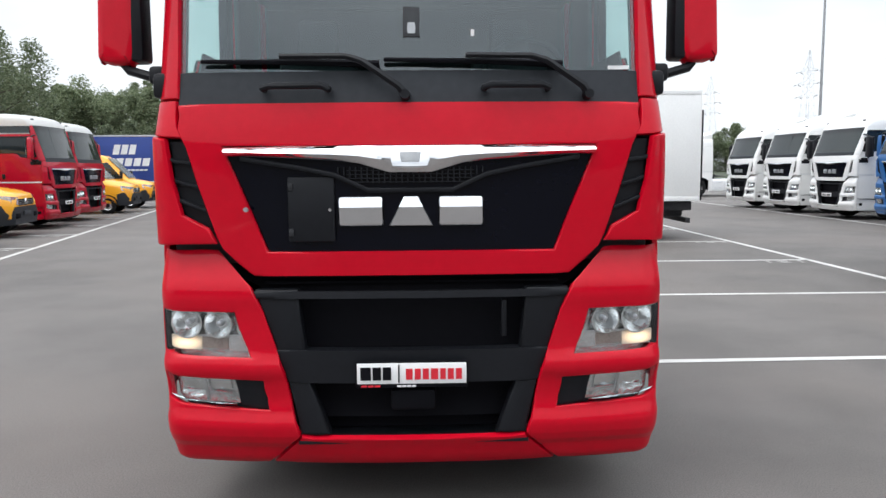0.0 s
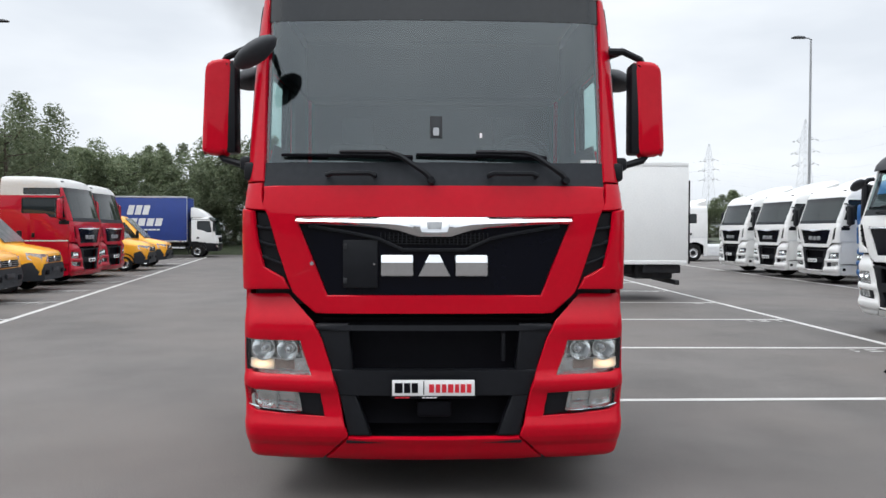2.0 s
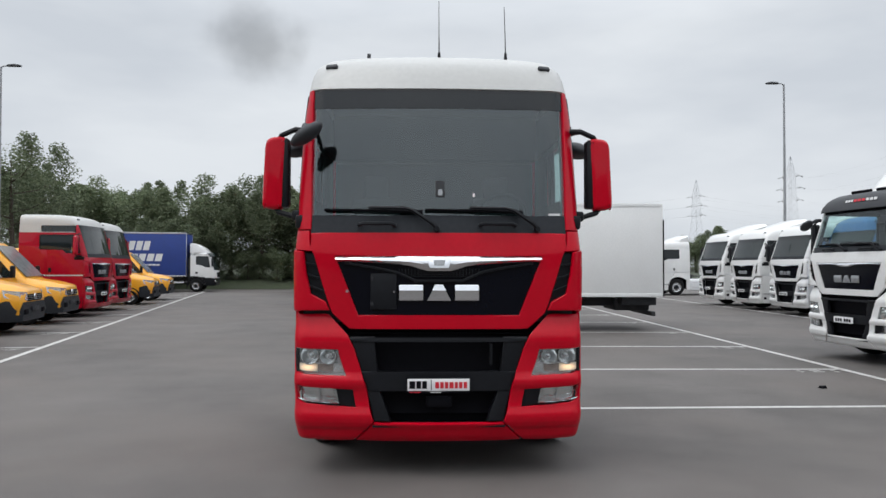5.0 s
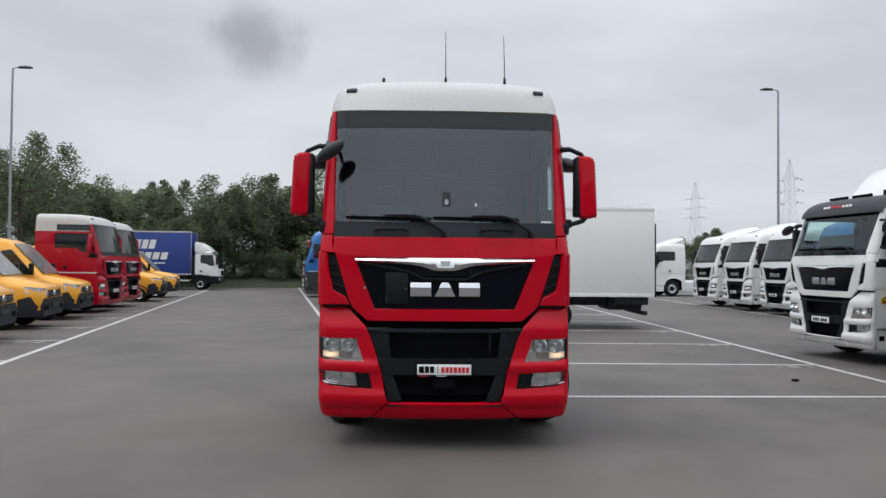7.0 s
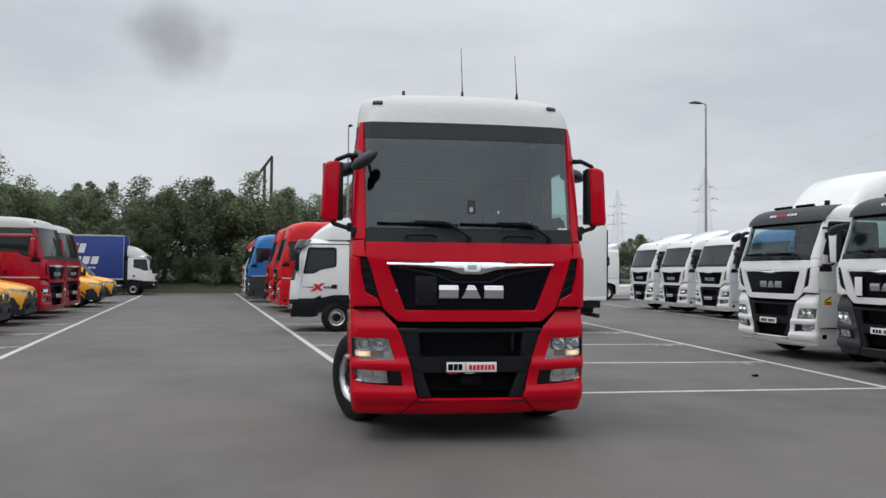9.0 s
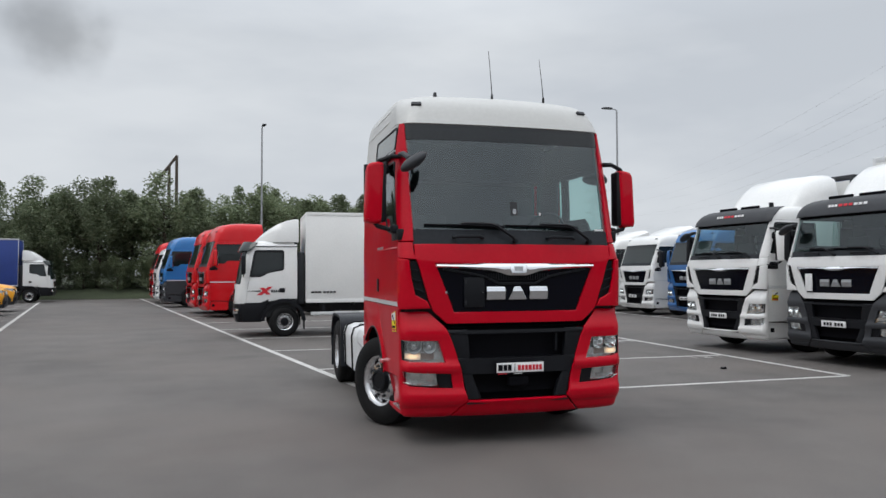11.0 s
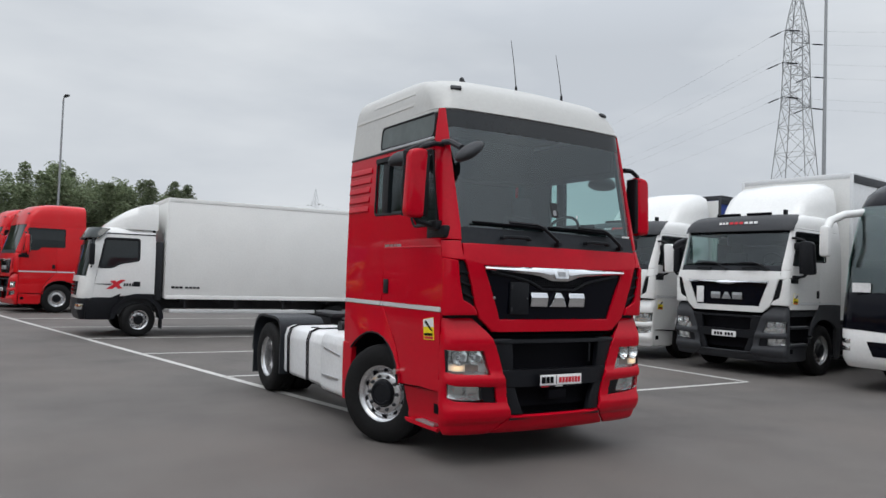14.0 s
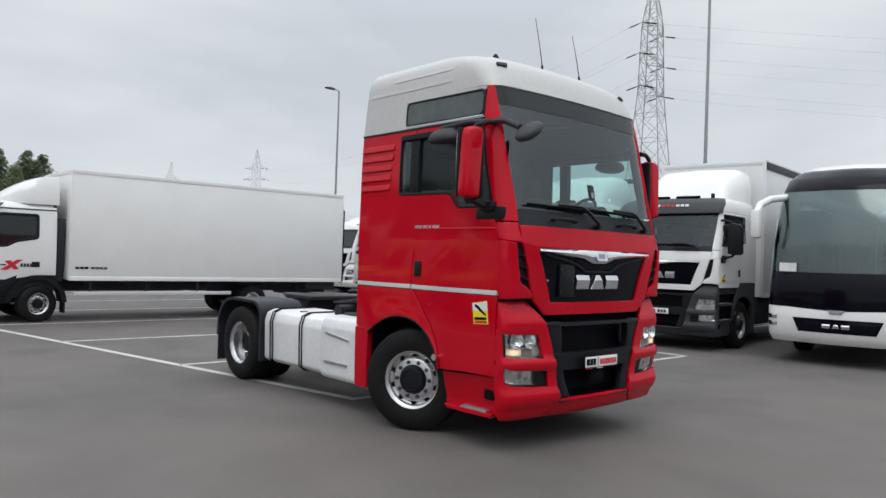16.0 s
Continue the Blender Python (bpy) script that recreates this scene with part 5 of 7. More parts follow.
            if ln < 0.1:
                prism(bm, [(0.80, zb - 0.04), (0.92, zb - 0.04), (0.89, zb + 0.035), (0.86, zb + 0.045)], "x", x - 0.016, x + 0.016, 0.006)
            else:
                tube(bm, [(x, 0.825, zb - 0.05), (x, 0.825, zb + 0.05)], 0.02, 8, 0.012)
                tube(bm, [(x, 0.825, zb + 0.04), (x, 0.865, zb + 0.04 + ln * 0.4), (x, 0.94, zb + 0.04 + ln)], 0.006, 6, 0.003)
            part("antenna", bm, PLASTIC, root, "thin black roof antenna")

    # --- chassis
    if hitch:
        bm = bmesh.new()
        for s in (-1, 1):
            box(bm, min(s * 0.38, s * 0.45), max(s * 0.38, s * 0.45), 0.3, 5.85, 0.68, 0.95, 0.01)
        for y in (2.6, 3.6, 4.6, 5.6):
            box(bm, -0.4, 0.4, y, y + 0.12, 0.72, 0.9)
        part("chassis_frame", bm, CHASSIS, root, "dark grey chassis rails")
        bm = bmesh.new()
        prism(bm, [(-0.48, 4.45), (0.48, 4.45), (0.48, 5.1), (0.3, 5.5), (0.12, 5.5), (0.05, 5.1), (-0.05, 5.1), (-0.12, 5.5), (-0.3, 5.5), (-0.48, 5.1)], "z", 1.10, 1.16, 0.012)
        box(bm, -0.45, 0.45, 4.6, 5.0, 0.95, 1.10, 0.02)
        part("fifth_wheel", bm, CHASSIS, root, "greasy black fifth wheel coupling")
        bm = bmesh.new()
        tube(bm, [(-1.0, 1.435, 0.5), (1.0, 1.435, 0.5)], 0.09, 10)
        tube(bm, [(-0.9, 5.035, 0.5), (0.9, 5.035, 0.5)], 0.13, 12)
        part("axles", bm, CHASSIS, root)
        for s in (-1, 1):
            x0, x1 = sorted((s * 0.5, s * 1.215))
            bm = bmesh.new()
            prism(bm, [(s * 0.55, 0.42), (s * 0.60, 0.36), (s * 1.14, 0.33), (s * 1.20, 0.38), (s * 1.215, 0.86), (s * 1.18, 0.97), (s * 1.08, 1.01), (s * 0.55, 1.02)], "y", 3.05, 4.40, 0.02)
            tank = part("fuel_tank", bm, TANK, root, "silver fuel tank with black straps")
            for y in (3.46, 4.17):
                bm = bmesh.new()
                loop = [(s * 0.55, 0.415), (s * 0.60, 0.35), (s * 1.142, 0.32), (s * 1.21, 0.372), (s * 1.226, 0.862), (s * 1.188, 0.98), (s * 1.085, 1.022), (s * 0.55, 1.03)]
                for yy in (y, y + 0.055):
                    tube(bm, [(x, yy, z) for x, z in loop], 0.008, 6)
                part("tank_strap", bm, INK, tank)
            bm = bmesh.new()
            lathe(bm, [(0, 0.0), (0.05, 0.0), (0.055, 0.03)], 14, pose(s * 1.02, 3.75, 1.02, 0, 90, 0))
            part("filler_cap", bm, PLASTIC, tank)
            bm = bmesh.new()
            prism(bm, [(s * 0.7, 0.34), (s * 1.18, 0.31), (s * 1.215, 0.36), (s * 1.225, 0.90), (s * 1.19, 1.0), (s * 1.1, 1.03), (s * 0.7, 1.04)], "y", 2.335, 3.04, 0.018)
            sp = part("side_fairing", bm, TANK, root, "silver side box behind the cab")
            bm = bmesh.new()
            box(bm, min(s * 1.222, s * 1.235), max(s * 1.222, s * 1.235), 2.45, 2.92, 0.80, 0.825, 0.004, m=Matrix.Translation((0, 2.7, 0.8)) @ pose(0, 0, 0, 6 * 1, 0, 0) @ Matrix.Translation((0, -2.7, -0.8)))
            box(bm, min(s * 1.222, s * 1.235), max(s * 1.222, s * 1.235), 2.48, 2.94, 0.49, 0.52, 0.004)
            part("fairing_rib", bm, SILVER, sp)
            # rear mudguard
            bm = bmesh.new()
            path = [Vector(p) for p in ((4.42, 0.32), (4.42, 1.10), (5.67, 1.125), (5.70, 0.55))]
            prof2 = [tuple(path[0])]
            for i, rr in ((1, 0.26), (2, 0.46)):
                p0 = path[i] + (path[i - 1] - path[i]).normalized() * rr
                p1 = path[i] + (path[i + 1] - path[i]).normalized() * rr
                prof2 += [tuple(p0 * (1 - t) ** 2 + path[i] * 2 * t * (1 - t) + p1 * t * t) for t in (0, 0.125, 0.25, 0.375, 0.5, 0.625, 0.75, 0.875, 1)]
            prof2.append(tuple(path[3]))
            inn = [(y + (5.04 - y) * 0.06, z - 0.035 * min(1, max(0, (z - 0.4) * 2))) for y, z in prof2]
            prism(bm, prof2 + inn[::-1], "x", s * 0.6, s * 1.255, 0.0)
            box(bm, min(s * 0.66, s * 1.25), max(s * 0.66, s * 1.25), 5.64, 5.66, 0.2, 0.7)
            part("mudguard", bm, BUMPER, root, "dark plastic rear mudguard")
            wheel(root, s * 1.235, 5.035, 0.5, 0.3, s, True, detail)
            wheel(root, s * 0.90, 5.035, 0.5, 0.28, s, True, 0)
        bm = bmesh.new()
        box(bm, -0.95, 0.95, 2.5, 3.0, 0.98, 1.06, 0.02)
        prism(bm, [(2.42, 1.06), (2.75, 1.06), (2.75, 1.18), (2.6, 1.25), (2.42, 1.25)], "x", -0.55, 0.55, 0.02)
        part("deck_plate", bm, CHASSIS, root)
        bm = bmesh.new()
        prism(bm, [(2.55, 1.28), (3.5, 1.16), (3.5, 1.14), (2.55, 1.2)], "x", -0.75, 0.45, 0.006)
        part("wind_plate", bm, GREYPL, root, "grey plate behind the cab")
        bm = bmesh.new()
        tube(bm, [(-0.95, 3.1, 1.07), (-0.45, 3.1, 1.07)], 0.075, 14)
        part("air_tank", bm, CHASSIS, root, "dark air tank on the deck")
        bm = bmesh.new()
        for i in range(3):
            x = -0.25 + i * 0.25
            pts = [(x, 2.45, 1.7), (x + 0.02, 2.55, 1.45)]
            for a in range(40):
                pts.append((x + 0.05 * math.cos(a * 0.8), 2.6 + 0.012 * a, 1.4 - 0.006 * a + 0.05 * math.sin(a * 0.8)))
            tube(bm, pts, 0.01, 5)
        part("air_lines", bm, INK, root, "coiled air lines behind the cab")
        if detail:
            for x in (-1.17, 1.17):
                bm = bmesh.new()
                tube(bm, [(x, 2.36, 1.35), (x, 2.37, 2.1), (x * 0.98, 2.35, 2.2)], 0.028, 8)
                part("rear_seal", bm, INK, root)
    # engine and gearbox as one block, widened to keep daylight off the ground
    bm = bmesh.new()
    box(bm, -0.84, 0.84, 0.26, 2.28, 0.42, 1.0, 0.06)
    part("engine_block", bm, CHASSIS, root, "dark block for engine and gearbox, widened to shade the ground")
    for s in (-1, 1):
        wheel(root, s * 1.245, 1.448, 0.512, 0.3, s, False, detail, steer)
    if detail:
        # broad panels keep even reflections up to their rounded edges
        for ob in root.children_recursive:
            if ob.type == "MESH" and ob.data.materials[0] in (body, roof):
                ob.modifiers.new("even_shading", "WEIGHTED_NORMAL").keep_sharp = True
    return root

# ---------------------------------------------------------------- ground
LANE = math.degrees(math.atan(0.19))  # the lane and its left bays lean this far


def ground_material():
    m = bpy.data.materials.new("asphalt")
    m.use_nodes = True
    nt = m.node_tree
    b = nt.nodes["Principled BSDF"]
    tc = nt.nodes.new("ShaderNodeTexCoord")

    def noise_tex(scale, detail, stretch=None):
        n = nt.nodes.new("ShaderNodeTexNoise")
        n.inputs["Scale"].default_value, n.inputs["Detail"].default_value = scale, detail
        nt.links.new(tc.outputs["Object"], n.inputs["Vector"])
        return n
    big, mid, fine, warm = noise_tex(0.16, 5), noise_tex(0.9, 6), noise_tex(110, 3), noise_tex(0.33, 4)
    ramp = nt.nodes.new("ShaderNodeValToRGB")
    ramp.color_ramp.elements[0].position, ramp.color_ramp.elements[1].position = 0.37, 0.65
    ramp.color_ramp.elements[0].color, ramp.color_ramp.elements[1].color = (0.086, 0.078, 0.073, 1), (0.140, 0.127, 0.119, 1)
    mix = nt.nodes.new("ShaderNodeMath")
    mix.operation = "MULTIPLY_ADD"
    nt.links.new(mid.outputs["Fac"], mix.inputs[0])
    mix.inputs[1].default_value = 0.5
    half = nt.nodes.new("ShaderNodeMath")
    half.operation = "MULTIPLY"
    half.inputs[1].default_value = 0.5
    nt.links.new(big.outputs["Fac"], half.inputs[0])
    nt.links.new(half.outputs[0], mix.inputs[2])
    nt.links.new(mix.outputs[0], ramp.inputs["Fac"])
    spk = nt.nodes.new("ShaderNodeMapRange")
    spk.inputs["From Min"].default_value, spk.inputs["From Max"].default_value = 0.3, 0.75
    spk.inputs["To Min"].default_value, spk.inputs["To Max"].default_value = 0.68, 1.34
    nt.links.new(fine.outputs["Fac"], spk.inputs["Value"])
    sc = nt.nodes.new("ShaderNodeVectorMath")
    sc.operation = "SCALE"
    # brownish rubbed-in dust lies in broad patches
    wr = nt.nodes.new("ShaderNodeMapRange")
    wr.inputs["From Min"].default_value, wr.inputs["From Max"].default_value = 0.45, 0.7
    wr.inputs["To Max"].default_value = 0.6
    nt.links.new(warm.outputs["Fac"], wr.inputs["Value"])
    wm = nt.nodes.new("ShaderNodeMix")
    wm.data_type = "RGBA"
    nt.links.new(wr.outputs["Result"], wm.inputs[0])
    nt.links.new(ramp.outputs["Color"], wm.inputs[6])
    wm.inputs[7].default_value = (0.138, 0.119, 0.107, 1)
    nt.links.new(wm.outputs[2], sc.inputs[0])
    nt.links.new(spk.outputs["Result"], sc.inputs["Scale"])
    nt.links.new(sc.outputs["Vector"], b.inputs["Base Color"])
    b.inputs["Roughness"].default_value = 0.78
    bp = nt.nodes.new("ShaderNodeBump")
    bp.inputs["Strength"].default_value, bp.inputs["Distance"].default_value = 0.35, 0.006
    nt.links.new(fine.outputs["Fac"], bp.inputs["Height"])
    nt.links.new(bp.outputs["Normal"], b.inputs["Normal"])
    return m


ASPHALT = ground_material()
GRASS = mat("rough_grass", (0.036, 0.046, 0.022), 0.9, vary=0.45, scale=1.2, bump=0.6, bscale=30)
bm = bmesh.new()
bmesh.ops.create_grid(bm, x_segments=8, y_segments=8, size=2500)
tagged(part("ground", bm, ASPHALT, smooth=False), "grey worn asphalt of a large lorry park", "ground", kind="structure")


def stripe(bm, a, b, w=0.12):
    a, b = Vector((*a, 0)), Vector((*b, 0))
    d = (b - a).normalized()
    p = Vector((-d.y, d.x, 0)) * w / 2
    n = max(1, int((b - a).length / 3))
    top = []
    for i in range(n + 1):
        c = a + (b - a) * i / n
        top.append((bm.verts.new(c + p + Vector((0, 0, 0.005))), bm.verts.new(c - p + Vector((0, 0, 0.005)))))
    for (u, v), (x, y) in zip(top, top[1:]):
        bm.faces.new((u, v, y, x))
    return bm


def line(name, a, b, w=0.12, label="white painted parking line"):
    ob = part(name, stripe(bmesh.new(), a, b, w), LINE, smooth=False)
    return tagged(ob, label, "line", "parking lines", "structure")


def lane_x(y):
    return -0.18 - 0.187 * y


def left_x(y):
    return -6.46 - 0.19 * y


line("lane_line_1", (left_x(-12), -12), (left_x(46), 46), 0.13, "long white line edging the left bays")
line("lane_line_2", (lane_x(2.95), 2.95), (lane_x(60), 60), 0.13, "long white line edging the middle bays")
line("lane_line_3", (7.2, 3.1), (7.1, 48), 0.13, "long white line behind the middle bays")
line("lane_line_4", (13.45, -8), (13.45, 52), 0.13, "long white line before the white trucks")
bay_y = [3.0, 6.6, 10.25, 13.8, 17.4, 21.0, 24.6, 28.2, 31.8, 35.4, 39.0, 42.6]
for i, y in enumerate(bay_y):
    line("bay_line", (lane_x(y), y), (7.2, y - 0.12 if i else y + 0.1), 0.11)
    bm = bmesh.new()
    for k, (dx, w) in enumerate(((0.15, 0.07), (0.40, 0.2), (0.75, 0.07))):
        stripe(bm, (7.12 - dx - w, y - 0.30), (7.12 - dx, y - 0.30), 0.06)
        stripe(bm, (7.12 - dx - w, y - 0.44), (7.12 - dx, y - 0.44), 0.06)
    if 0 < i < 6:
        tagged(part("bay_mark", bm, LINE, smooth=False), "worn white bay marking by the line", "marking", "bay markings", "structure")
    else:
        bm.free()
ul, vl = Vector((-0.1867, 0.9824, 0)), Vector((0.9824, 0.1867, 0))


def left(u, v):
    """A place by the left bays: u along the lane line, v towards the lane."""
    return Vector((-6.46, 0, 0)) + ul * u + vl * v


for i in range(13):
    u = 2.95 + 3.72 * i
    a, b = left(u, 0), left(u, -6.5)
    line("bay_line", a.xy, b.xy, 0.11)
    bm = bmesh.new()
    for dv in (0.35, 0.7):
        a, b = left(u - 0.3, -dv), left(u - 0.3, -dv - 0.2)
        stripe(bm, a.xy, b.xy, 0.06)
        a, b = left(u - 0.45, -dv - 0.05), left(u - 0.45, -dv - 0.3)
        stripe(bm, a.xy, b.xy, 0.06)
    tagged(part("bay_mark", bm, LINE, smooth=False), "worn white bay marking by the line", "marking", "bay markings", "structure")
for i in range(14):
    y = 2.0 + 3.55 * i
    line("bay_line", (13.45, y), (19.5, y + 0.5), 0.11)

# grass bank behind the lane's end and the left bays
bm = bmesh.new()
nx = 60
rows_v = []
for j, (d, h) in enumerate(((0, 0.02), (0.6, 0.25), (3, 0.7), (8, 0.9), (40, 0.9), (160, 0.8))):
    r = []
    for i in range(nx + 1):
        x = -140 + i * 240 / nx
        y = 50.5 + max(0, (x + 4) * 0.10) - 0.12 * min(0, x + 30) * -1 + d
        r.append(bm.verts.new((x, y, h + 0.25 * h * noise.noise((x * 0.2, d, 3)))))
    rows_v.append(r)
for u, v in zip(rows_v, rows_v[1:]):
    for i in range(nx):
        bm.faces.new((u[i], u[i + 1], v[i + 1], v[i]))
tagged(part("grass_bank", bm, GRASS), "rough green grass bank beyond the lorry park", "grass", kind="structure")

# plain unseen hall, added to close the place behind the camera and darken reflections
HALL = mat("grey_hall_cladding", (0.12, 0.122, 0.125), 0.6, vary=0.1)
bm = bmesh.new()
box(bm, -60, 60, -52, -40, 0, 7.5, 0.05)
tagged(part("wall_south", bm, HALL), "plain grey hall, unseen, added to close the lorry park", "wall", kind="structure")

bm = bmesh.new()
loft(bm, [[(-0.06, -0.04, 0.006), (0.05, -0.05, 0.006), (0.07, 0.03, 0.006), (-0.03, 0.05, 0.006)], [(-0.05, -0.02, 0.03), (0.03, -0.03, 0.045), (0.05, 0.02, 0.035), (-0.02, 0.03, 0.04)]])
bmesh.ops.transform(bm, matrix=pose(5.76, 4.5, 0, 0, 0, 25), verts=bm.verts)
tagged(part("debris", bm, INK), "small dark lump of debris on asphalt", "debris")

# ---------------------------------------------------------------- the red tractor unit
tractor(Matrix(), "red tractor unit with off-white high roof and black grille", RED, CREAM, roof_z=3.83, detail=1, plate="text", hatch=True, steer=27)

# ---------------------------------------------------------------- vans, light lorries, coach


def quad_panel(bm, pts, thick):
    """A thin slab on four or more points in one plane, standing off along their normal."""
    pts = [Vector(p) for p in pts]
    n = (pts[1] - pts[0]).cross(pts[2] - pts[0]).normalized() * thick
    lo = [bm.verts.new(p) for p in pts]
    hi = [bm.verts.new(p + n) for p in pts]
    fs = [bm.faces.new(lo[::-1]), bm.faces.new(hi)]
    for i in range(len(pts)):
        j = (i + 1) % len(pts)
        fs.append(bm.faces.new((lo[i], lo[j], hi[j], hi[i])))
    bmesh.ops.recalc_face_normals(bm, faces=fs)
    return bm


def van(m, label, group):
    """A panel van, front at y = 0, facing -y."""
    root = thing("van", label, "van", m, group)

    def ring(y, w, z0, z1, wt, shoulder):
        half = [(0, z0), (w * 0.9, z0), (w, z0 + 0.12), (w + 0.0, shoulder), (w - (w - wt) * 0.35, shoulder + (z1 - shoulder) * 0.45), (wt, z1 - 0.10), (wt - 0.10, z1 - 0.02), (wt * 0.5, z1), (0, z1 + 0.01)]
        return [(x, y, z) for x, z in half] + [(-x, y, z) for x, z in half[-2:0:-1]]

    st = [ring(0.0, 0.86, 0.5, 1.09, 0.74, 0.85), ring(0.07, 0.95, 0.42, 1.19, 0.80, 0.95), ring(0.35, 0.985, 0.36, 1.28, 0.84, 1.05), ring(0.75, 1.0, 0.36, 1.35, 0.86, 1.12), ring(1.02, 1.01, 0.36, 1.40, 0.88, 1.15),
          ring(1.45, 1.01, 0.36, 1.86, 0.86, 1.25), ring(1.9, 1.01, 0.36, 2.33, 0.83, 1.3), ring(2.15, 1.01, 0.36, 2.50, 0.83, 1.3), ring(2.6, 1.01, 0.36, 2.58, 0.84, 1.3), ring(4.2, 1.01, 0.36, 2.60, 0.85, 1.3), ring(5.85, 1.0, 0.38, 2.58, 0.84, 1.3), ring(5.95, 0.96, 0.42, 2.5, 0.8, 1.3)]
    bm = loft(bmesh.new(), st)
    part("body", bm, YELLOW, root, "yellow van body", sharp=55)
    bm = bmesh.new()
    quad_panel(bm, [(-0.80, 1.05, 1.44), (0.80, 1.05, 1.44), (0.74, 1.93, 2.37), (-0.74, 1.93, 2.37)], 0.03)
    part("windscreen", bm, VANG, root, "windscreen with its pale reflection put into the grey", smooth=False)
    for s in (-1, 1):
        bm = bmesh.new()
        xa = lambda z: s * (1.005 - max(0, z - 1.3) * 0.12 + 0.01)  # noqa: E731
        pts = [(xa(1.42), 1.28, 1.42), (xa(1.42), 2.25, 1.42), (xa(2.15), 2.25, 2.15), (xa(2.2), 1.95, 2.2)]
        quad_panel(bm, pts if s > 0 else pts[::-1], 0.006)
        part("side_window", bm, GLASSF, root, smooth=False)
        bm = bmesh.new()
        box(bm, min(s * 1.05, s * 1.25), max(s * 1.05, s * 1.25), 1.25, 1.37, 1.42, 1.78, 0.04)
        part("wing_mirror", bm, PLASTIC, root, "black wing mirror")
        bm = bmesh.new()
        loft(bm, [[(s * 0.60, -0.03, 0.89), (s * 0.93, 0.05, 0.90), (s * 0.92, 0.07, 1.12), (s * 0.58, -0.01, 1.09)], [(s * 0.62, 0.1, 0.90), (s * 1.0, 0.40, 0.96), (s * 0.985, 0.46, 1.16), (s * 0.6, 0.14, 1.10)]])
        part("headlight", bm, LAMPIN, root, "clear swept-back headlight", smooth=False)
        bm = bmesh.new()
        box(bm, min(s * 0.98, s * 1.025), max(s * 0.98, s * 1.025), 1.75, 4.4, 0.62, 0.78, 0.01)
        part("side_moulding", bm, PLASTIC, root)
        for y in (1.0, 4.65):
            wheel(root, s * 1.0, y, 0.35, 0.24, s, False, 0)
            bm = bmesh.new()
            tube(bm, [(s * 0.985, y + 0.42 * math.cos(a), 0.36 + 0.42 * math.sin(a)) for a in [math.pi * i / 10 for i in range(11)]], 0.035, 6)
            part("arch_trim", bm, PLASTIC, root)
    bm = bmesh.new()
    loft(bm, [[(-0.86, 0.0, 0.36), (0.86, 0.0, 0.36), (0.90, -0.04, 0.62), (0.86, 0.0, 0.84), (-0.86, 0.0, 0.84), (-0.90, -0.04, 0.62)], [(-1.0, 0.3, 0.34), (1.0, 0.3, 0.34), (1.03, 0.3, 0.62), (1.01, 0.36, 0.88), (-1.01, 0.36, 0.88), (-1.03, 0.3, 0.62)],
              [(-1.0, 0.6, 0.34), (1.0, 0.6, 0.34), (1.02, 0.6, 0.62), (1.01, 0.6, 0.80), (-1.01, 0.6, 0.80), (-1.02, 0.6, 0.62)]])
    part("bumper", bm, BUMPER, root, "dark grey plastic bumper")
    bm = bmesh.new()
    prism(bm, [(-0.58, 0.86), (0.58, 0.86), (0.6, 1.04), (-0.6, 1.04)], "y", -0.02, 0.1, 0.01)
    gr = part("grille", bm, INK, root, "black slatted grille")
    bm = bmesh.new()
    lathe(bm, [(0, 0.0), (0.075, 0.005), (0.085, 0.02), (0.085, 0.04)], 16, pose(0, -0.05, 0.965, 0, 0, 90))
    part("badge", bm, CHROME, gr, "round chrome badge")
    for s in (-1, 1):
        # solid near-black block, the fog recess's shade put into its colour
        bm = bmesh.new()
        box(bm, min(s * 0.52, s * 0.80), max(s * 0.52, s * 0.80), -0.05, 0.02, 0.52, 0.66, 0.03)
        part("fog_lamp", bm, INK, root, "near-black block standing for the shaded fog lamp recess")
    bm = bmesh.new()
    box(bm, -0.26, 0.26, -0.06, -0.03, 0.60, 0.71, 0.004)
    part("licence_plate", bm, GREYPL, root, "empty dark plate holder")
    for z in (0.90, 0.95, 1.0):
        bm = bmesh.new()
        box(bm, -0.56, 0.56, -0.03, 0.0, z - 0.006, z + 0.006)
        part("grille_slat", bm, STEEL, gr)
    bm = bmesh.new()
    tube(bm, [(-0.55, 1.06, 1.40), (-0.3, 1.12, 1.49), (0.15, 1.14, 1.50)], 0.012, 6)
    part("wiper", bm, INK, root)
    return root


def cargo_box(root, y0, y1, z0, z1, material, w=1.25, rails=SILVER, name="cargo_box", label="white panelled cargo box"):
    bm = bmesh.new()
    box(bm, -w, w, y0, y1, z0, z1, 0.012)
    b = part(name, bm, material, root, label)
    for s in (-1, 1):
        for z in (z0 + 0.03, z1 - 0.04):
            bm = bmesh.new()
            box(bm, min(s * (w - 0.02), s * (w + 0.008)), max(s * (w - 0.02), s * (w + 0.008)), y0 - 0.004, y1 + 0.004, z - 0.05, z + 0.05, 0.004)
            part("edge_rail", bm, rails, b)
        for y in (y0, y1):
            bm = bmesh.new()
            box(bm, min(s * (w - 0.06), s * (w + 0.01)), max(s * (w - 0.06), s * (w + 0.01)), y - 0.015, y + 0.015, z0, z1, 0.004)
            part("corner_post", bm, rails, b)
    bm = bmesh.new()
    box(bm, -w - 0.004, w + 0.004, y0 - 0.006, y0 + 0.03, z1 - 0.09, z1 + 0.012, 0.004)
    part("front_rail", bm, rails, b)
    return b


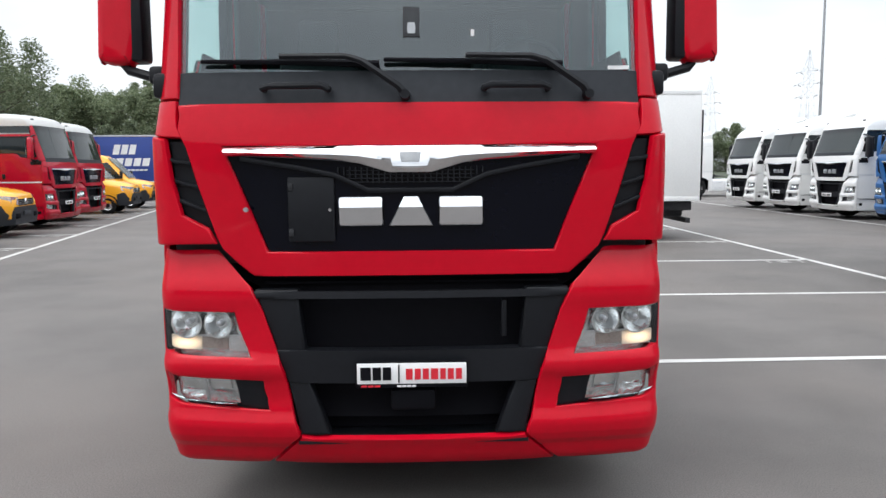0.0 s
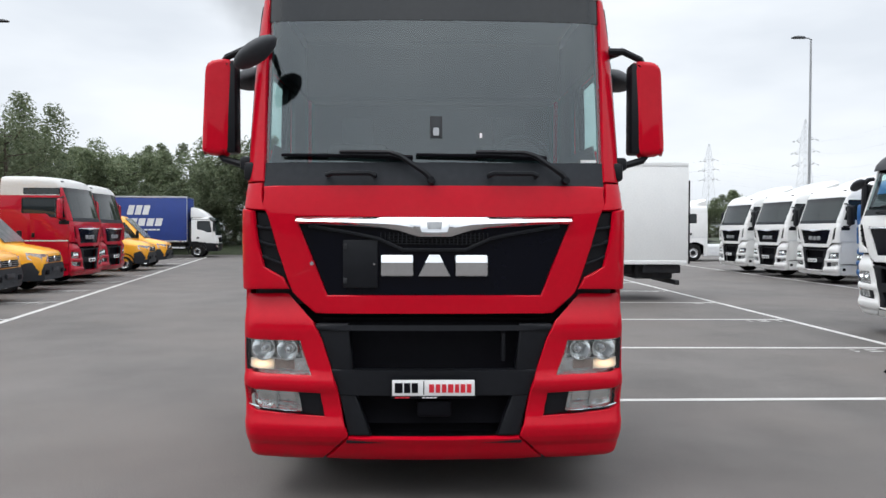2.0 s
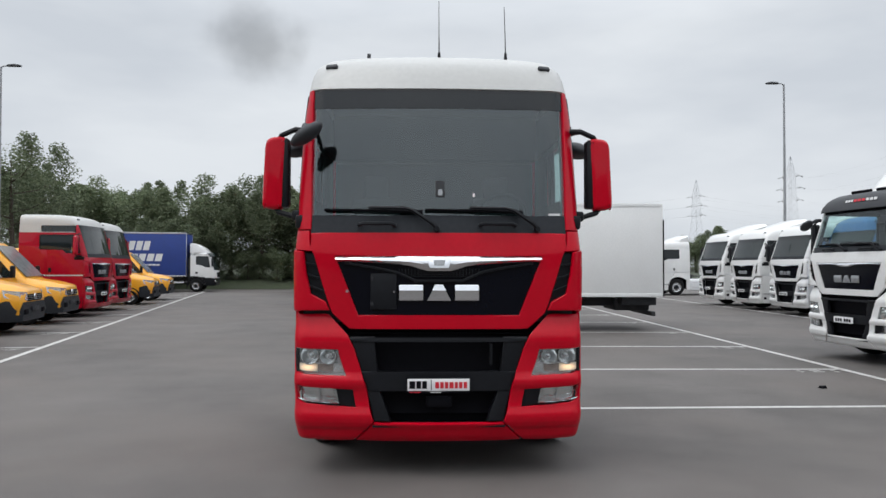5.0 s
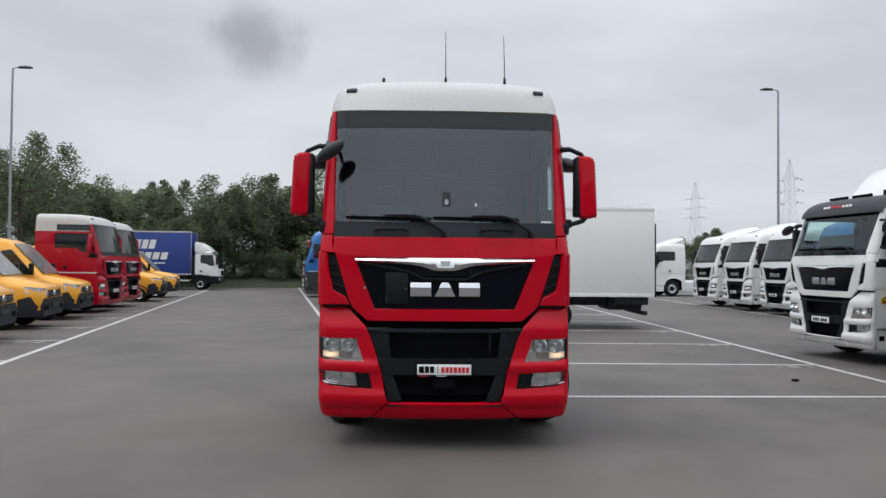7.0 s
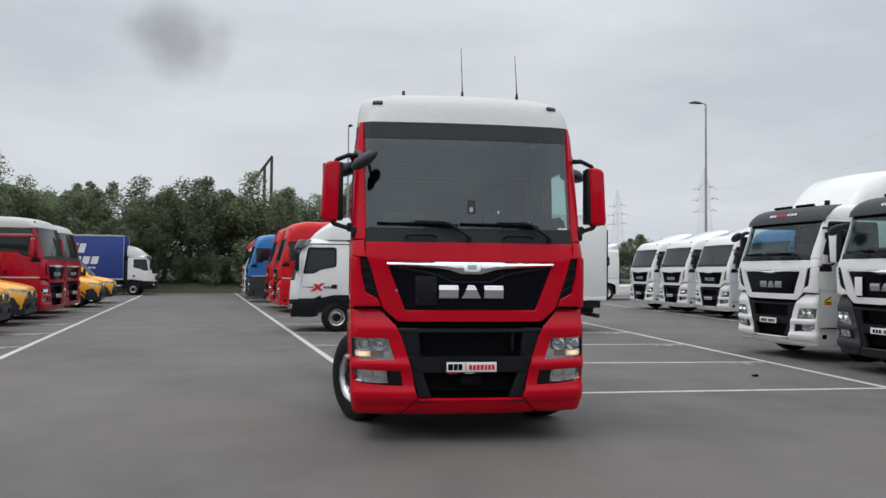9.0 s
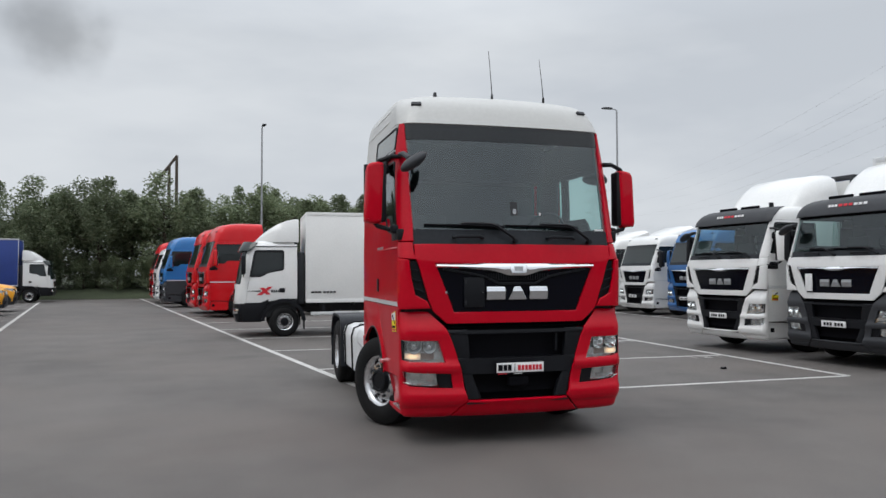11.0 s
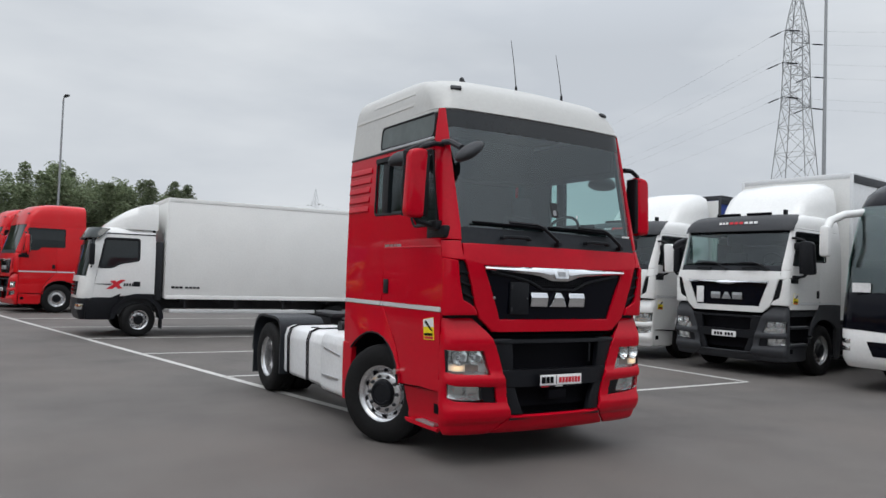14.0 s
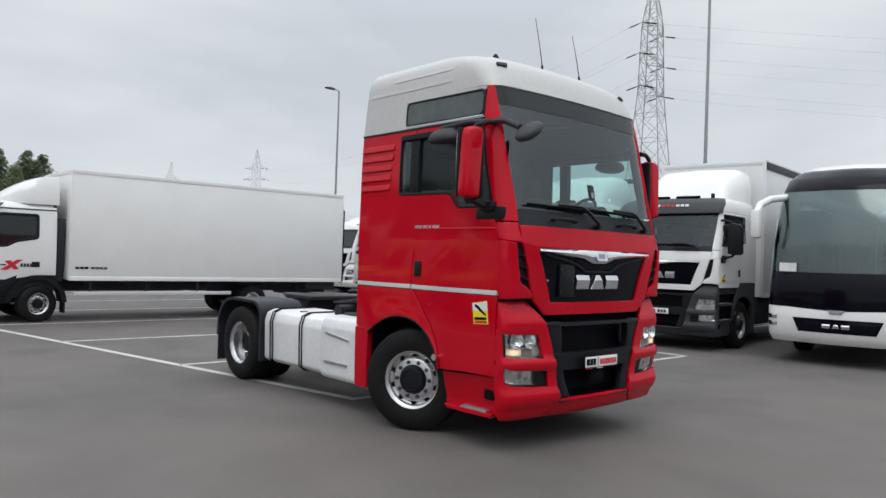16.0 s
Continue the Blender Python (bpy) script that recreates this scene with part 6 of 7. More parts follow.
def underframe(root, y0, y1, z, w=0.4, r=0.42, axles=(), wx=1.15, skirt=True):
    bm = bmesh.new()
    for s in (-1, 1):
        box(bm, min(s * w, s * (w + 0.07)), max(s * w, s * (w + 0.07)), y0, y1, z - 0.3, z - 0.02)
    for y in np.arange(y0 + 0.5, y1, 1.0):
        box(bm, -1.15, 1.15, y, y + 0.07, z - 0.1, z - 0.01)
    part("chassis_frame", bm, CHASSIS, root, "dark chassis under the cargo box")
    for y in axles:
        for s in (-1, 1):
            wheel(root, s * wx, y, r, 0.26, s, True, 0)
            wheel(root, s * (wx - 0.3), y, r, 0.24, s, True, 0)
        bm = bmesh.new()
        tube(bm, [(-wx + 0.1, y, r), (wx - 0.1, y, r)], 0.09, 8)
        part("axle", bm, CHASSIS, root)


def light_lorry(m, label, group, box_mat, box_len, box_top, z0=0.97, rails=BOXW, mark=True, w=1.25, steer=0.0):
    """A light cab-over lorry with a cargo box, front at y = 0, facing -y."""
    root = thing("box_truck", label, "truck", m, group)
    sh = Shell([(0.45, 1.08, 0.22, 0.06), (0.62, 1.12, 0.26, 0.0), (1.0, 1.13, 0.28, 0.0), (1.45, 1.13, 0.30, 0.03), (1.95, 1.11, 0.32, 0.13), (2.42, 1.05, 0.32, 0.24), (2.56, 0.98, 0.32, 0.36), (2.63, 0.85, 0.3, 0.62), (2.66, 0.1, 0.08, 1.0)], 1.78, 0.05)
    F, S = sh.front, sh.side
    bm = bmesh.new()
    sh.plate(bm, [[F(-1.06, 1.47), F(1.06, 1.47)], [F(-1.07, 1.3), F(1.07, 1.3)], [F(-1.06, 0.93), F(1.06, 0.93)]], thick=0.03, bevel=0.006, nu=12)
    part("front_panel", bm, WHITE, root, "white front panel")
    bm = bmesh.new()
    sh.plate(bm, [[F(-0.80, 1.33), F(0.80, 1.33)], [F(-0.72, 1.0), F(0.72, 1.0)]], off=0.012, thick=0.01, bevel=0.003, nu=8)
    gr = part("grille", bm, BLACK, root, "black grille")
    for i in range(3):
        bm = bmesh.new()
        z = 1.06 + i * 0.09
        sh.plate(bm, [[F(-0.74, z + 0.012), F(0.74, z + 0.012)], [F(-0.74, z - 0.012), F(0.74, z - 0.012)]], off=0.025, thick=0.012, bevel=0, nu=6, nv=1)
        part("grille_slat", bm, PLASTIC, gr)
    bm = bmesh.new()
    sh.plate(bm, [[F(-1.0, 2.40), F(1.0, 2.40)], [F(-1.06, 1.9), F(1.06, 1.9)], [F(-1.08, 1.48), F(1.08, 1.48)]], off=-0.01, thick=0.01, bevel=0, nu=12)
    part("windscreen", bm, GLASSF, root, "dark windscreen")
    bm = bmesh.new()
    sh.plate(bm, [[F(-1.03, 2.52), F(1.03, 2.52)], [F(-1.05, 2.30), F(1.05, 2.30)]], off=0.11, thick=0.02, bevel=0.006, nu=10, nv=1)
    part("sun_visor", bm, GLASSF, root, "smoked sun visor")
    bm = bmesh.new()
    zs = (2.41, 2.56, 2.63, 2.66)
    sh.plate(bm, [[S(1.778, z, -1), (-2.0, z), (-1.4, z), (-0.7, z), (0.0, z), (0.7, z), (1.4, z), (2.0, z), S(1.778, z, 1)] for z in zs], thick=0.03, bevel=0.004, nu=2)
    part("roof", bm, WHITE, root)
    for s in (-1, 1):
        bm = bmesh.new()
        sh.plate(bm, [[F(s * 0.99, 2.42), S(0.62, 2.42, s)], [F(s * 1.05, 1.9), S(0.51, 1.9, s)], [F(s * 1.07, 1.48), S(0.42, 1.48, s)], [F(s * 1.06, 0.93), S(0.36, 0.93, s)]], thick=0.04, bevel=0.006, nu=4)
        part("pillar", bm, WHITE, root)
        bm = bmesh.new()
        sh.plate(bm, [[S(0.625, 2.42, s), S(1.2, 2.42, s), S(1.42, 2.42, s), S(1.778, 2.42, s)], [S(0.606, 2.33, s), S(1.2, 2.33, s), S(1.40, 2.33, s), S(1.778, 2.33, s)], [S(0.494, 1.80, s), S(0.95, 1.76, s), S(1.40, 1.84, s), S(1.778, 1.8, s)], [S(0.464, 1.66, s), S(0.78, 1.66, s), S(1.42, 1.72, s), S(1.778, 1.7, s)], [S(0.365, 0.96, s), S(0.8, 0.96, s), S(1.42, 1.06, s), S(1.778, 1.06, s)]],
                 skip={(1, 0), (1, 1), (2, 0)}, thick=0.04, bevel=0.006, nu=2)
        d = part("door", bm, WHITE, root, "white cab door")
        bm = bmesh.new()
        sh.plate(bm, [[S(0.60, 2.35, s), S(1.43, 2.35, s)], [S(0.455, 1.64, s), S(1.43, 1.64, s)]], off=-0.02, thick=0.005, bevel=0, nu=3)
        part("door_window", bm, DOORG, d, "dark door window")
        bm = bmesh.new()
        gasket(bm, [(0.606, 2.33), (1.40, 2.33), (1.40, 1.845), (0.95, 1.77), (0.79, 1.672), (0.475, 1.665)], lambda y, z, o: sh.put(*sh.side(y, z, s), o), 0.05, 0.06, 0.008, 0.016)
        part("window_frame", bm, PLASTIC, d, "black rubber window surround")
        bm = bmesh.new()
        sh.plate(bm, [[S(0.64, 2.452, s), S(1.776, 2.452, s)], [S(0.63, 2.425, s), S(1.776, 2.425, s)]], off=0.012, thick=0.016, bevel=0.003, nu=4, nv=1)
        part("rain_gutter", bm, PLASTIC, root, "black rain gutter")
        bm = bmesh.new()
        box(bm, min(s * 1.125, s * 1.14), max(s * 1.125, s * 1.14), 1.28, 1.44, 1.24, 1.36, 0.005)
        part("door_handle", bm, PLASTIC, d)
        if mark:
            bm = bmesh.new()
            xw = s * 1.137
            prism(bm, [(0.66, 1.17), (0.80, 1.17), (1.10, 1.40), (0.98, 1.40)], "x", xw, xw + s * 0.003)
            prism(bm, [(0.74, 1.37), (0.86, 1.38), (1.03, 1.19), (0.93, 1.18)], "x", xw + s * 0.0035, xw + s * 0.006)
            part("door_mark", bm, INKR, d, "red and grey door mark", smooth=False)
            bm = bmesh.new()
            for k in range(4):
                prism(bm, [(1.05 + 0.062 * k, 1.245), (1.095 + 0.062 * k, 1.245), (1.105 + 0.062 * k, 1.315), (1.06 + 0.062 * k, 1.315)], "x", xw, xw + s * 0.003)
            prism(bm, [(0.40, 1.285), (0.76, 1.265), (0.78, 1.30), (0.40, 1.291)], "x", xw, xw + s * 0.003)
            part("door_mark", bm, GREYPL, d, smooth=False)
        # black lower cab and arch
        bm = bmesh.new()
        sh.plate(bm, [[S(0.22, 0.95, s), S(0.75, 0.95, s), S(1.0, 1.06, s)], [S(0.22, 0.6, s), S(0.75, 0.6, s), S(0.84, 0.6, s)], [S(0.22, 0.42, s), S(0.7, 0.42, s), S(0.8, 0.42, s)]], off=0.004, thick=0.03, bevel=0.006, nu=2)
        part("lower_panel", bm, PLASTIC, root, "black plastic step panel")
        bm = bmesh.new()
        cy, cz, r1, r0 = 1.40, 0.45, 0.62, 0.52
        outer = [(cy - r1 * math.cos(a), cz + r1 * math.sin(a)) for a in [math.pi * i / 14 for i in range(15)]]
        inner = [(cy - r0 * math.cos(a), cz + r0 * math.sin(a)) for a in [math.pi * i / 14 for i in range(15)]]
        prism(bm, outer + inner[::-1], "x", s * 0.7, s * 1.19)
        box(bm, min(s * 0.8, s * 1.17), max(s * 0.8, s * 1.17), 1.96, 1.99, 0.2, 0.6)
        part("wheel_arch", bm, PLASTIC, root, "black wheel arch with mud flap")
        wheel(root, s * 1.14, 1.40, 0.42, 0.26, s, False, 1, steer)
        bm = bmesh.new()
        box(bm, min(s * 1.2, s * 1.36), max(s * 1.2, s * 1.36), 0.24, 0.36, 1.72, 2.2, 0.03)
        mi = part("wing_mirror", bm, PLASTIC, root, "black wing mirror")
        bm = bmesh.new()
        tube(bm, [(s * 1.08, 0.34, 2.3), (s * 1.28, 0.3, 2.28), (s * 1.3, 0.3, 2.15)], 0.016, 6)
        tube(bm, [(s * 1.08, 0.3, 1.66), (s * 1.26, 0.3, 1.68), (s * 1.3, 0.3, 1.75)], 0.016, 6)
        part("mirror_arm", bm, PLASTIC, mi)
        bm = bmesh.new()
        sh.plate(bm, [[F(s * 0.75, 0.80), F(s * 1.08, 0.80)], [F(s * 0.75, 0.66), F(s * 1.07, 0.66)]], off=0.025, thick=0.02, bevel=0.006, nu=3)
        part("headlight", bm, REFL, root, "clear headlight")
    bm = bmesh.new()
    sh.plate(bm, [[S(0.215, 0.92, -1), (-1.5, 0.92), (-1.0, 0.92), (0.0, 0.92), (1.0, 0.92), (1.5, 0.92), S(0.215, 0.92, 1)], [S(0.215, 0.6, -1), (-1.5, 0.6), (-1.0, 0.6), (0.0, 0.6), (1.0, 0.6), (1.5, 0.6), S(0.215, 0.6, 1)], [S(0.215, 0.42, -1), (-1.5, 0.42), (-1.0, 0.42), (0.0, 0.42), (1.0, 0.42), (1.5, 0.42), S(0.215, 0.42, 1)]], off=0.012, thick=0.04, bevel=0.008, nu=3)
    part("bumper", bm, PLASTIC, root, "black bumper")
    bm = bmesh.new()
    box(bm, -1.05, 1.05, 0.3, 1.76, 0.55, 1.5)
    box(bm, -1.0, 1.0, 1.70, 1.775, 1.0, 2.6)
    part("cab_core", bm, DARK, root)
    # dark added filler in place of the shaded gap before the cargo box
    bm = bmesh.new()
    box(bm, -0.95, 0.95, 1.782, 1.99, 0.9, 2.3, 0.03)
    part("cab_back", bm, GREYPL, root, "dark grey filler block added in the gap behind the cab")
    # roof fairing
    bm = bmesh.new()
    st = []
    for t in range(9):
        u = t / 8
        y = 0.62 + 1.2 * u
        zt = 2.64 + (min(box_top, 3.35) - 2.64) * math.sin(u * math.pi / 2) ** 0.9
        wv = 0.62 + 0.42 * min(1, u * 2) ** 0.6
        st.append([(-wv, y, 2.58), (-wv, y, 2.60 + (zt - 2.60) * 0.6), (-wv * 0.92, y, zt - 0.04 * u), (-wv * 0.5, y, zt + 0.005), (0, y, zt + 0.012), (wv * 0.5, y, zt + 0.005), (wv * 0.92, y, zt - 0.04 * u), (wv, y, 2.60 + (zt - 2.60) * 0.6), (wv, y, 2.58)])
    loft(bm, st)
    part("roof_fairing", bm, WHITE, root, "white roof air deflector", sharp=60)
    restretch(root, [0, 1.45, 2.42, 3.35, 9], [0, 1.46, 2.53, 3.37, 9.02], 9, ("wheel", "rim", "hub", "hand_hole"))
    y0 = 2.02
    cargo_box(root, y0, y0 + box_len, z0, box_top, box_mat, w, rails, label="plain cargo box")
    underframe(root, 1.9, y0 + box_len - 0.1, z0, 0.38, 0.42, (y0 + box_len * 0.63,), 1.12)
    for s in (-1, 1):
        bm = bmesh.new()
        box(bm, min(s * 1.17, s * 1.20), max(s * 1.17, s * 1.20), 2.15, y0 + box_len * 0.54, 0.60, 0.69, 0.01)
        rail = part("side_guard", bm, TRIMS, root, "pale silver side guard rail")
        for y in np.arange(2.5, y0 + box_len * 0.5, 1.3):
            bm = bmesh.new()
            box(bm, min(s * 1.13, s * 1.17), max(s * 1.13, s * 1.17), y, y + 0.06, 0.6, z0)
            part("guard_bracket", bm, CHASSIS, rail)
    if mark:
        for s in (-1, 1):
            bars(root, "box_lettering", pose(s * (w + 0.012), 2.30, z0 + 0.28, 0, 0, 90 * s), 0.28, 0.05, INK, [3, 0.6, 3, 0.6, 3])
            bars(root, "box_lettering", pose(s * (w + 0.012), 2.68, z0 + 0.28, 0, 0, 90 * s), 0.36, 0.05, GREYPL, [2, 0.5, 2, 0.5, 2, 0.5, 2])
    bm = bmesh.new()
    ye = y0 + box_len
    box(bm, -1.1, 1.1, ye - 0.25, ye - 0.15, 0.42, 0.54, 0.01)
    box(bm, -0.7, 0.7, ye - 1.2, ye - 0.2, 0.55, z0 - 0.03, 0.05)
    box(bm, -1.1, 1.1, ye - 1.1, ye - 0.12, 0.72, z0 - 0.03, 0.03)
    part("underrun_bar", bm, CHASSIS, root, "black underrun bar and tail lift gear")
    for s in (-1, 1):
        bm = bmesh.new()
        tube(bm, [(s * (w + 0.01), ye + 0.03, z0), (s * (w + 0.01), ye + 0.03, box_top - 0.45)], 0.022, 6)
        part("door_hinge_bar", bm, INK, root, "black bar along the rear door")
    return root


def lorry_body(root, fairing_z, y0, y1, z0, z1, side, top_rail, wall=BOXW, fw=1.1):
    """Roof deflector and cargo body added to a cab-over lorry."""
    if fairing_z:
        bm = bmesh.new()
        st = []
        for t in range(9):
            u = t / 8
            y = 1.1 + 1.4 * u
            zt = 3.06 + (fairing_z - 3.06) * (1 - (1 - u) ** 3.0)
            wv = fw * (0.84 + 0.16 * min(1, u * 1.6))
            st.append([(-wv, y, 3.0), (-wv, y, 3.0 + (zt - 3.0) * 0.55), (-wv * 0.93, y, 3.0 + (zt - 3.0) * 0.88), (-wv * 0.75, y, zt), (0, y, zt + 0.03), (wv * 0.75, y, zt), (wv * 0.93, y, 3.0 + (zt - 3.0) * 0.88), (wv, y, 3.0 + (zt - 3.0) * 0.55), (wv, y, 3.0)])
        loft(bm, st)
        part("roof_fairing", bm, WHITE, root, "tall white roof air deflector", sharp=60)
    b = cargo_box(root, y0, y1, z0, z1, side, 1.27, top_rail, "cargo_body", "curtain-sided cargo body")
    bm = bmesh.new()
    box(bm, -1.262, 1.262, y0 - 0.012, y0 - 0.003, z0, z1 - 0.1)
    part("front_wall", bm, wall, b)
    bm = bmesh.new()
    box(bm, -1.29, 1.29, y0, y1, z1 - 0.02, z1 + 0.03, 0.01)
    part("body_roof", bm, top_rail, b)
    for s in (-1, 1):
        bm = bmesh.new()
        box(bm, min(s * 1.268, s * 1.29), max(s * 1.268, s * 1.29), y0 + 0.02, y1, z1 - 0.19, z1 - 0.015, 0.006)
        part("curtain_rail", bm, GREYPL, b, "dark curtain rail")
    # one added block stops daylight reaching the ground between the axles
    bm = bmesh.new()
    box(bm, -1.15, 1.15, 2.6, y0 + (y1 - y0) * 0.5, 0.45, 1.0, 0.05)
    part("chassis_boxes", bm, CHASSIS, root, "plain dark block added between the axles to deepen shade")
    underframe(root, 2.2, y1, z0, 0.4, 0.5, (y0 + (y1 - y0) * 0.62,), 1.2)
    return b


def coach(m, label):
    root = thing("coach", label, "bus", m)
    sh = Shell([(0.30, 1.20, 0.28, 0.12), (0.45, 1.26, 0.34, 0.02), (0.9, 1.275, 0.36, 0.0), (1.4, 1.275, 0.38, 0.05), (2.2, 1.27, 0.4, 0.20), (2.9, 1.25, 0.42, 0.42), (3.3, 1.23, 0.46, 0.62), (3.52, 1.2, 0.5, 0.80), (3.70, 1.10, 0.55, 1.05), (3.86, 0.95, 0.6, 1.5), (3.9, 0.1, 0.08, 2.2)], 12.0, 0.12)
    F, S = sh.front, sh.side
    qs = (-2.0, -1.5, -1.0, -0.5, 0, 0.5, 1.0, 1.5, 2.0)
    bm = bmesh.new()
    sh.plate(bm, [[S(1.3, 1.0, -1)] + [(q, 1.0 - 0.05 * max(0, 1 - abs(q))) for q in qs] + [S(1.3, 1.0, 1)], [S(1.3, 0.45, -1)] + [(q, 0.45) for q in qs] + [S(1.3, 0.45, 1)], [S(1.3, 0.30, -1)] + [(q, 0.30) for q in qs] + [S(1.3, 0.30, 1)]], thick=0.04, bevel=0.01, nu=2)
    bp = part("bumper", bm, WHITE, root, "white front bumper")
    bm = bmesh.new()
    sh.plate(bm, [[F(-0.75, 0.80), F(0.75, 0.80)], [F(-0.64, 0.53), F(0.64, 0.53)]], off=0.006, thick=0.01, bevel=0.003, nu=8)
    g = part("grille", bm, BLACK, root, "black grille strip")
    p = sh.put(*F(0, 0.665), 0.008)
    emblem_blocks(g, pose(0, p.y, 0.665), 0.48, 0.08, 0.012)
    bm = bmesh.new()
    sh.plate(bm, [[F(-0.14, 0.975), F(0.14, 0.975)], [F(-0.09, 0.90), F(0.09, 0.90)]], off=0.008, thick=0.012, bevel=0.004, nu=3)
    part("shield", bm, STEEL, root)
    for s in (-1, 1):
        for z in (0.78, 0.64):
            bm = bmesh.new()
            sh.plate(bm, [[(s * 1.22, z + 0.045), (s * 1.66, z + 0.05)], [(s * 1.22, z - 0.045), (s * 1.66, z - 0.04)]], off=0.006, thick=0.02, bevel=0.006, nu=4)
            part("headlight", bm, REFL, root, "slim clear headlight")
    bm = bmesh.new()
    sh.plate(bm, [[(q, 3.28) for q in (-1.9, -1.45, -1.0, -0.5, 0, 0.5, 1.0, 1.45, 1.9)], [(q, 2.2) for q in (-1.75, -1.4, -1.0, -0.5, 0, 0.5, 1.0, 1.4, 1.75)], [(q, 1.66) for q in (-1.7, -1.4, -1.0, -0.5, 0, 0.5, 1.0, 1.4, 1.7)]], off=0.0, thick=0.01, bevel=0, nu=2, nv=4)
    part("windscreen", bm, COACHG, root, "huge dark windscreen")
    bm = bmesh.new()
    sh.plate(bm, [[(q, 1.655) for q in (-1.7, -1.35, -1.0, -0.5, 0, 0.5, 1.0, 1.35, 1.7)], [(q, 1.01 - 0.05 * max(0, 1 - abs(q))) for q in (-1.7, -1.35, -1.0, -0.5, 0, 0.5, 1.0, 1.35, 1.7)]], off=0.003, thick=0.02, bevel=0.003, nu=2)
    part("front_panel", bm, BLACK, root, "glossy black panel under the windscreen")
    bm = bmesh.new()
    sh.plate(bm, [[(q, z) for q in (-1.92, -1.45, -1.0, -0.5, 0, 0.5, 1.0, 1.45, 1.92)] for z in (3.74, 3.65, 3.52, 3.285)], off=0.006, thick=0.02, bevel=0.003, nu=2)
    part("destination_panel", bm, BLACK, root, "black panel over the windscreen")
    bm = bmesh.new()
    sh.plate(bm, [[S(11.98, z, -1), S(4, z, -1), (-2.0, z), (-1.4, z), (-0.7, z), (0, z), (0.7, z), (1.4, z), (2.0, z), S(4, z, 1), S(11.98, z, 1)] for z in (3.53, 3.70, 3.86, 3.9)], thick=0.03, bevel=0.003, nu=3)
    part("roof", bm, WHITE, root, "white roof")
    for s in (-1, 1):
        bm = bmesh.new()
        sh.plate(bm, [[(s * 1.93, 3.52), S(11.98, 3.52, s)], [(s * 1.93, 3.2), S(11.98, 3.2, s)]], thick=0.03, bevel=0.003, nu=10, nv=1)
        sh.plate(bm, [[(s * 1.72, 1.5), S(11.98, 1.5, s)], [(s * 1.72, 0.86), S(11.98, 0.86, s)], [S(1.32, 0.86, s), S(11.98, 0.86, s)], [S(1.32, 0.32, s), S(11.98, 0.32, s)]], thick=0.03, bevel=0.003, nu=8, nv=1)
        sh.plate(bm, [[(s * 1.72, 3.2), (s * 1.95, 3.2)], [(s * 1.72, 1.5), (s * 1.85, 1.5)]], off=0.003, thick=0.02, bevel=0.003, nu=2, nv=3)
        part("side_panel", bm, WHITE, root)
        bm = bmesh.new()
        sh.plate(bm, [[(s * 1.955, 3.2), S(11.98, 3.2, s)], [(s * 1.855, 1.5), S(11.98, 1.5, s)]], off=-0.01, thick=0.01, bevel=0, nu=8, nv=2)
        part("side_windows", bm, GLASSF, root, "dark side glazing")
        for y in (2.7, 9.0):
            wheel(root, s * 1.28, y, 0.5, 0.3, s, False, 0)
        bm = bmesh.new()
        tube(bm, [(s * 1.0, 1.0, 3.2), (s * 1.32, 0.55, 3.12), (s * 1.42, 0.2, 2.98), (s * 1.44, 0.1, 2.8)], 0.075, 10)
        arm = part("mirror_arm", bm, WHITE, root, "white mirror arm")
        bm = bmesh.new()
        box(bm, min(s * 1.36, s * 1.54), max(s * 1.36, s * 1.54), -0.02, 0.2, 2.30, 2.88, 0.06)
        part("wing_mirror", bm, WHITE, arm)
    bm = bmesh.new()
    box(bm, -1.24, 1.24, 11.9, 12.0, 0.4, 3.6, 0.03)
    part("rear_wall", bm, WHITE, root)
    bm = bmesh.new()
    box(bm, -1.2, 1.2, 1.3, 11.9, 0.32, 0.9)
    part("under_floor", bm, CHASSIS, root)
    bm = bmesh.new()
    p = sh.put(0.9, 1.78, 0.0)
    box(bm, -1.02, -0.72, p.y - 0.06, p.y - 0.05, 1.66, 1.83)
    part("screen_card", bm, WHITEINK, root, "white card behind the windscreen")
    bm = bmesh.new()
    prism(bm, [(0.35, 0.9), (1.3, 0.9), (1.3, 1.45), (1.05, 1.62), (0.4, 1.60)], "x", -1.15, 1.15, 0.04)
    part("dashboard", bm, DARK, root, "dark dashboard")
    bm = bmesh.new()
    box(bm, -1.2, 1.2, 1.3, 11.9, 0.9, 1.2)
    part("saloon_floor", bm, DARK, root)
    for y in (2.0, 3.0, 3.9):
        for x in (-0.85, -0.4, 0.4, 0.85):
            if y > 2 or x == 0.85:
                bm = bmesh.new()
                box(bm, x - 0.21, x + 0.21, y, y + 0.45, 1.2, 1.62, 0.04)
                box(bm, x - 0.21, x + 0.21, y + 0.4, y + 0.52, 1.5, 2.35, 0.05)
                part("seat", bm, SEATM, root, "dark coach seat")
    bm = bmesh.new()
    R0 = pose(0.72, 1.35, 1.82, -40)
    tube(bm, [R0 @ Vector((0.23 * math.cos(math.pi * i / 12), 0.23 * math.sin(math.pi * i / 12), 0)) for i in range(25)], 0.018, 8)
    tube(bm, [R0 @ Vector((0, 0, 0)), R0 @ Vector((0, -0.05, -0.4))], 0.04, 8)
    tube(bm, [R0 @ Vector((-0.22, 0, 0)), R0 @ Vector((0.22, 0, 0))], 0.02, 6)
    part("steering_wheel", bm, DARK, root)
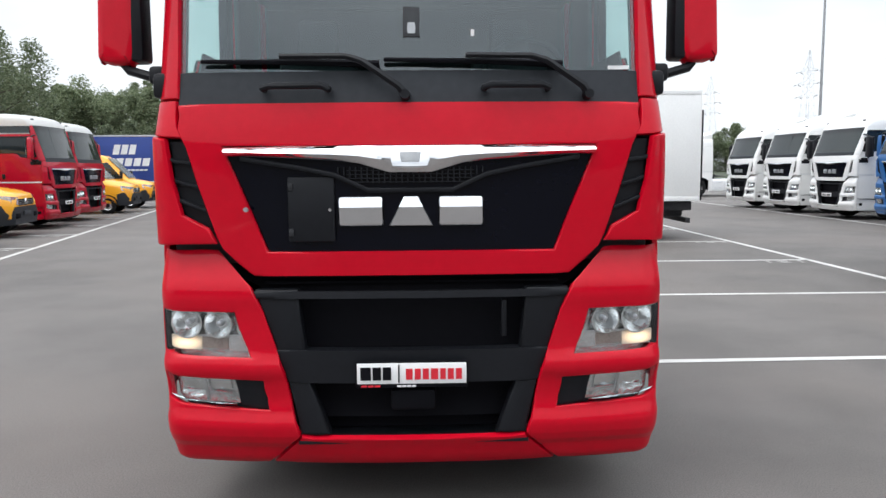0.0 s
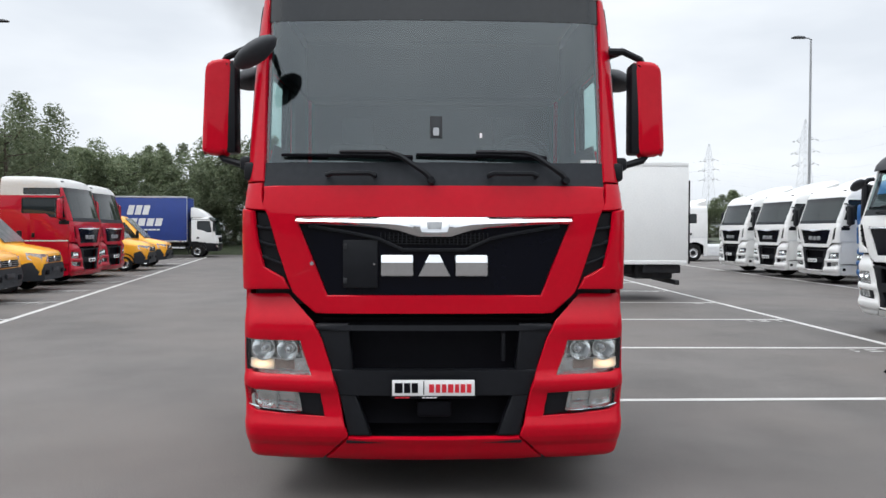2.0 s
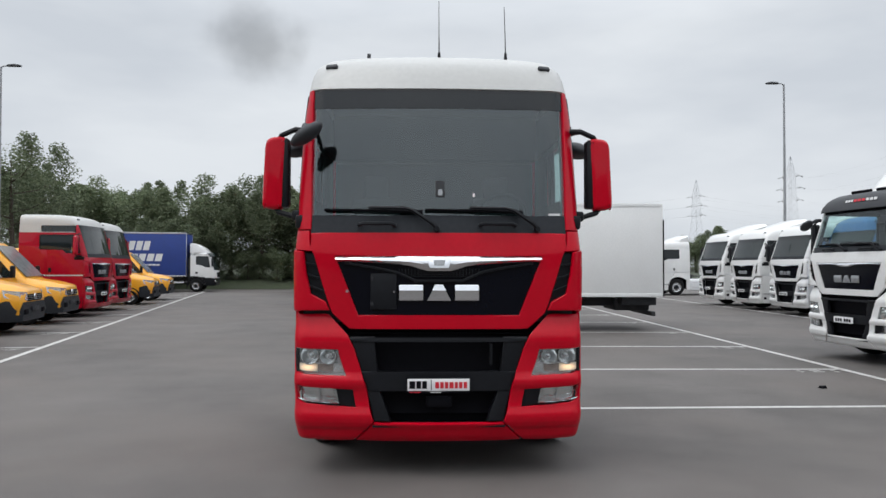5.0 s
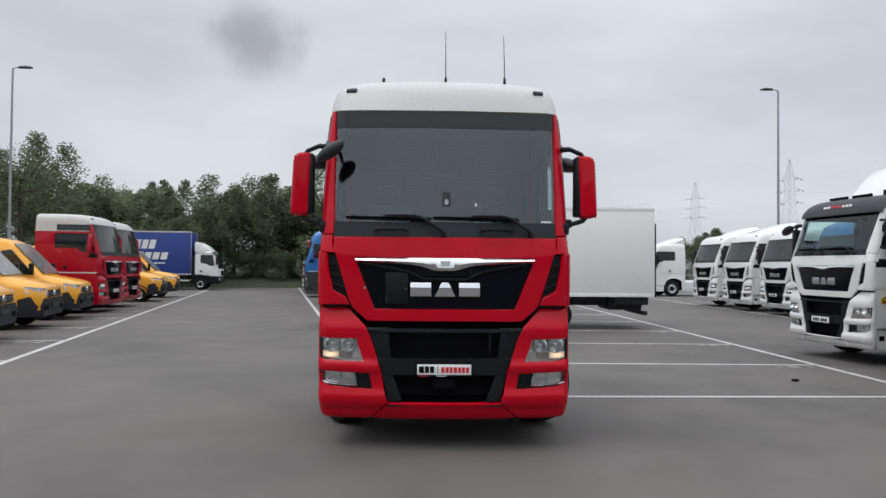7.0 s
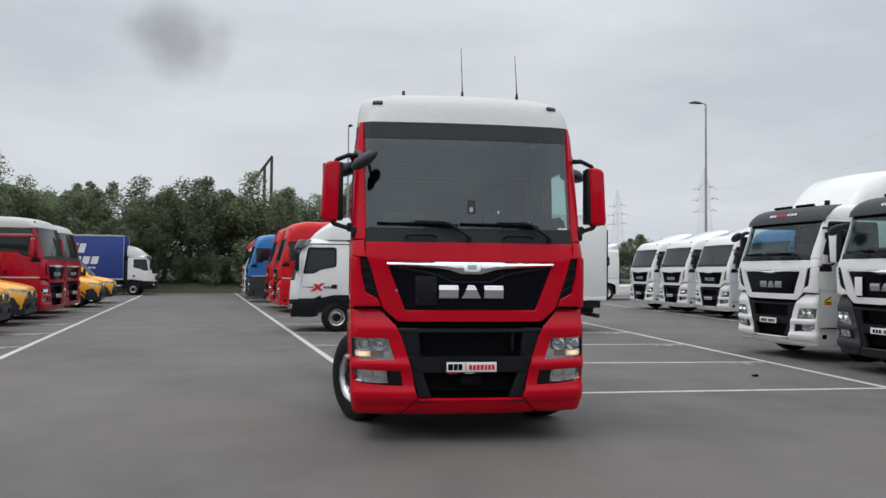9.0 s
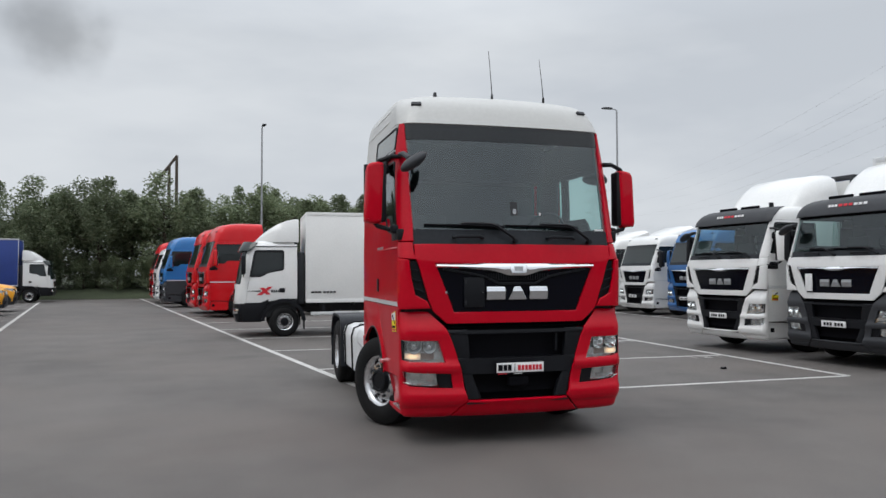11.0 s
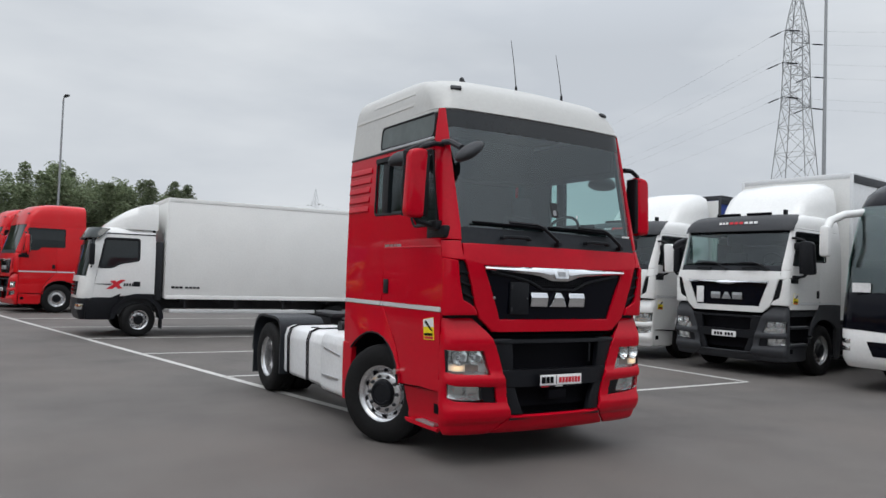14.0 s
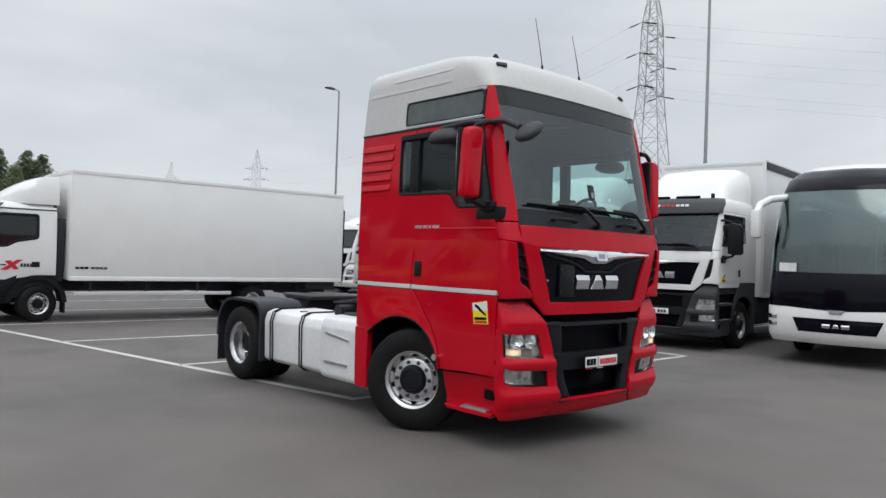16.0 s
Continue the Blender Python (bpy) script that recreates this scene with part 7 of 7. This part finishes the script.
    restretch(root, [0, 0.2, 0.3, 1.0, 1.66, 3.28, 9], [0, 0.3, 0.40, 1.06, 1.72, 3.29, 9], 1e9, ("wheel", "rim", "hub"))
    return root

# ---------------------------------------------------------------- other vehicles, placed by their front's middle
FACE_L = 90 + LANE        # left bays look over the lane
FACE_R = -90 + 6.5        # right rows look back at it


def facing(x, y, rz):
    return pose(x, y, 0, 0, 0, rz)


red_left = tractor(facing(*left(21.2, -1.15).xy, FACE_L - 8), "red tractor unit with white high roof beside yellow vans", RED_D, CREAM, "trucks in the left bays", top=3.18, roof_z=3.56, detail=0, plate="dark", sticker=False)
copy_thing(red_left, facing(*left(24.8, -1.15).xy, FACE_L - 8))
v0 = van(facing(*left(14.3, -1.35).xy, FACE_L), "yellow panel van with dark grey bumper, parked", "yellow vans")
for u, v in ((10.4, -1.35), (17.9, -1.35), (29.6, -0.6), (33.8, -0.5)):
    copy_thing(v0, facing(*left(u, v).xy, FACE_L))
blue_box = light_lorry(facing(*left(47.0, 0.9).xy, FACE_L - 3), "white lorry with a blue tarpaulin body by the trees", "", TARP, 7.2, 4.05, 1.05, SILVER, False, 1.27)
bx = -1.285
for y0, wd, z, h, n in ((4.4, 1.35, 3.15, 0.62, 3), (3.6, 3.1, 2.35, 0.5, 6)):
    bars(blue_box, "tarpaulin_lettering", pose(bx, y0 + wd / 2, z, 0, 0, -90), wd, h, WHITEINK, ([3, 0.8] * n)[:-1], "white lettering blocks", 0.25)
bars(blue_box, "tarpaulin_lettering", pose(bx, 4.5, 1.85, 0, 0, -90), 1.5, 0.1, WHITEINK, ([3, 0.8] * 6)[:-1], "small white lettering", 0.2)

W1 = tractor(facing(7.85, 7.45, FACE_R), "white lorry with dark sun visor and white bumper", WHITE, WHITE, "lorries in the right row", top=2.96, roof_z=3.28, upper=False, detail=0, plate="dark", visor=GREYPL, mirrors=WHITE, hitch=False, cabin=True)
lorry_body(W1, 4.02, 2.75, 9.8, 1.1, 3.98, TARP, GREYPL)
W2 = tractor(facing(8.05, 4.25, FACE_R), "white lorry with dark grey bumper and sun visor", WHITE, WHITE, "lorries in the right row", top=2.96, roof_z=3.28, upper=False, detail=0, plate="dark", visor=GREYPL, bump=GREYPL, lower=GREYPL, mirrors=PLASTIC, sticker_up=0.275, hitch=False, cabin=True)
bm = bmesh.new()
prism(bm, [(-0.66, 1.40), (-0.50, 1.40), (-0.50, 1.74), (-0.66, 1.74)], "y", -0.02, 0.0, 0.004)
part("grille_card", bm, WHITEINK, W2, "white card on the grille")
lorry_body(W2, 4.02, 2.75, 9.8, 1.1, 4.25, TARPW, TRIMS, fw=1.04)
coach(facing(8.25, 0.75, FACE_R + 2), "white coach with a huge dark windscreen beside lorries")
w_far = tractor(facing(13.3, 27.9, FACE_R - 3), "white tractor unit with a tall roof fairing", WHITE, WHITE, "white trucks in a row", top=2.95, roof_z=3.40, upper=False, detail=0, plate="dark", sticker=False, mirrors=PLASTIC)
bm = bmesh.new()
st = []
for t in range(7):
    u = t / 6
    zt = 3.34 + 0.42 * u ** 0.8
    wv = 0.75 + 0.3 * min(1, 2 * u)
    st.append([(-wv, 1.1 + 1.2 * u, 3.25), (-wv, 1.1 + 1.2 * u, zt - 0.1), (-wv * 0.8, 1.1 + 1.2 * u, zt), (0, 1.1 + 1.2 * u, zt + 0.02), (wv * 0.8, 1.1 + 1.2 * u, zt), (wv, 1.1 + 1.2 * u, zt - 0.1), (wv, 1.1 + 1.2 * u, 3.25)])
loft(bm, st)
part("roof_fairing", bm, WHITE, w_far, "white roof air deflector", sharp=60)
for x, y in ((13.35, 24.4), (13.4, 20.9), (14.3, 40.6)):
    copy_thing(w_far, facing(x, y, FACE_R - 3))
tractor(facing(13.5, 17.3, FACE_R - 3), "blue tractor unit in the row of white trucks", NAVY, BLUE, "white trucks in a row", top=2.95, roof_z=3.5, upper=False, detail=0, plate="dark", sticker=False)
red_mid = tractor(facing(-4.33, 25.0, -79), "bright red tractor unit with red roof", RED_B, RED_B, "trucks in the middle bays", top=3.1, roof_z=3.88, upper=False, detail=0, plate="dark", sticker=False)
copy_thing(red_mid, facing(-5.0, 28.4, -79))
blue_mid = tractor(facing(-6.85, 35.3, -79), "blue lorry with dark bumper and blue body", BLUE, BLUE, "trucks in the middle bays", top=3.1, roof_z=3.8, upper=False, bump=GREYPL, lower=GREYPL, detail=0, plate="dark", sticker=False)
lorry_body(blue_mid, 0, 2.75, 5.6, 1.1, 4.2, BLUE, GREYPL, BLUE)
copy_thing(w_far, facing(-7.68, 40.2, -79))
copy_thing(red_mid, facing(-8.25, 43.7, -79))
light_lorry(facing(-2.95, 15.32, -91.0), "white light lorry with a long plain cargo box", "", BOXW, 7.45, 3.52, steer=12)

# ---------------------------------------------------------------- lamps, pylons, trees


BARK = mat("bark", (0.07, 0.055, 0.042), 0.9, vary=0.3, scale=20, bump=0.6, bscale=40)


def lamp_post(x, y, h, rz, label):
    root = thing("street_lamp", label, "street lamp", pose(x, y, 0, 0, 0, rz), "lamp posts")
    bm = bmesh.new()
    tube(bm, [(0, 0, 0), (0, 0, 0.9)], 0.11, 12)
    tube(bm, [(0, 0, 0.85), (0, 0, h * 0.5), (0, 0, h)], 0.095, 12, 0.05)
    part("pole", bm, STEEL, root, "tapered galvanised pole")
    bm = bmesh.new()
    tube(bm, [(0, 0, h - 0.05), (0.12, 0, h + 0.04), (0.35, 0, h + 0.06)], 0.035, 8)
    part("arm", bm, STEEL, root)
    bm = bmesh.new()
    st = []
    for u, w, t in ((0.3, 0.05, 0.04), (0.4, 0.12, 0.08), (0.75, 0.16, 0.1), (1.0, 0.13, 0.06), (1.08, 0.05, 0.03)):
        st.append([(u, -w, h + 0.05), (u, -w * 0.6, h + 0.05 + t), (u, w * 0.6, h + 0.05 + t), (u, w, h + 0.05), (u, w * 0.7, h + 0.02), (u, -w * 0.7, h + 0.02)])
    loft(bm, st)
    part("lamp_head", bm, GREYPL, root, "flat grey lantern head")
    return root


lamp_post(20.95, 35.9, 12.4, 180, "tall galvanised lamp post by the white trucks")
lamp_post(-22.6, 33.7, 12.4, 0, "tall galvanised lamp post among trees behind the vans")
lamp_post(-1.2, 47.7, 12.4, -80, "tall galvanised lamp post at the lane's end")
lamp_post(23.5, 11.6, 15.0, 20, "tall grey lamp mast behind the parked lorries")


def strut(bm, a, b, t):
    """A thin square bar of lattice work."""
    a, b = Vector(a), Vector(b)
    d = (b - a).normalized()
    u = d.orthogonal().normalized() * t
    v = d.cross(u).normalized() * t
    lo = [bm.verts.new(a + s) for s in (u, v, -u, -v)]
    hi = [bm.verts.new(b + s) for s in (u, v, -u, -v)]
    for i in range(4):
        bm.faces.new((lo[i], lo[(i + 1) % 4], hi[(i + 1) % 4], hi[i]))


def pylon(x, y, rz, scale, label, t=0.09, steel=None):
    root = thing("pylon", label, "pylon", pose(x, y, 0, 0, 0, rz) @ Matrix.Scale(scale, 4), "power pylons")

    def half(z):
        return float(np.interp(z, [0, 20, 32, 45, 53], [4.4, 2.7, 1.75, 1.4, 0.12]))
    bm = bmesh.new()
    levels = [0, 7, 13.5, 19, 24, 28.5, 32, 35, 38, 41, 44, 47, 50, 53]
    for za, zb in zip(levels, levels[1:]):
        a, b = half(za), half(zb)
        ca = [(sx * a, sy * a, za) for sx, sy in ((-1, -1), (1, -1), (1, 1), (-1, 1))]
        cb = [(sx * b, sy * b, zb) for sx, sy in ((-1, -1), (1, -1), (1, 1), (-1, 1))]
        for i in range(4):
            j = (i + 1) % 4
            strut(bm, ca[i], cb[i], t * 1.4)
            strut(bm, ca[i], cb[j], t * 0.7)
            strut(bm, ca[j], cb[i], t * 0.7)
            if za:
                strut(bm, ca[i], ca[j], t * 0.7)
    part("tower", bm, steel or STEEL, root, "steel lattice tower", smooth=False)
    tips = []
    for z in (32.5, 38.0, 43.5):
        for s in (-1, 1):
            bm = bmesh.new()
            h, ln = half(z), 4.3 if z != 38.0 else 5.0
            tip = (s * (h + ln - 1), 0, z + 0.2)
            for sy in (-1, 1):
                strut(bm, (s * h, sy * h, z), tip, t)
                strut(bm, (s * half(z + 2), sy * half(z + 2), z + 2), tip, t)
                for k in (0.33, 0.66):
                    p = Vector((s * h, sy * h, z)).lerp(Vector(tip), k)
                    q = Vector((s * half(z + 2), sy * half(z + 2), z + 2)).lerp(Vector(tip), k)
                    strut(bm, p, q, t * 0.6)
            for k in (0.33, 0.66):
                strut(bm, Vector((s * h, -h, z)).lerp(Vector(tip), k), Vector((s * h, h, z)).lerp(Vector(tip), k), t * 0.6)
            arm = part("cross_arm", bm, steel or STEEL, root, smooth=False)
            for sy in (-1, 1):
                bm = bmesh.new()
                a = Vector(tip)
                e = a + Vector((0, sy * 2.6, -0.7))
                tube(bm, [a, e], 0.035, 6)
                for k in range(9):
                    c = a.lerp(e, 0.3 + 0.07 * k)
                    tube(bm, [c, a.lerp(e, 0.3 + 0.07 * k + 0.035)], 0.125, 8)
                part("insulator", bm, INK, arm, "dark insulator string")
                tips.append((sy, e))
    return root, tips


def wire(a, b, sag, r=0.010):
    a, b = Vector(a), Vector(b)
    pts = []
    for i in range(25):
        u = i / 24
        p = a.lerp(b, u)
        p.z -= sag * 4 * u * (1 - u)
        pts.append(p)
    return tube(bmesh.new(), pts, r, 4)


big, big_tips = pylon(108.6, 68.3, 11, 1.0, "large lattice power pylon beyond the lorry park", 0.062)
# far pylons: haze painted in by paler steel and thinner struts
far1, t1 = pylon(105.5, 273.6, -66, 0.66, "distant lattice power pylon on the skyline", 0.04, PALE)
far2, t2 = pylon(171, 330, -63, 1.0, "distant lattice power pylon on the skyline", 0.038, PALE)
bm = bmesh.new()
mb, m1, m2 = big.matrix_basis, far1.matrix_basis, far2.matrix_basis


def ends(tips, mm, sy):
    return [mm @ e for s, e in tips if s == sy]


lines = []
for a, b in zip(ends(big_tips, mb, 1), ends(t2, m2, -1)):
    lines.append((a, b, 9))
for e in ends(big_tips, mb, -1):
    lines.append((e, e + Vector((130, -180, 4)), 8))
for e in ends(t1, m1, -1):
    lines.append((e, e + Vector((-330, 60, 0)), 9))
for e in ends(t1, m1, 1):
    lines.append((e, e + Vector((300, 90, 4)), 9))
for i, (a, b, sag) in enumerate(lines):
    ob = part("power_line", wire(a, b, sag), CABLE)
    tagged(ob, "thin dark overhead power line between pylons", "power line", "power lines")

pp = thing("utility_pole", "dark timber double pole with a slanting strut", "utility pole", pose(-8.35, 59.1, 0))
for x, h in ((-0.15, 11.0), (0.45, 11.8)):
    bm = bmesh.new()
    tube(bm, [(x, 0, 0), (x, 0, h)], 0.17, 10, 0.12)
    part("post", bm, BARK, pp)
bm = bmesh.new()
tube(bm, [(-1.2, 0, 9.5), (0.5, 0, 11.9)], 0.14, 8, 0.11)
part("strut", bm, BARK, pp)

# leaves
LEAF = bpy.data.materials.new("leaves")
LEAF.use_nodes = True
nt = LEAF.node_tree
lb = nt.nodes["Principled BSDF"]
lb.inputs["Roughness"].default_value = 0.6
geo = nt.nodes.new("ShaderNodeNewGeometry")
rmp = nt.nodes.new("ShaderNodeValToRGB")
rmp.color_ramp.elements[0].color = (0.098, 0.128, 0.066, 1)
rmp.color_ramp.elements[1].color = (0.235, 0.275, 0.165, 1)
nt.links.new(geo.outputs["Random Per Island"], rmp.inputs["Fac"])
oi = nt.nodes.new("ShaderNodeObjectInfo")
lm = nt.nodes.new("ShaderNodeMapRange")
lm.inputs["To Min"].default_value, lm.inputs["To Max"].default_value = 0.8, 1.2
nt.links.new(oi.outputs["Random"], lm.inputs["Value"])
ls = nt.nodes.new("ShaderNodeVectorMath")
ls.operation = "SCALE"
nt.links.new(rmp.outputs["Color"], ls.inputs[0])
nt.links.new(lm.outputs["Result"], ls.inputs["Scale"])
nt.links.new(ls.outputs["Vector"], lb.inputs["Base Color"])
tl = nt.nodes.new("ShaderNodeBsdfTranslucent")
nt.links.new(ls.outputs["Vector"], tl.inputs["Color"])
mxs = nt.nodes.new("ShaderNodeMixShader")
mxs.inputs["Fac"].default_value = 0.42
nt.links.new(lb.outputs[0], mxs.inputs[1])
nt.links.new(tl.outputs[0], mxs.inputs[2])
nt.links.new(mxs.outputs[0], nt.nodes["Material Output"].inputs["Surface"])


def tree(seed, h, spread, label, leaves=14000):
    """A tapered trunk with limbs, and a ragged crown of small leaf sprays round the limbs' ends."""
    rng = random.Random(seed)
    root = thing("tree", label, "tree", None, "trees round the lorry park")
    bm = bmesh.new()
    top = Vector((rng.uniform(-0.4, 0.4), rng.uniform(-0.4, 0.4), h * 0.86))
    trunk = [Vector((0, 0, -0.1)), Vector((rng.uniform(-0.15, 0.15), rng.uniform(-0.15, 0.15), h * 0.3)), top * 0.65, top]
    tube(bm, trunk, 0.14 + h * 0.01, 8, 0.02)
    tips = [(top, 0.9)]
    for i in range(17):
        u = 0.12 + 0.8 * i / 16
        p = trunk[1].lerp(top, max(0, (u - 0.3) / 0.7)) if u > 0.3 else trunk[0].lerp(trunk[1], u / 0.3)
        a = i * 2.4 + rng.uniform(-0.5, 0.5)
        ln = spread * (0.55 + 0.6 * math.sin(math.pi * min(1, u * 0.9 + 0.12))) * rng.uniform(0.65, 1.1)
        e = p + Vector((math.cos(a) * ln, math.sin(a) * ln, ln * rng.uniform(0.3, 0.8)))
        e.z = min(e.z, h * rng.uniform(0.68, 0.9))
        mid = p.lerp(e, 0.5) + Vector((0, 0, -0.1 * ln))
        tube(bm, [p, mid, e], 0.06, 5, 0.012)
        tips += [(e, rng.uniform(0.6, 1.0)), (mid, rng.uniform(0.7, 1.1))]
        # upright shoots give the crown its ragged top
        if u > 0.35:
            q = e
            for j in range(rng.randint(2, 4)):
                q2 = q + Vector((rng.uniform(-0.15, 0.15), rng.uniform(-0.15, 0.15), h * rng.uniform(0.03, 0.06)))
                tube(bm, [q, q2], 0.014, 4, 0.008)
                tips += [(q2, 0.8 - 0.13 * j)]
                q = q2
    part("trunk", bm, BARK, root, "brown trunk with spreading limbs")
    verts, faces = [], []
    for _ in range(leaves):
        c, k = rng.choice(tips)
        d = Vector((rng.gauss(0, 1), rng.gauss(0, 1), rng.gauss(0, 0.9)))
        if d.length > 1.9:
            d *= rng.uniform(1.0, 1.9) / d.length
        p = c + d * spread * 0.25 * k
        if p.z < 0.15:
            p.z = rng.uniform(0.15, 1.2)
        s = rng.uniform(0.06, 0.14)
        u = Vector((rng.gauss(0, 1), rng.gauss(0, 1), rng.gauss(0, 0.6))).normalized()
        v = u.cross(Vector((rng.gauss(0, 1), rng.gauss(0, 1), rng.gauss(0, 1)))).normalized()
        i = len(verts)
        verts += [p - u * s, p + v * s * 0.5, p + u * s, p - v * s * 0.5]
        faces.append((i, i + 1, i + 2, i + 3))
    me = bpy.data.meshes.new("crown")
    me.from_pydata([tuple(v) for v in verts], [], faces)
    me.materials.append(LEAF)
    cr = new("crown", me)
    cr.parent = root
    tagged(cr, "loose ragged crown of grey-green leaves", kind="stuff")
    return root


kinds = [tree(3, 8.6, 2.3, "bushy grey-green willow with a ragged crown"), tree(8, 9.2, 2.6, "broad green tree with leafy limbs"), tree(21, 7.6, 2.3, "low dense green bush tree"), tree(34, 9.6, 2.0, "tall narrow green tree with gaps"),
         tree(55, 6.4, 2.4, "round-headed dark green shrub tree"), tree(77, 11.4, 3.3, "large loose-crowned tree above the vans", leaves=15000)]
rng = random.Random(11)
spots = []
for i in range(16):
    x = -33 + i * 2.75
    spots.append((x + rng.uniform(-0.8, 0.8), 55.5 + rng.uniform(-1.3, 1.3), rng.uniform(0.78, 1.06), (0, 1, 2, 3, 4)[rng.randrange(5)]))
for i in range(13):
    x = -35 + i * 3.4
    spots.append((x + rng.uniform(-0.8, 0.8), 60.5 + rng.uniform(-1.0, 1.0), rng.uniform(0.88, 1.02), rng.randrange(4)))
for u, v, k, kind in ((12, -22, 1.0, 0), (18, -23, 1.05, 1), (24, -22, 1.0, 3), (30, -24, 1.1, 0), (36, -22, 1.0, 2), (44, -19, 0.95, 4)):
    p = left(u, v)
    spots.append((p.x, p.y, k, kind))
spots += [(-26.4, 42.0, 0.88, 5), (-31.0, 42.5, 0.95, 5), (-35.5, 40.0, 0.95, 5), (-21.5, 50.5, 0.9, 4), (-18, 52, 0.85, 2), (7.6, 57.2, 0.86, 3), (9.4, 58.0, 0.74, 0)]
for i in range(15):
    spots.append((-30 + i * 2.7 + rng.uniform(-0.6, 0.6), 53.4 + rng.uniform(-0.6, 0.6), rng.uniform(0.45, 0.62), rng.choice((2, 4))))
used = set()
for n, (x, y, k, kind) in enumerate(spots):
    if y > 54.5:  # the belt of trees dips once, then goes on lower
        k *= 1.0 if x < -5 else 0.52 if x < -1.8 else 0.98
    mm = pose(x, y, 0, 0, 0, n * 77.0) @ Matrix.Diagonal((k * 1.1, k * 1.1, k, 1))
    if kind not in used:
        used.add(kind)
        kinds[kind].matrix_basis = mm
    else:
        copy_thing(kinds[kind], mm)
# far trees on the skyline behind the white trucks
for i, (x, y, k) in enumerate(((41.5, 104, 0.60), (44, 105, 0.72), (47, 106, 0.66))):
    copy_thing(kinds[(i + 1) % 4], pose(x, y, 0, 0, 0, i * 50) @ Matrix.Diagonal((k * 1.9, k * 1.9, k * 1.2, 1)))
